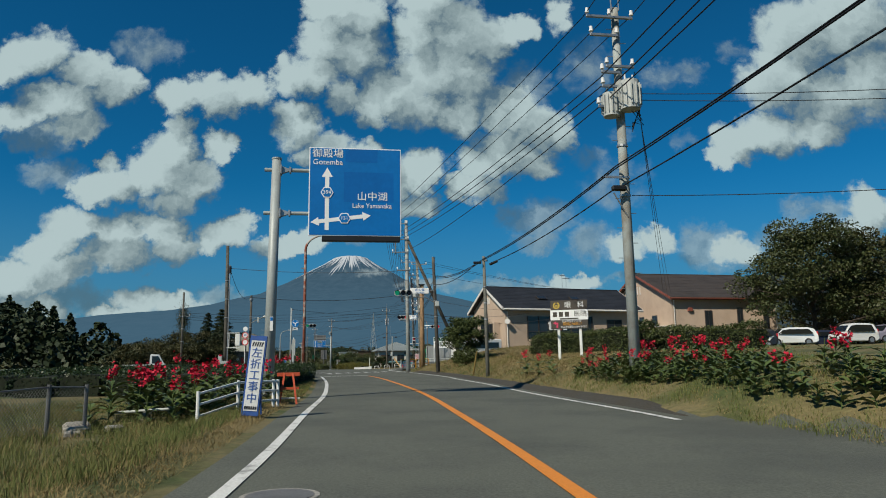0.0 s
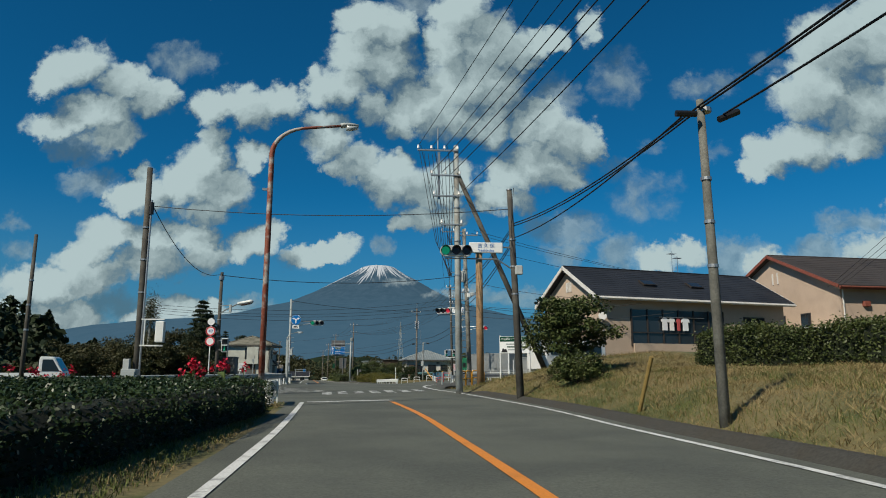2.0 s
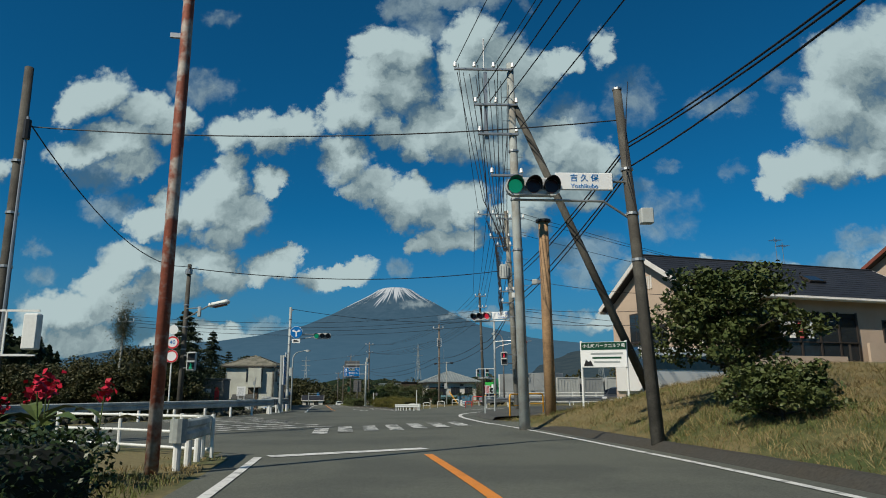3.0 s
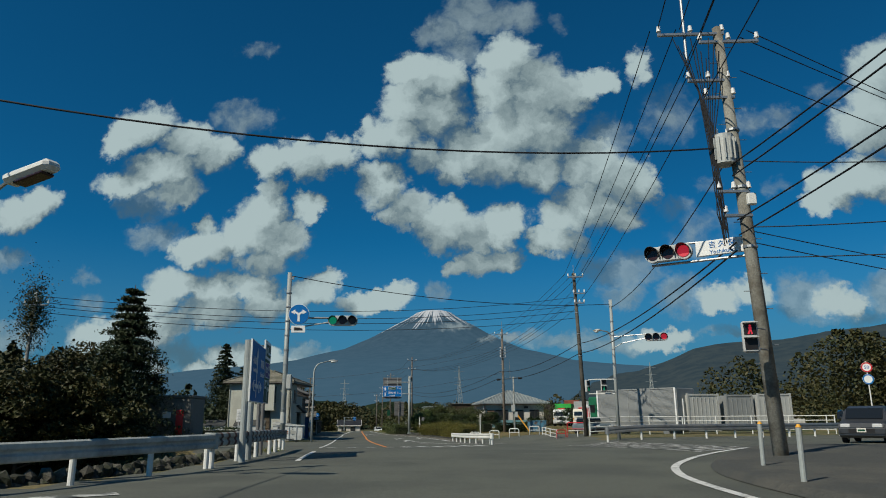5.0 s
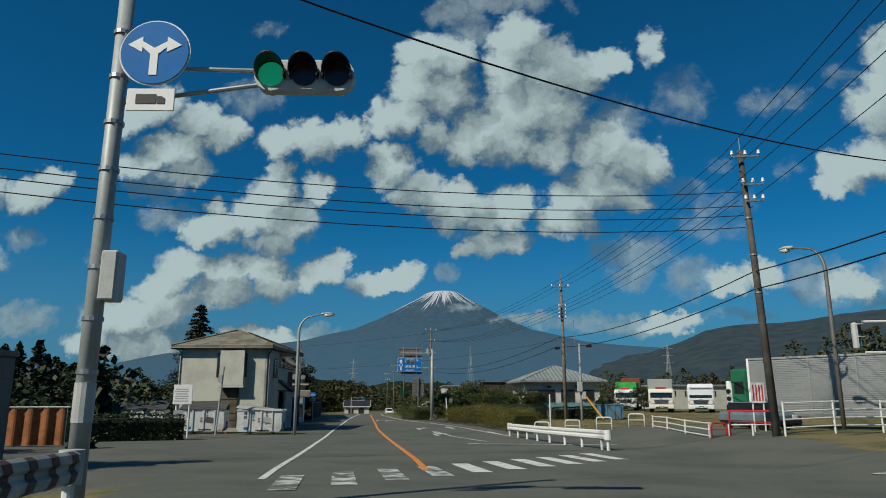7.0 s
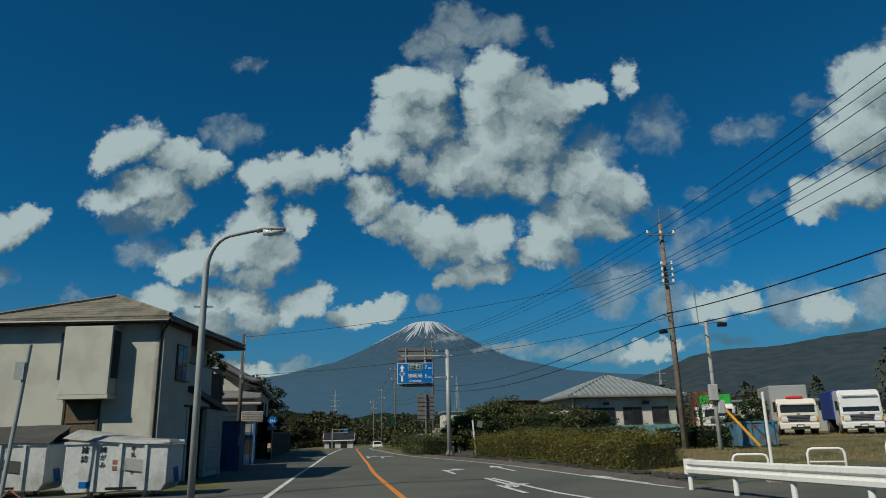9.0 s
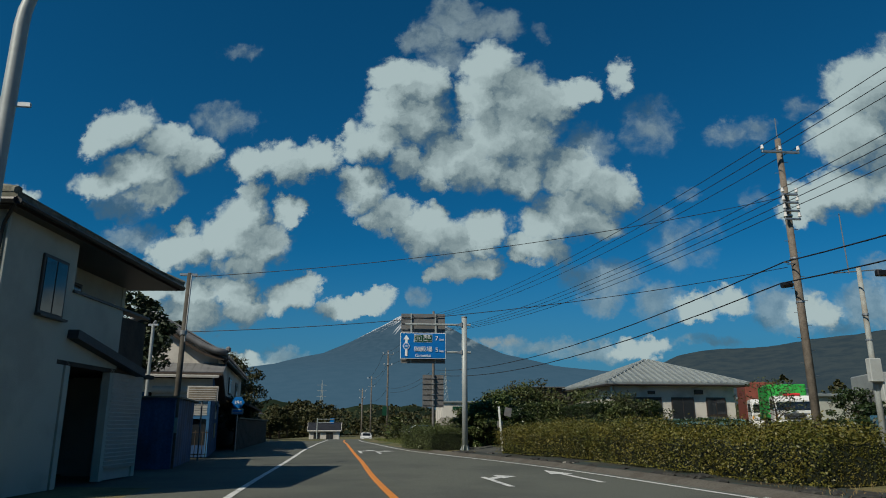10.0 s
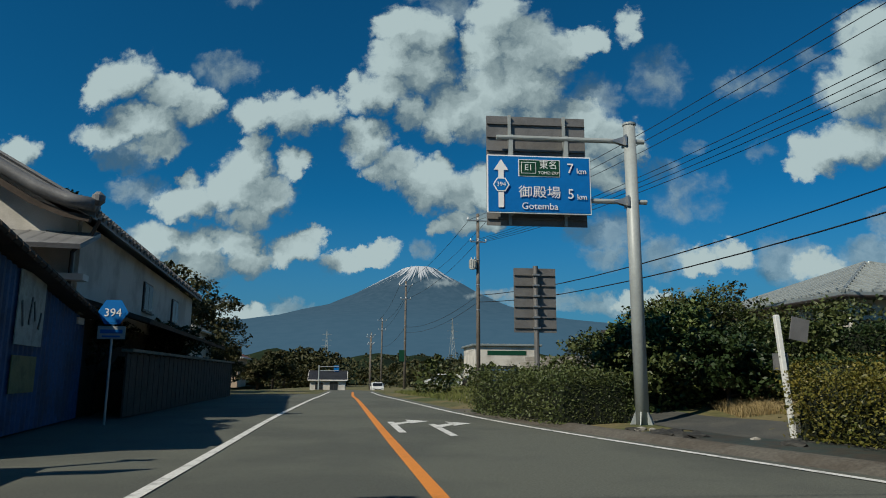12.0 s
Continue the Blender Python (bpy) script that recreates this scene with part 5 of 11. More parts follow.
# second sign: beyond the planted island
t = thing("direction_sign", -22.9, 148.2, -0.45, 10, "blue distance sign on a grey cantilever pole", "direction sign")
part("pole", tube(B(), [(0, 0, -0.2), (0, 0, 7.15)], 0.16, 18, 0.145), STEEL_P, t, smooth=True)
part("pole_cap", tube(B(), [(0, 0, 7.13), (0, 0, 7.18)], 0.165, 18), STEEL_P, t)
for z, x0 in ((6.72, -3.3), (5.2, -2.0)):
    part("arm", tube(B(), [(x0, 0, z), (0.35, 0, z)], 0.06, 10), STEEL_P, t)
    bm = B()
    for s in (-1, 1):
        for dz in (-0.12, 0.12):
            prism(bm, [(-0.1, 0), (-0.12, dz), (-0.5, 0)] if dz > 0 else [(-0.1, 0), (-0.5, 0), (-0.12, dz)], -0.01, 0.01, pose(0, s * 0.05, z, 90))
    box(bm, -0.14, 0, z - 0.13, 0.04, 0.3, 0.26)
    part("flange", bm, STEEL, t)
p = sign_panel(t, -2.3, 4.82, 2.5, 1.42, -0.1, BLUE)
for x in (-2.95, -1.6):
    part("hanger", box(B(), x, 0.0, 4.8, 0.1, 0.06, 2.0), STEEL_P, t)
g = part("green_panel", box(B(), -2.3, -0.136, 5.72, 1.0, 0.012, 0.42), SIGNW, p)
part("green_field", box(B(), -2.3, -0.146, 5.74, 0.96, 0.012, 0.38), SIGNG, g)
part("badge", box(B(), -2.56, -0.154, 5.79, 0.36, 0.006, 0.28, bev=0.002), SIGNW, g)
part("badge_field", box(B(), -2.56, -0.158, 5.805, 0.33, 0.006, 0.25), SIGNG, g)
writing("E1", 0.2, -2.56, -0.164, 5.93, SIGNW, g)
writing("東名", 0.22, -2.08, -0.156, 6.0, SIGNW, g)
writing("TOMEI EXP", 0.1, -2.08, -0.156, 5.81, SIGNW, g)
writing("7", 0.34, -1.55, Y, 5.93, SIGNW, p)
writing("km", 0.2, -1.28, Y, 5.87, SIGNW, p)
writing("御殿場", 0.31, -2.3, Y, 5.32, SIGNW, p, stretch=1.1)
writing("Gotemba", 0.23, -2.3, Y, 4.99, SIGNW, p)
writing("5", 0.34, -1.55, Y, 5.3, SIGNW, p)
writing("km", 0.2, -1.28, Y, 5.24, SIGNW, p)
bm = B()
arrow_up(bm, -3.22, 4.95, 6.12, 0.13, fm, 2.0)
part("arrow", bm, SIGNW, p)
hexagon(p, -3.22, Y, 5.5, 0.19, "394", size=0.15)
b = part("rear_panel", box(B(), -2.28, 0.25, 4.6, 2.45, 0.03, 2.75), SIGNBACK, t, "dark ribbed back of a second sign")
for k in range(8):
    part("rib", box(B(), -2.28, 0.21, 4.75 + 0.34 * k, 2.42, 0.05, 0.05), SIGNBACK, b)
for x in (-2.95, -1.6):
    part("rib", box(B(), x, 0.17, 4.6, 0.07, 0.06, 2.75), STEEL_P, b)
for k in range(6):
    part("base_gusset", prism(B(), [(0.14, 0), (0.29, 0), (0.14, 0.32)], -0.01, 0.01, pose(0, 0, 0, 90, 0, 60 * k)), STEEL_P, t)

# small board with its back to the road
t = thing("road_sign", -25.05, 152.6, -0.4, 12, "back of a tall road sign on a dark post", "road sign")
part("post", tube(B(), [(0, 0, -0.2), (0, 0, 4.3)], 0.08, 10), SIGNBACK, t)
p = part("panel", box(B(), 0, 0.12, 2.3, 1.3, 0.03, 1.95), SIGNBACK, t)
for k in range(6):
    part("rib", box(B(), 0, 0.08, 2.42 + 0.32 * k, 1.28, 0.04, 0.04), SIGNBACK, p)
    part("clamp", box(B(), 0, -0.06, 2.4 + 0.32 * k, 0.2, 0.1, 0.05), STEEL, p)

# route badge on a thin post in the shade
t = thing("route_sign", -35.2, 147.3, -0.5, 12, "blue hexagonal route sign on a thin post", "route sign")
part("post", tube(B(), [(0, 0, -0.2), (0, 0, 2.6)], 0.03, 8), STEEL, t)
hexagon(t, 0, -0.05, 2.55, 0.33, "394", BLUE, BLUE, 0.01)
writing("394", 0.27, 0, -0.075, 2.53, SIGNW, t)
p = part("plate", box(B(), 0, -0.05, 1.92, 0.62, 0.02, 0.3), STEEL_P, t)
part("bar", box(B(), 0, -0.064, 2.05, 0.5, 0.006, 0.09), BLUE, p)
part("bar", box(B(), 0, -0.064, 1.96, 0.4, 0.006, 0.04), BLUE, p)

# two big signs that face the side road
t = thing("direction_sign", -15.22, 73.9, 0.35, 104, "large blue direction sign seen at a slant", "direction sign")
p = sign_panel(t, 1.45, 1.62, 2.9, 1.7, 0, BLUE)
bm = B()
fm2 = pose(0, -0.042, 0, 90)
arrow_up(bm, 1.0, 1.75, 3.15, 0.11, fm2)
prism(bm, [(0.45, 2.02), (1.9, 2.02), (1.9, 2.13), (0.45, 2.13)], 0, 0.006, fm2)
prism(bm, [(1.9, 1.93), (2.2, 2.075), (1.9, 2.22)], 0, 0.006, fm2)
prism(bm, [(0.45, 2.22), (0.2, 2.075), (0.45, 1.93)], 0, 0.006, fm2)
part("arrow", bm, SIGNW, p)
writing("小山市街", 0.24, 0.6, -0.045, 2.75, SIGNW, p)
writing("Central Oyama", 0.15, 0.7, -0.045, 2.5, SIGNW, p)
writing("御殿場", 0.27, 2.2, -0.045, 2.75, SIGNW, p)
writing("Gotemba", 0.2, 2.2, -0.045, 2.45, SIGNW, p)
hexagon(p, 1.6, -0.045, 2.07, 0.19, "394", size=0.15)
hexagon(p, 0.55, -0.045, 2.07, 0.17, "151", size=0.13)
for x in (0.15, 1.3):
    part("post", tube(B(), [(x, 0.12, -0.5), (x, 0.12, 3.3)], 0.09, 12), STEEL_P, t)
t = thing("direction_sign", -15.95, 76.8, 0.4, 104, "green motorway sign with a white head", "direction sign")
p = sign_panel(t, 0.7, 1.6, 1.35, 1.98, 0, SIGNG)
h = part("head_field", box(B(), 0.7, -0.034, 2.98, 1.32, 0.012, 0.57), SIGNW, p)
part("badge", box(B(), 0.36, -0.042, 3.07, 0.42, 0.01, 0.38), SIGNG, h)
writing("E1", 0.26, 0.36, -0.05, 3.25, SIGNW, h)
writing("東名", 0.27, 0.98, -0.045, 3.32, SIGNG, h)
writing("TOMEI EXP", 0.13, 0.95, -0.045, 3.1, SIGNG, h)
e = part("purple_field", box(B(), 0.7, -0.034, 2.4, 1.2, 0.012, 0.48), SIGNW, p)
part("purple", box(B(), 0.7, -0.042, 2.42, 1.15, 0.01, 0.44), PURPLE, e)
writing("ETC", 0.25, 0.42, -0.05, 2.63, SIGNW, e)
writing("専用", 0.21, 0.98, -0.05, 2.72, SIGNW, e)
writing("ONLY", 0.13, 0.98, -0.05, 2.52, SIGNW, e)
part("number_field", box(B(), 0.33, -0.034, 2.05, 0.4, 0.012, 0.27), SIGNW, p)
writing("6-1", 0.2, 0.33, -0.045, 2.18, SIGNG, p)
writing("足柄", 0.2, 0.95, -0.04, 2.25, SIGNW, p)
writing("Ashigara", 0.15, 0.95, -0.04, 2.06, SIGNW, p)
bm = B()
arrow_up(bm, 0.7, 1.68, 1.98, 0.06, pose(0, -0.036, 0, 90), 2.0)
part("arrow", bm, SIGNW, p)
for x in (0.1, 1.15):
    part("post", tube(B(), [(x, 0.1, -0.6), (x, 0.1, 3.4)], 0.06, 10), SIGNBACK, t)

# ---- wires ----
def run(pole_a, pole_b, offs, sag, r, label):
    for (da, db) in offs:
        a, b = Vector(pole_a) + Vector(da), Vector(pole_b) + Vector(db)
        tagged(hanging("overhead_wire", a, b, sag, r), label, "wire", "overhead wires")


W1, W2 = "black power line between the poles", "thick black telephone cable between the poles"
R1, CP, C4, R4, R6, R7 = (5.66, 20, 0), (-2.4, 56.4, 0), (-1.9, 73.3, 0), (-3.8, 105.2, 0), (-10, 135.7, 0), (-27.9, 181.8, 0)
R0 = (9.6, -16, 0)
run(R1, CP, [((-1.0, 0, 11.75), (-2.1, 0.3, 12.95)), ((-0.25, 0, 11.75), (-1.4, 0.3, 12.85)), ((0.5, 0, 11.75), (-0.7, 0.3, 12.85))], 0.25, 0.014, W1)
run(R1, CP, [((-0.6, 0, 9.7), (-1.4, 0.3, 11.5)), ((-0.55, 0, 9.45), (-0.9, 0.3, 11.45)), ((-0.5, 0, 9.2), (-0.4, 0.3, 11.4)), ((-0.45, 0, 8.95), (0.1, 0.3, 10.4))], 0.35, 0.018, W1)
run(R0, R1, [((-1.0, 0, 11.9), (-1.0, 0, 11.75)), ((-0.25, 0, 11.9), (-0.25, 0, 11.75)), ((0.5, 0, 11.9), (0.5, 0, 11.75))], 0.5, 0.014, W1)
run(R0, R1, [((-0.6, 0, 9.8), (-0.6, 0, 9.7)), ((-0.5, 0, 9.5), (-0.5, 0, 9.2)), ((-0.4, 0, 9.2), (-0.45, 0, 8.95))], 0.6, 0.018, W1)
R2, WP = (2.5, 35.2, 0), (-0.1, 50.0, 0)
run(R0, R1, [((0.3, 0, 7.4), (-0.35, -0.2, 6.75)), ((0.4, 0, 7.45), (-0.3, -0.2, 6.85)), ((0.5, 0, 6.9), (-0.1, -0.25, 6.25))], 0.45, 0.022, W2)
run(R1, R2, [((-0.35, -0.2, 6.75), (-0.1, -0.15, 6.3)), ((-0.3, -0.2, 6.85), (-0.12, -0.15, 6.35)), ((-0.3, -0.25, 6.2), (0.3, -0.15, 6.15))], 0.2, 0.022, W2)
run(R2, WP, [((-0.1, -0.15, 6.3), (0, 0, 7.2)), ((-0.12, -0.15, 6.35), (0, 0, 7.3)), ((-0.5, -0.15, 6.1), (0, 0, 6.7))], 0.3, 0.02, W2)
run(WP, C4, [((0, 0, 7.2), (-0.3, 0, 7.6)), ((0, 0, 7.3), (-0.3, 0, 7.9)), ((0, 0, 6.7), (-0.3, 0, 6.4)), ((0, 0, 6.6), (-0.3, 0, 6.0))], 0.35, 0.02, W2)
run(CP, C4, [((-2.0, 0.3, 12.95), (-1.9, -0.1, 11.9)), ((-1.3, 0.3, 12.85), (-1.3, -0.1, 11.9)), ((-0.6, 0.3, 12.85), (-0.7, -0.1, 11.9)), ((-1.2, 0.3, 11.4), (-1.3, 0, 10.5)), ((-0.3, 0.3, 10.4), (-0.8, 0, 9.9))], 0.2, 0.014, W1)
run(C4, R4, [((-2.1, -0.1, 11.9), (-0.75, 0, 11.6)), ((-1.4, -0.1, 11.9), (-0.2, 0, 11.6)), ((-0.7, -0.1, 11.9), (0.35, 0, 11.6)), ((-1.2, 0, 10.5), (-0.3, 0, 10.4)), ((-0.9, 0, 9.9), (0.3, 0, 9.7))], 0.35, 0.014, W1)
run(C4, R4, [((-0.4, 0, 5.8), (0.0, 0, 6.6)), ((-0.4, 0, 5.6), (0.0, 0, 5.9))], 0.5, 0.025, W2)
run(R4, R6, [((-0.75, 0, 11.6), (-0.9, 0, 11.2)), ((-0.2, 0, 11.6), (-0.2, 0, 11.2)), ((0.35, 0, 11.6), (0.6, 0, 11.2))], 0.45, 0.014, W1)
run(R4, R6, [((-0.3, 0, 10.3), (-0.3, 0, 9.5)), ((0, 0, 10.0), (-0.3, 0, 9.2)), ((-0.3, 0, 9.6), (-0.3, 0, 8.9)), ((0.2, 0, 9.3), (-0.3, 0, 8.6))], 0.45, 0.014, W1)
run(R4, R6, [((0, 0, 6.6), (-0.4, 0, 6.7)), ((0, 0, 5.9), (-0.6, 0, 5.9))], 0.6, 0.025, W2)
run(R6, R7, [((-0.9, 0, 11.2), (-0.8, 0, 12.0)), ((-0.2, 0, 11.2), (0, 0, 12.0)), ((0.6, 0, 11.2), (0.8, 0, 12.0))], 1.0, 0.014, W1)
run(R6, R7, [((-0.3, 0, 9.5), (-0.6, 0, 10.4)), ((-0.3, 0, 9.2), (-0.2, 0, 10.4)), ((-0.3, 0, 8.9), (0.2, 0, 10.4)), ((-0.3, 0, 8.6), (0.6, 0, 10.4))], 1.0, 0.014, W1)
run(R6, R7, [((-0.4, 0, 6.7), (0, 0, 6.4)), ((-0.6, 0, 5.9), (0, 0, 5.9))], 1.2, 0.025, W2)
run(R7, (-37.6, 212, 0), [((-0.7, 0, 12), (-0.7, 0, 11.2)), ((0.7, 0, 12), (0.7, 0, 11.2)), ((0, 0, 10.4), (0, 0, 9.5)), ((0, 0, 6.4), (0, 0, 6.2)), ((0, 0, 5.9), (0, 0, 5.6))], 0.7, 0.016, W1)
run((-37.6, 212, 0), (-47.5, 252, 0), [((-0.7, 0, 11.2), (-0.7, 0, 10.2)), ((0.7, 0, 11.2), (0.7, 0, 10.2)), ((0, 0, 9.5), (0, 0, 8.6)), ((0, 0, 6.2), (0, 0, 5.6))], 0.7, 0.018, W1)
IV = (-32.2, 87.2, 0)
run(IV, R4, [((0.3, 0, 7.6), (-0.2, -0.1, 9.9)), ((0.3, 0, 7.3), (-0.2, -0.1, 9.3)), ((0.3, 0, 7.1), (-0.2, -0.1, 8.9)), ((0.3, 0, 6.8), (-0.2, -0.1, 8.4))], 0.9, 0.016, W1)
run((-17.9, 84.4, 0), (-2.6, 96, 0), [((0.1, 0, 7.65), (0, 0, 7.9))], 0.5, 0.018, "black cable between the signal masts")
run((-2.6, 96, 0), (-1.9, 73.3, 0), [((0, 0, 7.7), (-0.3, 0, 8.2))], 0.6, 0.018, W1)
run((-18.0, 66.5, 0), C4, [((0, 0, 7.5), (-0.3, 0, 8.4))], 0.55, 0.022, W2)
run((-15.2, 49.9, 0), (-0.1, 50, 0), [((-0.1, 0, 8.1), (-0.1, 0, 7.9))], 0.35, 0.016, W1)
run((-15.2, 49.9, 0), (-18.0, 66.5, 0), [((0, 0, 8.3), (0, 0, 7.6))], 1.1, 0.018, W2)
run((-31.9, 133.1, 0), R6, [((0.1, 0, 5.95), (-0.2, 0, 9.2)), ((0.1, 0, 4.0), (-0.3, 0, 6.5))], 0.45, 0.012, W1)
run(C4, (9, 66, 0), [((0, 0, 8.0), (0, 0, 5.8)), ((0, 0, 6.2), (0, 0, 5.6)), ((0, 0, 5.4), (2, 0, 5.0))], 0.4, 0.014, "thin black house service wire")
run(C4, (30, 92, 0), [((0.5, 0, 11.8), (0, 0, 8.6)), ((0.3, 0, 11.6), (0.6, 0, 8.6)), ((0.2, 0, 10.6), (0, 0, 8.0)), ((0, 0, 6.1), (0, 0, 6.0)), ((0, 0, 5.8), (0, 0, 5.4))], 0.5, 0.014, W1)
utility_pole(30, 92, 1.8, 9.6, 0.14, POLE_C, (0, 0), "far concrete utility pole along the side road", False)
run(R1, (24.0, 72.5, 0), [((0.5, 0, 9.9), (0, 0, 7.4)), ((0.5, 0, 9.6), (0.4, 0, 7.4)), ((0.5, 0, 9.3), (0.8, 0, 7.4))], 0.4, 0.012, "thin black house service wire")
run(R1, (26, 14, 0), [((0.3, 0, 9.2), (0, 0, 8.3)), ((0.3, 0, 9.0), (0, 0, 7.9)), ((0.2, 0, 6.0), (0, 0, 6.2))], 0.5, 0.012, "thin black house service wire")
utility_pole(26, 14, 1.6, 9.0, 0.14, POLE_C, (0, 0), "concrete utility pole behind the field", False)
utility_pole(9.6, -16, 1.0, 12.2, 0.18, POLE_C, (0, 0), "concrete utility pole beside the road", False)


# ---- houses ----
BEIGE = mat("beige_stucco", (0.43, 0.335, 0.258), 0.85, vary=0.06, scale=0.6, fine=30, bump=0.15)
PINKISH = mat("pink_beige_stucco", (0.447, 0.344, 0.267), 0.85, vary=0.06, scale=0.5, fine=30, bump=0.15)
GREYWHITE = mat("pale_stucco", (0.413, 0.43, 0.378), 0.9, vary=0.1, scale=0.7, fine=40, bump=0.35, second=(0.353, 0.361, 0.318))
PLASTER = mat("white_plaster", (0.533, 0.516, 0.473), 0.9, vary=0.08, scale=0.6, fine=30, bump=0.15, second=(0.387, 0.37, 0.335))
SLATE = mat("dark_slate_roof", (0.0241, 0.0267, 0.0327), 0.55, vary=0.15, scale=0.7, fine=14, bump=0.2)
BROWNROOF = mat("dark_brown_roof", (0.0516, 0.043, 0.0387), 0.65, vary=0.15, scale=0.7, fine=14, bump=0.2)
OLDROOF = mat("weathered_grey_roof", (0.181, 0.172, 0.138), 0.85, vary=0.2, scale=1.2, fine=10, bump=0.4, second=(0.103, 0.103, 0.0774))
METALROOF = mat("pale_metal_roof", (0.235, 0.27, 0.275), 0.45, 0.3, vary=0.1, scale=0.8, fine=14, bump=0.1)
TILE = mat("grey_clay_tile", (0.146, 0.15, 0.155), 0.5, vary=0.12, scale=1.5, fine=16, bump=0.2, each=0.15)
TRIMW = mat("white_trim", (0.619, 0.602, 0.568), 0.5, vary=0.05, bump=0.05)
TRIMR = mat("red_brown_trim", (0.215, 0.0645, 0.043), 0.6, vary=0.1, bump=0.05)
GLASS = glass_mat("dark_window_glass", (0.02, 0.025, 0.03))
ALU = mat("bronze_window_frame", (0.0516, 0.043, 0.0387), 0.45, 0.3, vary=0.05, bump=0.0)
DARKWOOD = mat("dark_weathered_boards", (0.0516, 0.0387, 0.0301), 0.85, vary=0.2, fine=20, bump=0.4)
BROWNDOOR = mat("brown_plank_door", (0.0946, 0.0731, 0.0473), 0.8, vary=0.2, fine=18, bump=0.3)
BLUETIN = mat("blue_corrugated_tin", (0.0172, 0.0645, 0.163), 0.65, 0.0, vary=0.2, scale=0.8, fine=12, bump=0.15, second=(0.0172, 0.0387, 0.086))
SHUTTER = mat("pale_shutter", (0.43, 0.421, 0.387), 0.6, vary=0.06, bump=0.05)


def window(t, x, y, z, w, h, face=0, shut=False, frame_m=None):
    """A window set in a wall. face: the way it looks, 0 along -y, 90 along +x, -90 along -x."""
    fm = frame_m or ALU
    m = pose(x, y, z, 0, 0, face)
    win = part("window", box(B(), 0, 0.0, 0, w + 0.1, 0.1, h + 0.1, m, 0.01), fm, t)
    for k in range(2):
        part("pane", box(B(), (-0.25 + 0.5 * k) * w, -0.055, 0.08, w / 2 - 0.05, 0.01, h - 0.06, m), GLASS, win)
    part("sill", box(B(), 0, -0.08, -0.04, w + 0.18, 0.14, 0.05, m), fm, win)
    return win


def gable_roof(t, L, W, eave, ridge, over, material, fascia, thick=0.14, name="roof"):
    """Two slopes over x from -over to L + over; eaves at y = +-W/2."""
    top = None
    for s in (-1, 1):
        bm = B()
        vs = []
        for x in (-over, L + over):
            for y, z in ((0, ridge), (s * W / 2, eave)):
                vs.append(bm.verts.new((x, y, z)))
                vs.append(bm.verts.new((x, y, z - thick)))
        a, a_, b, b_, c, c_, d, d_ = vs
        for f in ((a, b, d, c), (a_, c_, d_, b_), (a, a_, b_, b), (c, d, d_, c_), (b, b_, d_, d), (a, c, c_, a_)):
            bm.faces.new(f)
        bmesh.ops.recalc_face_normals(bm, faces=bm.faces)
        slope = part(name, bm, material, t)
        part("fascia", box(B(), L / 2, s * (W / 2 + 0.03), eave - thick - 0.12, L + 2 * over, 0.05, 0.22), fascia, slope)
        part("gutter", tube(B(), [(-over, s * (W / 2 + 0.1), eave - 0.16), (L + over, s * (W / 2 + 0.1), eave - 0.16)], 0.06, 8), fascia, slope)
        for x in (-over - 0.03, L + over + 0.03):
            bm = B()
            n = math.hypot(W / 2, ridge - eave)
            ang = math.degrees(math.atan2(ridge - eave, W / 2))
            box(bm, 0, 0, -0.24, 0.06, n, 0.24, Matrix.Translation((x, s * W / 4, (ridge + eave) / 2)) @ pose(0, 0, 0, -s * ang))
            part("bargeboard", bm, fascia, slope)
        # courses of slates, a little proud of one another
        n = 14
        for k in range(1, n):
            f = k / n
            y, z = s * W / 2 * f, ridge + (eave - ridge) * f
            ang = math.degrees(math.atan2(ridge - eave, W / 2))
            bm = B()
            box(bm, 0, 0, 0, L + 2 * over - 0.02, 0.03, 0.012, Matrix.Translation((L / 2, y, z)) @ pose(0, 0, 0, -s * ang))
            part("slate_course", bm, material, slope)
    part("ridge_cap", box(B(), L / 2, 0, ridge - 0.05, L + 2 * over, 0.22, 0.09, bev=0.03), material, t)
    return top


def gable_walls(t, L, W, base, eave, ridge, material, over=0.6):
    """Four walls of 0.2 m with gable ends."""
    w = W / 2 - over
    zt = eave + (ridge - eave) * (over / (W / 2)) - 0.14
    part("wall", box(B(), L / 2, -w, base, L, 0.2, zt - base), material, t)
    part("wall", box(B(), L / 2, w, base, L, 0.2, zt - base), material, t)
    for x in (0.1, L - 0.1):
        part("gable_wall", prism(B(), [(-w + 0.1, base), (w - 0.1, base), (w - 0.1, zt - 0.02), (0, ridge - 0.2), (-w + 0.1, zt - 0.02)], -0.1, 0.1, Matrix.Translation((x, 0, 0)) @ Matrix(((0, 0, 1, 0), (1, 0, 0, 0), (0, 1, 0, 0), (0, 0, 0, 1)))), material, t)


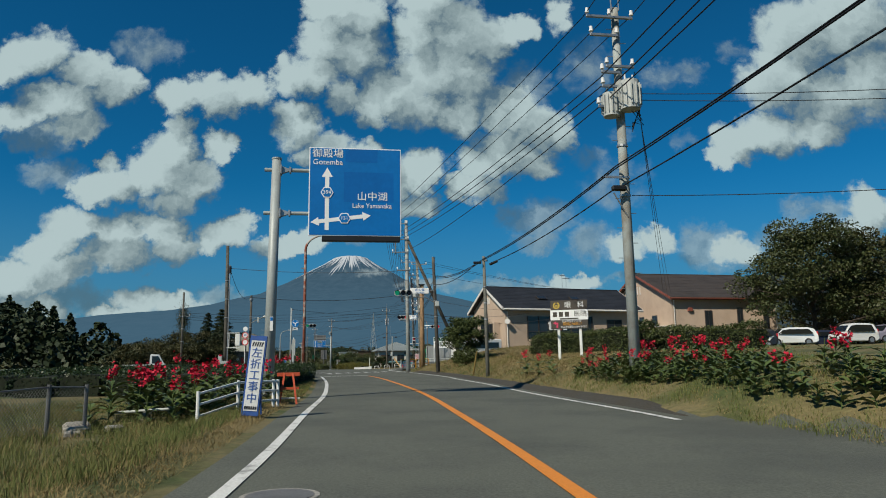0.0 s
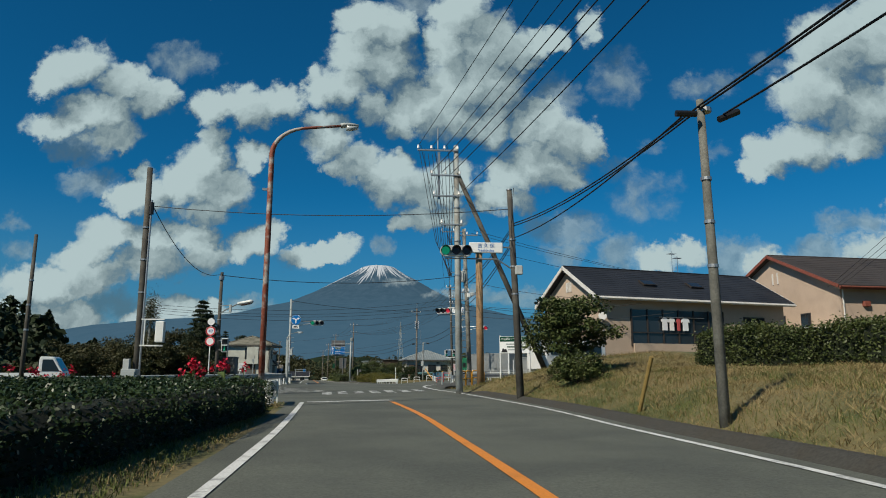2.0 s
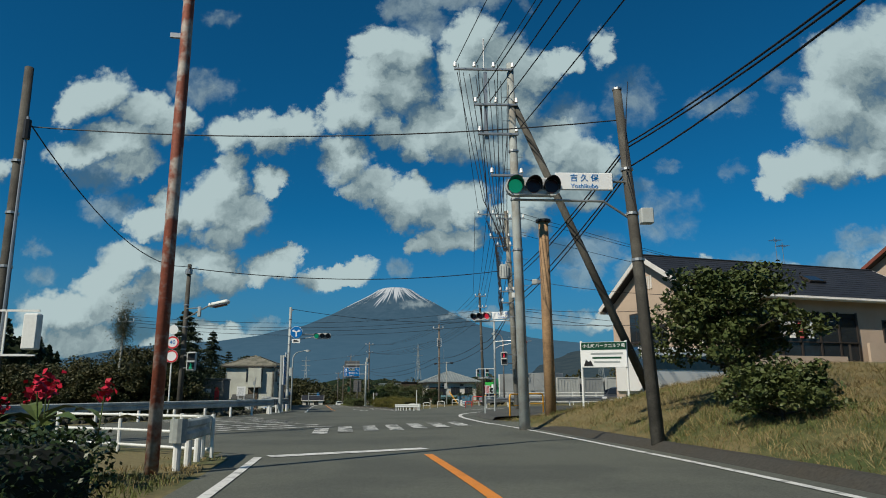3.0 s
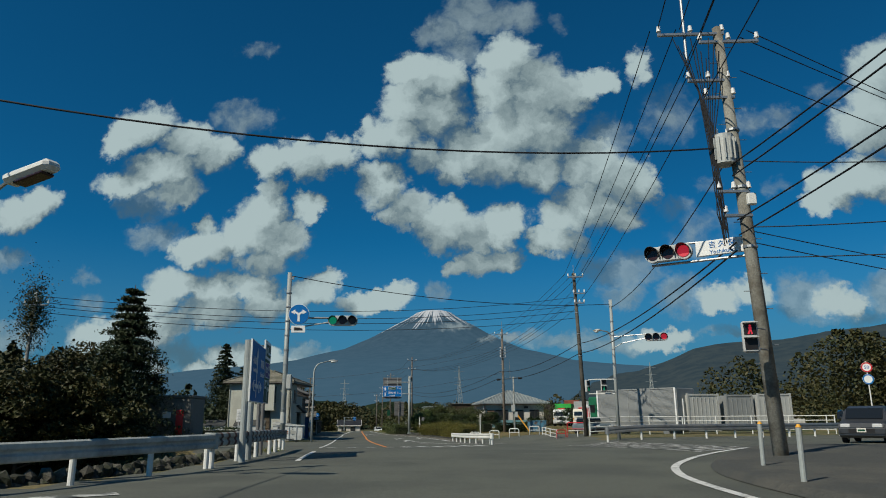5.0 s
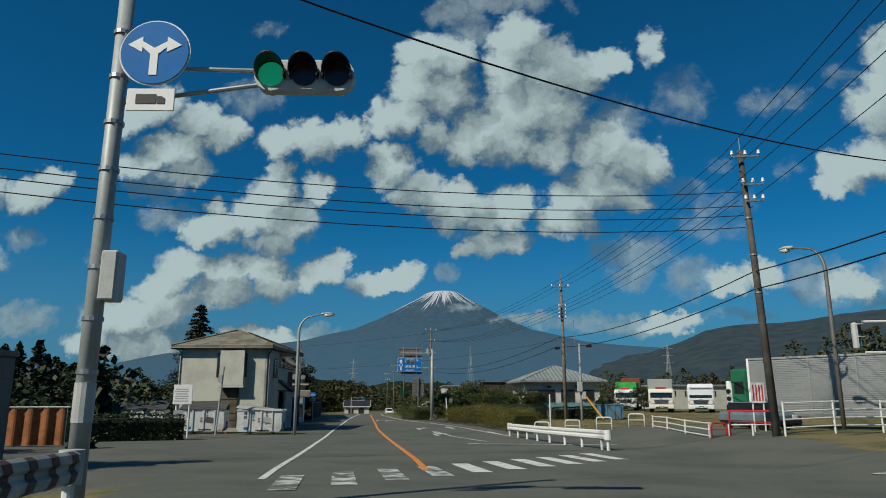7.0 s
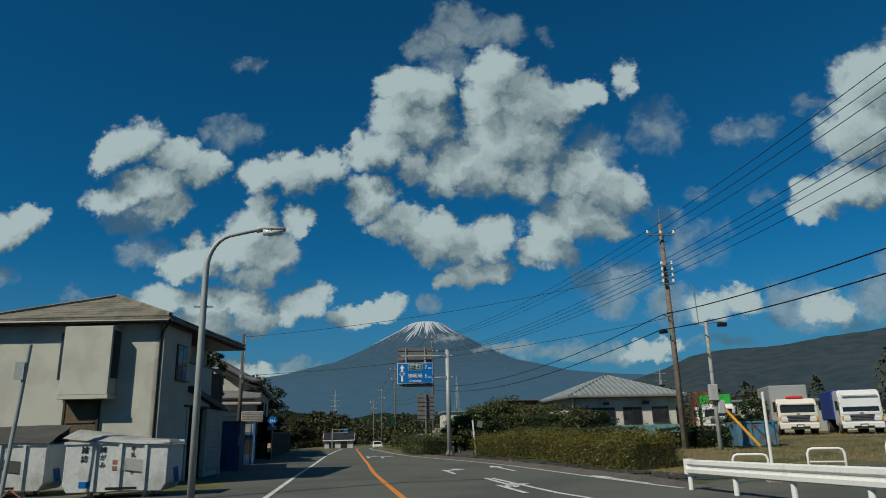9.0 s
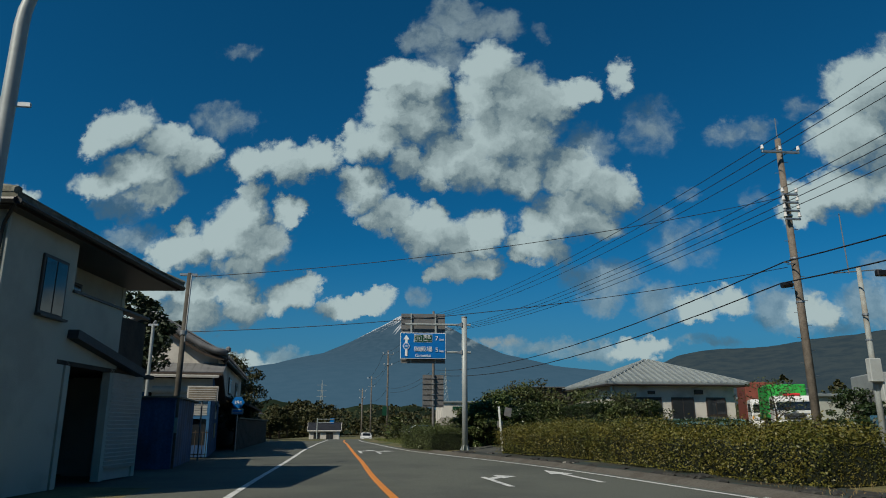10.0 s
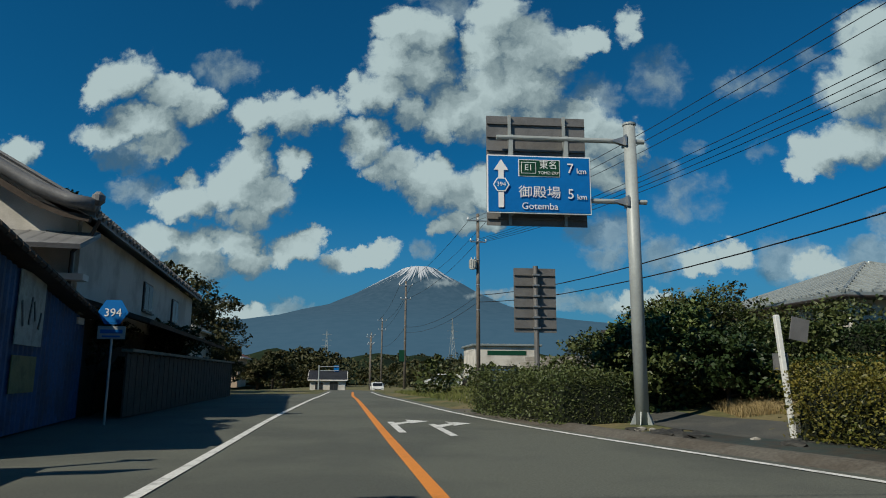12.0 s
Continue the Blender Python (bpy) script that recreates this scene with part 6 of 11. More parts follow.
# house with a dark roof behind the hedge
t = thing("house", 5.3, 71.3, 0, 21.4, "beige single-storey house with a dark slate roof", "house")
gable_roof(t, 15.6, 8.6, 6.25, 8.75, 0.5, SLATE, TRIMW)
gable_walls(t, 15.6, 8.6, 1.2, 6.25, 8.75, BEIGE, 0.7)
bay = part("bay", box(B(), -0.35, -1.7, 3.0, 0.75, 1.7, 1.9, bev=0.02), BEIGE, t)
window(t, -0.08, 1.2, 4.1, 1.1, 1.5, -90)
window(t, -0.74, -1.7, 3.6, 1.2, 1.1, -90)
for k in range(4):
    part("vent_slat", box(B(), -0.04, -0.3 + 0.2 * k, 6.9, 0.06, 0.08, 0.7), TRIMW, t)
part("veranda_opening", box(B(), 6.2, -3.68, 3.0, 7.6, 0.12, 2.45), GLASS, t, "dark glazed veranda front")
for k in range(7):
    part("veranda_post", box(B(), 2.45 + 1.26 * k, -3.76, 3.0, 0.09, 0.09, 2.5), ALU, t)
part("veranda_rail", box(B(), 6.2, -3.8, 3.9, 7.6, 0.05, 0.06), ALU, t)
part("veranda_wall", box(B(), 5.6, -4.0, 2.2, 6.4, 0.12, 1.0), BEIGE, t)
part("side_wall", box(B(), 11.5, -4.3, 1.6, 3.0, 0.15, 2.3), BEIGE, t)
window(t, 12.8, -3.7, 3.2, 1.8, 1.9)
for x in (4.9, 8.9):
    r = part("roof_light", box(B(), 0, 0, 0.05, 1.1, 0.8, 0.1, Matrix.Translation((x, -2.3, 7.4)) @ pose(0, 0, 0, 30)), ALU, t)
    part("pane", box(B(), 0, 0, 0.16, 0.95, 0.66, 0.01, Matrix.Translation((x, -2.3, 7.4)) @ pose(0, 0, 0, 30)), GLASS, r)
part("downpipe", tube(B(), [(0.2, -3.75, 5.9), (0.2, -3.75, 2.0)], 0.05, 8), TRIMW, t)
d = part("dish", tube(B(), [(0.05, -4.0, 4.9), (0.0, -4.15, 4.92)], 0.26, 16), TRIMW, t, "white satellite dish")
part("dish_arm", tube(B(), [(0.05, -3.7, 4.8), (0.05, -4.0, 4.9)], 0.02, 6), STEEL, d)
for k, (c, w) in enumerate((((0.7, 0.7, 0.72), 0.4), ((0.75, 0.73, 0.7), 0.35), ((0.45, 0.08, 0.08), 0.22), ((0.72, 0.74, 0.76), 0.45))):
    s = thing("shirt", 5.3 + 5.0 * 0.93 + 0.52 * k + 3.9 * 0.365, 71.3 + 5.0 * 0.365 + 0.2 * k - 3.9 * 0.93, 4.1, 21.4, "shirt hung out to dry on the veranda", "laundry", "laundry on the line")
    part("cloth", prism(B(), [(-w / 2, 0), (w / 2, 0), (w / 2 * 0.95, 0.6), (w * 0.75, 0.55), (w * 0.7, 0.75), (0.05, 0.88), (-0.05, 0.88), (-w * 0.7, 0.75), (-w * 0.75, 0.55), (-w / 2 * 0.95, 0.6)], -0.02, 0.02, FACE), mat("cloth_%d" % k, c, 0.9, vary=0.06, bump=0.1), s)
part("clothes_rail", tube(B(), [(4.5, -3.95, 4.98), (8.2, -3.95, 4.98)], 0.02, 6), STEEL, t)
for x, h in ((9.0, 1.6), (9.5, 1.3)):
    a = part("antenna", tube(B(), [(x, 0.1, 8.7), (x, 0.1, 8.8 + h)], 0.018, 6), STEEL, t)
    for k in range(5):
        part("antenna_rod", tube(B(), [(x - 0.35, 0.1 - 0.2 + 0.1 * k, 8.6 + h), (x + 0.35, 0.1 - 0.2 + 0.1 * k, 8.6 + h)], 0.01, 5), STEEL, a)

# second house, two storeys
t = thing("house", 23.3, 79.4, 0, 12, "pink-beige two-storey house with a brown roof", "house")
gable_roof(t, 12.6, 15.4, 7.5, 10.85, 0.5, BROWNROOF, TRIMR, 0.2)
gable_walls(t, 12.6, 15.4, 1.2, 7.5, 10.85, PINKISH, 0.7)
for x, w, h, z in ((4.2, 0.8, 2.6, 3.4), (8.0, 0.6, 1.9, 4.4), (11.2, 0.6, 1.7, 4.2)):
    window(t, x, -7.12, z, w, h)
window(t, 0.0, -3.4, 4.3, 1.0, 1.4, -90)
window(t, 0.0, -0.5, 4.3, 1.0, 1.4, -90)
part("annex", box(B(), -1.2, -4.5, 1.2, 2.4, 4.2, 3.2, bev=0.03), PINKISH, t)
part("annex_roof", box(B(), -1.2, -4.5, 4.4, 2.6, 4.5, 0.12, bev=0.03), TRIMW, t)
for k in range(2):
    part("vent_slat", box(B(), -0.04, -0.5 + 0.6 * k, 8.4, 0.06, 0.12, 0.9), TRIMW, t)
part("downpipe", tube(B(), [(0.15, -7.2, 7.2), (0.15, -7.2, 1.5)], 0.05, 8), TRIMW, t)
part("downpipe", tube(B(), [(12.4, -7.2, 7.2), (12.4, -7.2, 1.5)], 0.05, 8), TRIMW, t)
part("hood", box(B(), 2.0, -7.2, 6.0, 0.5, 0.3, 0.4, bev=0.03), TRIMR, t)


def hip_roof(t, x0, x1, y0, y1, eave, apex, material, ridge=0.0, thick=0.14, trim=None, ribs=0, rib_m=None):
    """A hipped roof; ridge: length of the ridge along x."""
    cx, cy = (x0 + x1) / 2, (y0 + y1) / 2
    c = [(x0, y0, eave), (x1, y0, eave), (x1, y1, eave), (x0, y1, eave)]
    if (x1 - x0) >= (y1 - y0):
        r = [(cx - ridge / 2, cy, apex), (cx + ridge / 2, cy, apex)]
        faces = [(c[0], c[1], r[1], r[0]), (c[1], c[2], r[1]), (c[2], c[3], r[0], r[1]), (c[3], c[0], r[0])]
    else:
        r = [(cx, cy - ridge / 2, apex), (cx, cy + ridge / 2, apex)]
        faces = [(c[0], c[1], r[0]), (c[1], c[2], r[1], r[0]), (c[2], c[3], r[1]), (c[3], c[0], r[0], r[1])]
    out = []
    for f in faces:
        bm = B()
        lo = [bm.verts.new((x, y, z - thick)) for x, y, z in f]
        hi = [bm.verts.new(p) for p in f]
        bm.faces.new(hi)
        bm.faces.new(lo[::-1])
        for k in range(len(f)):
            q = (k + 1) % len(f)
            bm.faces.new((lo[k], lo[q], hi[q], hi[k]))
        s = part("roof_slope", bm, material, t)
        a, b = Vector(f[0]), Vector(f[1])
        top = [Vector(p) for p in f[2:]]
        n = ribs or 9
        for k in range(n):
            u = (k + 0.5) / n
            if ribs:
                # standing ribs run up the slope until they meet the hip
                p = a.lerp(b, u)
                mid = sum(top, Vector()) / len(top)
                e = (b - a).normalized()
                up = mid - a.lerp(b, 0.5)
                up -= e * up.dot(e)
                reach = 1.0
                for q, hip in ((a, top[-1]), (b, top[0])):
                    along_q = abs((p - q).dot(e))
                    hip_q = abs((hip - q).dot(e))
                    if hip_q > 1e-6:
                        reach = min(reach, along_q / hip_q)
                bm = B()
                tube(bm, [p + Vector((0, 0, 0.05)), p + up * reach + Vector((0, 0, 0.05))], 0.06, 4)
                part("rib", bm, rib_m or material, s)
            else:
                u = k / n
                pa, pb = a.lerp(top[-1], u), b.lerp(top[0], u)
                if (pb - pa).length > 0.1:
                    part("slate_course", tube(B(), [pa + Vector((0, 0, 0.0)), pb + Vector((0, 0, 0.0))], 0.018, 4), material, s)
        for q, hip in ((a, top[-1]),):
            part("hip_cap", tube(B(), [q + Vector((0, 0, 0.02)), hip + Vector((0, 0, 0.02))], 0.08, 6), material, s)
        part("gutter", tube(B(), [a - Vector((0, 0, 0.16)), b - Vector((0, 0, 0.16))], 0.055, 8), trim or ALU, s)
    return out


# pale house by the recycling yard; x along the road front that looks at the junction
t = thing("house", -36.54, 121.4, -0.5, 5.5, "pale stucco two-storey house with a hipped roof", "house")
hip_roof(t, -0.35, 6.6, -0.4, 8.5, 5.65, 7.0, OLDROOF, 2.4)
part("soffit", box(B(), 3.12, 4.05, 5.42, 6.7, 8.7, 0.08), ALU, t)
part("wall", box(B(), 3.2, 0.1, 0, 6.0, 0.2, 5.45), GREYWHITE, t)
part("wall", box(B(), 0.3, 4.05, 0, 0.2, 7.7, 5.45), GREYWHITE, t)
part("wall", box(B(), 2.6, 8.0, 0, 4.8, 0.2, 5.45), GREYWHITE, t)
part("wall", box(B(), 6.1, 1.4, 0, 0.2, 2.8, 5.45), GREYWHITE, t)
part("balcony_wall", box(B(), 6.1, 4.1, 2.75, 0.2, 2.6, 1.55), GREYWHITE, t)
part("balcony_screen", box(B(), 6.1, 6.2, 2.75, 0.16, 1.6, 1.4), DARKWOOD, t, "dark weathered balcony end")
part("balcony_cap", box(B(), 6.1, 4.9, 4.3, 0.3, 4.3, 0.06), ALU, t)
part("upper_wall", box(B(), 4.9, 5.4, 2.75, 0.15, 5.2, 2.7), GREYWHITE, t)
window(t, 5.0, 4.6, 3.6, 1.5, 1.3, 90)
part("bay", box(B(), 3.95, -0.3, 3.0, 1.65, 0.6, 2.3, bev=0.02), GREYWHITE, t)
bm = B()
prism(bm, [(3.1, 0.0), (4.8, 0.0), (4.8, -0.62), (3.1, -0.62)], 2.87, 3.0)
part("bay_base", bm, GREYWHITE, t)
w = part("bay_window", box(B(), 4.79, -0.3, 3.55, 0.06, 0.42, 1.6), ALU, t)
part("pane", box(B(), 4.81, -0.3, 3.6, 0.04, 0.34, 1.5), GLASS, w)
w = part("slit_window", box(B(), 2.9, -0.03, 3.55, 0.32, 0.1, 1.6), ALU, t, "narrow window with its sash ajar")
part("pane", box(B(), 2.9, -0.07, 3.6, 0.24, 0.04, 1.5), GLASS, w)
dr = part("door", box(B(), 3.7, -0.02, 0.25, 1.1, 0.12, 2.55, bev=0.01), BROWNDOOR, t, "boarded brown door")
part("door_frame", box(B(), 3.7, -0.05, 2.8, 1.3, 0.12, 0.08), DARKWOOD, dr)
for x in (3.12, 4.28):
    part("door_frame", box(B(), x, -0.05, 0.25, 0.07, 0.12, 2.55), DARKWOOD, dr)
for z in (0.75, 1.2, 1.75, 2.1):
    part("batten", box(B(), 3.7, -0.1, z, 1.0, 0.03, 0.05), BROWNDOOR, dr)
part("gutter", tube(B(), [(-0.3, -0.45, 5.5), (6.6, -0.45, 5.46)], 0.06, 8), BLACK, t)
part("gutter", tube(B(), [(6.64, -0.4, 5.46), (6.64, 8.4, 5.5)], 0.06, 8), BLACK, t)
part("downpipe", tube(B(), [(6.6, -0.42, 5.42), (6.25, -0.12, 5.1), (6.2, -0.07, 4.9), (6.2, -0.07, 1.4)], 0.035, 8), BLACK, t, "black rainwater pipe")
window(t, 6.2, 1.9, 3.6, 0.9, 1.2, 90)
part("canopy", box(B(), 0, 0, 0, 0.35, 3.9, 0.2, Matrix.Translation((6.28, 4.7, 2.95)) @ pose(0, 0, 0, -9)), SLATE, t, "sloping dark canopy strip")
for y in (3.0, 5.2):
    part("garage_post", box(B(), 6.1, y, 0, 0.2, 0.2, 2.75), GREYWHITE, t)
part("garage_back", box(B(), 3.6, 5.2, 0, 0.1, 5.2, 2.7), DARKWOOD, t)
part("garage_roof", box(B(), 4.9, 5.2, 2.66, 2.6, 5.4, 0.1), DARKWOOD, t)
for k in range(24):
    part("louvre", box(B(), 0, 0, 0, 0.04, 1.85, 0.1, Matrix.Translation((6.16, 6.2, 0.28 + 0.1 * k)) @ pose(0, 0, 0, 0, 24)), SHUTTER, t)
part("louvre_back", box(B(), 6.06, 6.2, 0, 0.08, 1.85, 2.75), SHUTTER, t)
part("end_wall", box(B(), 5.2, 7.2, 0, 1.9, 0.2, 2.75), GREYWHITE, t)
for x, y in ((0.22, -0.06), (6.28, 0.0)):
    part("downpipe", tube(B(), [(x, y, 5.3), (x, y, 0.3)], 0.04, 8), GREYWHITE, t)
part("meter_box", box(B(), 5.9, -0.08, 1.0, 0.22, 0.16, 0.35, bev=0.02), TRANSF, t)
part("plinth", box(B(), 3.2, -0.05, 0, 6.1, 0.15, 0.25), CONCRETE, t)
# blue tin shed and, behind it, the blue workshop with its shop front
def tin_sheet(L, h0, h1, pitch=0.15, deep=0.035):
    """A corrugated sheet in the y-z plane, height h0 at y = 0 and h1 at y = L, one folded skin with thickness."""
    bm = B()
    n = int(L / pitch) * 2
    rows_ = []
    for k in range(n + 1):
        y = L * k / n
        x = deep if k % 4 in (1, 2) else 0.0
        h = h0 + (h1 - h0) * k / n
        rows_.append([bm.verts.new(p) for p in ((x, y, 0), (x, y, h), (x - 0.03, y, h), (x - 0.03, y, 0))])
    for a, b in zip(rows_, rows_[1:]):
        for k in range(4):
            bm.faces.new((a[k], b[k], b[(k + 1) % 4], a[(k + 1) % 4]))
    bm.faces.new(rows_[0])
    bm.faces.new(rows_[-1][::-1])
    bmesh.ops.recalc_face_normals(bm, faces=bm.faces)
    return bm


t = thing("tin_shed", -31.85, 132.9, -0.55, 18, "low blue sheet-metal shed in the gap between the houses", "shed")
for rz, x, y, L in ((0, 0, 0, 5.6), (90, 0, 0, 4.0)):
    o = part("tin_wall", tin_sheet(L, 2.3, 2.3, 0.3, 0.02), BLUETIN, t)
    o.matrix_basis = pose(x, y, 0, 0, 0, rz)
part("roof", box(B(), -2.0, 2.8, 2.3, 4.3, 5.9, 0.05), OLDROOF, t)
part("edge_rail", box(B(), -2.0, -0.06, 2.22, 4.1, 0.06, 0.1), BLUETIN, t)
part("tank", box(B(), -3.0, -0.7, 0, 1.1, 0.9, 2.05, bev=0.06), mat("grey_blue_tank", (0.112, 0.146, 0.172), 0.6, vary=0.1, bump=0.05), t)

t = thing("workshop", -33.75, 140.3, -0.5, 20.5, "blue corrugated tin workshop with a shuttered shop front", "workshop")
L0, D0 = 5.2, 9.2
part("tin_wall", tin_sheet(D0, 3.42, 2.5), BLUETIN, t)
o = part("tin_wall", tin_sheet(D0, 3.42, 2.5), BLUETIN, t)
o.matrix_basis = pose(-L0, 0, 0)
part("front_beam", box(B(), -L0 / 2, 0.05, 2.75, L0, 0.12, 0.6), PLASTER, t)
part("awning", box(B(), 0, 0, 0, L0 + 0.5, 0.7, 0.09, Matrix.Translation((-L0 / 2, -0.25, 3.42)) @ pose(0, 0, 0, 8)), SHUTTER, t, "pale sheet awning over the shop front")
ang = math.degrees(math.atan2(-0.92, D0))
rf = part("roof", box(B(), 0, 0, 0, L0 + 0.7, D0 + 0.5, 0.1, Matrix.Translation((-L0 / 2, D0 / 2, 3.02)) @ pose(0, 0, 0, ang)), DARKWOOD, t)
for k in range(24):
    part("edge_tile", tube(B(), [(0.36, 0.1 + 0.38 * k, 3.53 - 0.1 * 0.38 * k), (0.36, 0.42 + 0.38 * k, 3.5 - 0.1 * 0.38 * k)], 0.07, 6), DARKWOOD, rf)
sh = part("shutter", box(B(), -1.3, 0.08, 1.75, 2.4, 0.05, 1.0), SHUTTER, t, "half-lowered pale roller shutter")
for k in range(9):
    part("shutter_slat", box(B(), -1.3, 0.04, 1.78 + 0.105 * k, 2.4, 0.03, 0.07), SHUTTER, sh)
part("shutter_box", tube(B(), [(-2.5, 0.0, 2.85), (-0.05, 0.0, 2.85)], 0.16, 12), SHUTTER, t)
part("window_frame", box(B(), -1.3, 0.02, 1.62, 2.5, 0.1, 0.12), mat("light_blue_sheet", (0.0344, 0.138, 0.284), 0.6, vary=0.1, bump=0.05), t)
part("corner_post", box(B(), -0.08, -0.02, 0, 0.12, 0.12, 2.75), bpy.data.materials["light_blue_sheet"], t)
part("shop_window", box(B(), -1.3, 0.12, 0.5, 2.3, 0.04, 1.15), GLASS, t)
part("front_panel", box(B(), -1.3, 0.1, 0, 2.4, 0.06, 0.5), BLUETIN, t)
part("front_panel", box(B(), -3.9, 0.05, 0, 2.6, 0.06, 2.75), BLUETIN, t)
ps = part("poster", box(B(), 0.06, 4.5, 1.65, 0.02, 1.7, 1.4), mat("faded_poster", (0.361, 0.37, 0.327), 0.8, vary=0.18, scale=3, bump=0.05), t, "faded white painted board")
for k, (y, z, h, r_) in enumerate(((4.0, 2.0, 0.5, 20), (4.35, 2.05, 0.55, -12), (4.75, 2.15, 0.4, 25), (5.0, 2.0, 0.35, -20))):
    part("bar", box(B(), 0, 0, 0, 0.012, 0.07, h, Matrix.Translation((0.08, y, z)) @ pose(0, 0, 0, r_)), BLACK, ps)
part("poster", box(B(), 0.06, 4.4, 0.75, 0.02, 1.5, 0.7), mat("faded_poster_yellow", (0.189, 0.172, 0.0774), 0.8, vary=0.2, scale=3, bump=0.05), t)
t = thing("framed_board", -33.05, 137.75, -0.55, 20, "rusty framed board on a thin post before the workshop", "sign board")
part("post", tube(B(), [(0, 0.03, -0.2), (0, 0.03, 2.4)], 0.03, 8), SIGNBACK, t)
part("border", box(B(), 0, 0, 2.35, 1.2, 0.05, 0.6, bev=0.01), SHUTTER, t)
fb = part("board", box(B(), 0, -0.03, 2.4, 1.08, 0.02, 0.5), mat("faded_board", (0.206, 0.172, 0.129), 0.8, vary=0.15, bump=0.1), t)
for k in range(5):
    part("slat", box(B(), 0, -0.045, 2.44 + 0.09 * k, 1.06, 0.012, 0.03), SHUTTER, fb)
t = thing("pipe_pole", -34.9, 136.7, -0.55, 0, "thin pale steel pole behind the blue shed", "pole")
part("pole", tube(B(), [(0, 0, -0.2), (0, 0, 5.35)], 0.07, 10), STEEL_P, t)
part("cap", box(B(), 0, 0, 5.3, 0.4, 0.1, 0.08), STEEL, t)
part("cap", tube(B(), [(0, 0, 5.38), (0.1, 0, 5.5)], 0.05, 8), STEEL, t)
t = thing("railing_gate", -33.6, 139.6, -0.5, 20, "rusty barred gate at the workshop front", "gate")
for k in range(14):
    part("bar", tube(B(), [(-1.9 + 0.15 * k, 0, 0), (-1.9 + 0.15 * k, 0, 1.15)], 0.018, 6), DARKWOOD, t)
for z in (0.15, 1.05):
    part("rail", tube(B(), [(-1.95, 0, z), (0.1, 0, z)], 0.02, 6), DARKWOOD, t)

# leaning pole beside the workshop
t = thing("utility_pole", -31.95, 133.1, -0.55, 14, "thin dark pole with a small pale plate", "utility pole", "utility poles")
part("pole", tube(B(), [(0, 0, -0.3), (0.08, 0, 6.65)], 0.115, 10, 0.08), POLE_D, t, smooth=True)
part("rail", tube(B(), [(0.12, -0.05, 4.2), (0.16, -0.05, 6.55)], 0.03, 6), STEEL, t)
part("cap", box(B(), 0.05, 0.0, 6.55, 0.6, 0.1, 0.08), STEEL, t)
part("band", tube(B(), [(0.05, 0, 4.45), (0.05, 0, 4.6)], 0.12, 10), STEEL, t)
part("plate", box(B(), -0.05, -0.13, 1.15, 0.42, 0.02, 0.5), mat("faded_plate", (0.344, 0.361, 0.31), 0.6, vary=0.1, bump=0.0), t)
part("plate_post", tube(B(), [(-0.06, -0.14, -0.2), (-0.05, -0.14, 1.2)], 0.025, 6), STEEL, t)


# ---- old tiled house ----
t = thing("house", -40.7, 147.5, -0.5, 17, "old white plaster house with a grey tiled roof", "house")
LH, HW = 20.0, 4.3
for s in (-1, 1):
    bm = B()
    vs = [bm.verts.new(p) for p in ((0, -0.8, 7.6), (0, LH, 7.6), (s * HW, LH, 5.2), (s * HW, -0.8, 5.2), (0, -0.8, 7.4), (0, LH, 7.4), (s * HW, LH, 5.0), (s * HW, -0.8, 5.0))]
    for f in ((0, 1, 2, 3), (7, 6, 5, 4), (0, 3, 7, 4), (1, 5, 6, 2), (3, 2, 6, 7), (0, 4, 5, 1)):
        bm.faces.new([vs[k] for k in f])
    bmesh.ops.recalc_face_normals(bm, faces=bm.faces)
    slope = part("roof", bm, TILE, t)
    if s == 1:
        n = 60
        for k in range(n):
            y = -0.7 + (LH + 0.6) * k / n
            part("cover_tile", tube(B(), [(0.15 * s, y, 7.62), (s * HW, y, 5.26)], 0.055, 5), TILE, slope)
        for k in range(40):
            y = -0.6 + (LH + 0.4) * k / 40
            part("eave_tile", tube(B(), [(s * (HW + 0.02), y, 5.16), (s * (HW + 0.07), y, 5.13)], 0.09, 8), TILE, slope)
part("ridge", box(B(), 0, LH / 2 - 0.4, 7.55, 0.3, LH, 0.35, bev=0.08), TILE, t)
part("ridge_end", box(B(), 0, -0.85, 7.6, 0.5, 0.2, 0.55, bev=0.12), TILE, t)
for s in (-1, 1):
    # the verge sweeps down in a hollow curve and kicks out over the porch
    curve = [(0, -0.85, 7.62), (s * 0.9, -0.87, 7.0), (s * 1.9, -0.9, 6.3), (s * 2.9, -0.95, 5.72), (s * 3.7, -1.0, 5.42), (s * 4.35, -1.05, 5.3)]
    part("verge_tile", tube(B(), curve, 0.17, 8), TILE, t, smooth=True)
    part("verge_tile", tube(B(), [(x, y + 0.32, z - 0.04) for x, y, z in curve], 0.13, 8), TILE, t, smooth=True)
    part("barge", tube(B(), [(x * 0.97, y + 0.18, z - 0.34) for x, y, z in curve], 0.11, 4), DARKWOOD, t)
    part("corner_ornament", box(B(), s * 4.4, -1.0, 5.3, 0.3, 0.3, 0.35, bev=0.1), TILE, t)
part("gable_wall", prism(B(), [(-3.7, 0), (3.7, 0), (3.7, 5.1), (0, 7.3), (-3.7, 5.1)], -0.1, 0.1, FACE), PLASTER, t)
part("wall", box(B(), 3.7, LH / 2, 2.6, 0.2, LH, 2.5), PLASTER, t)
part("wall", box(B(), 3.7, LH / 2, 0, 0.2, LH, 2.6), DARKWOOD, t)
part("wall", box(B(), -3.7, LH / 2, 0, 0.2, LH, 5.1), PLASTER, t)
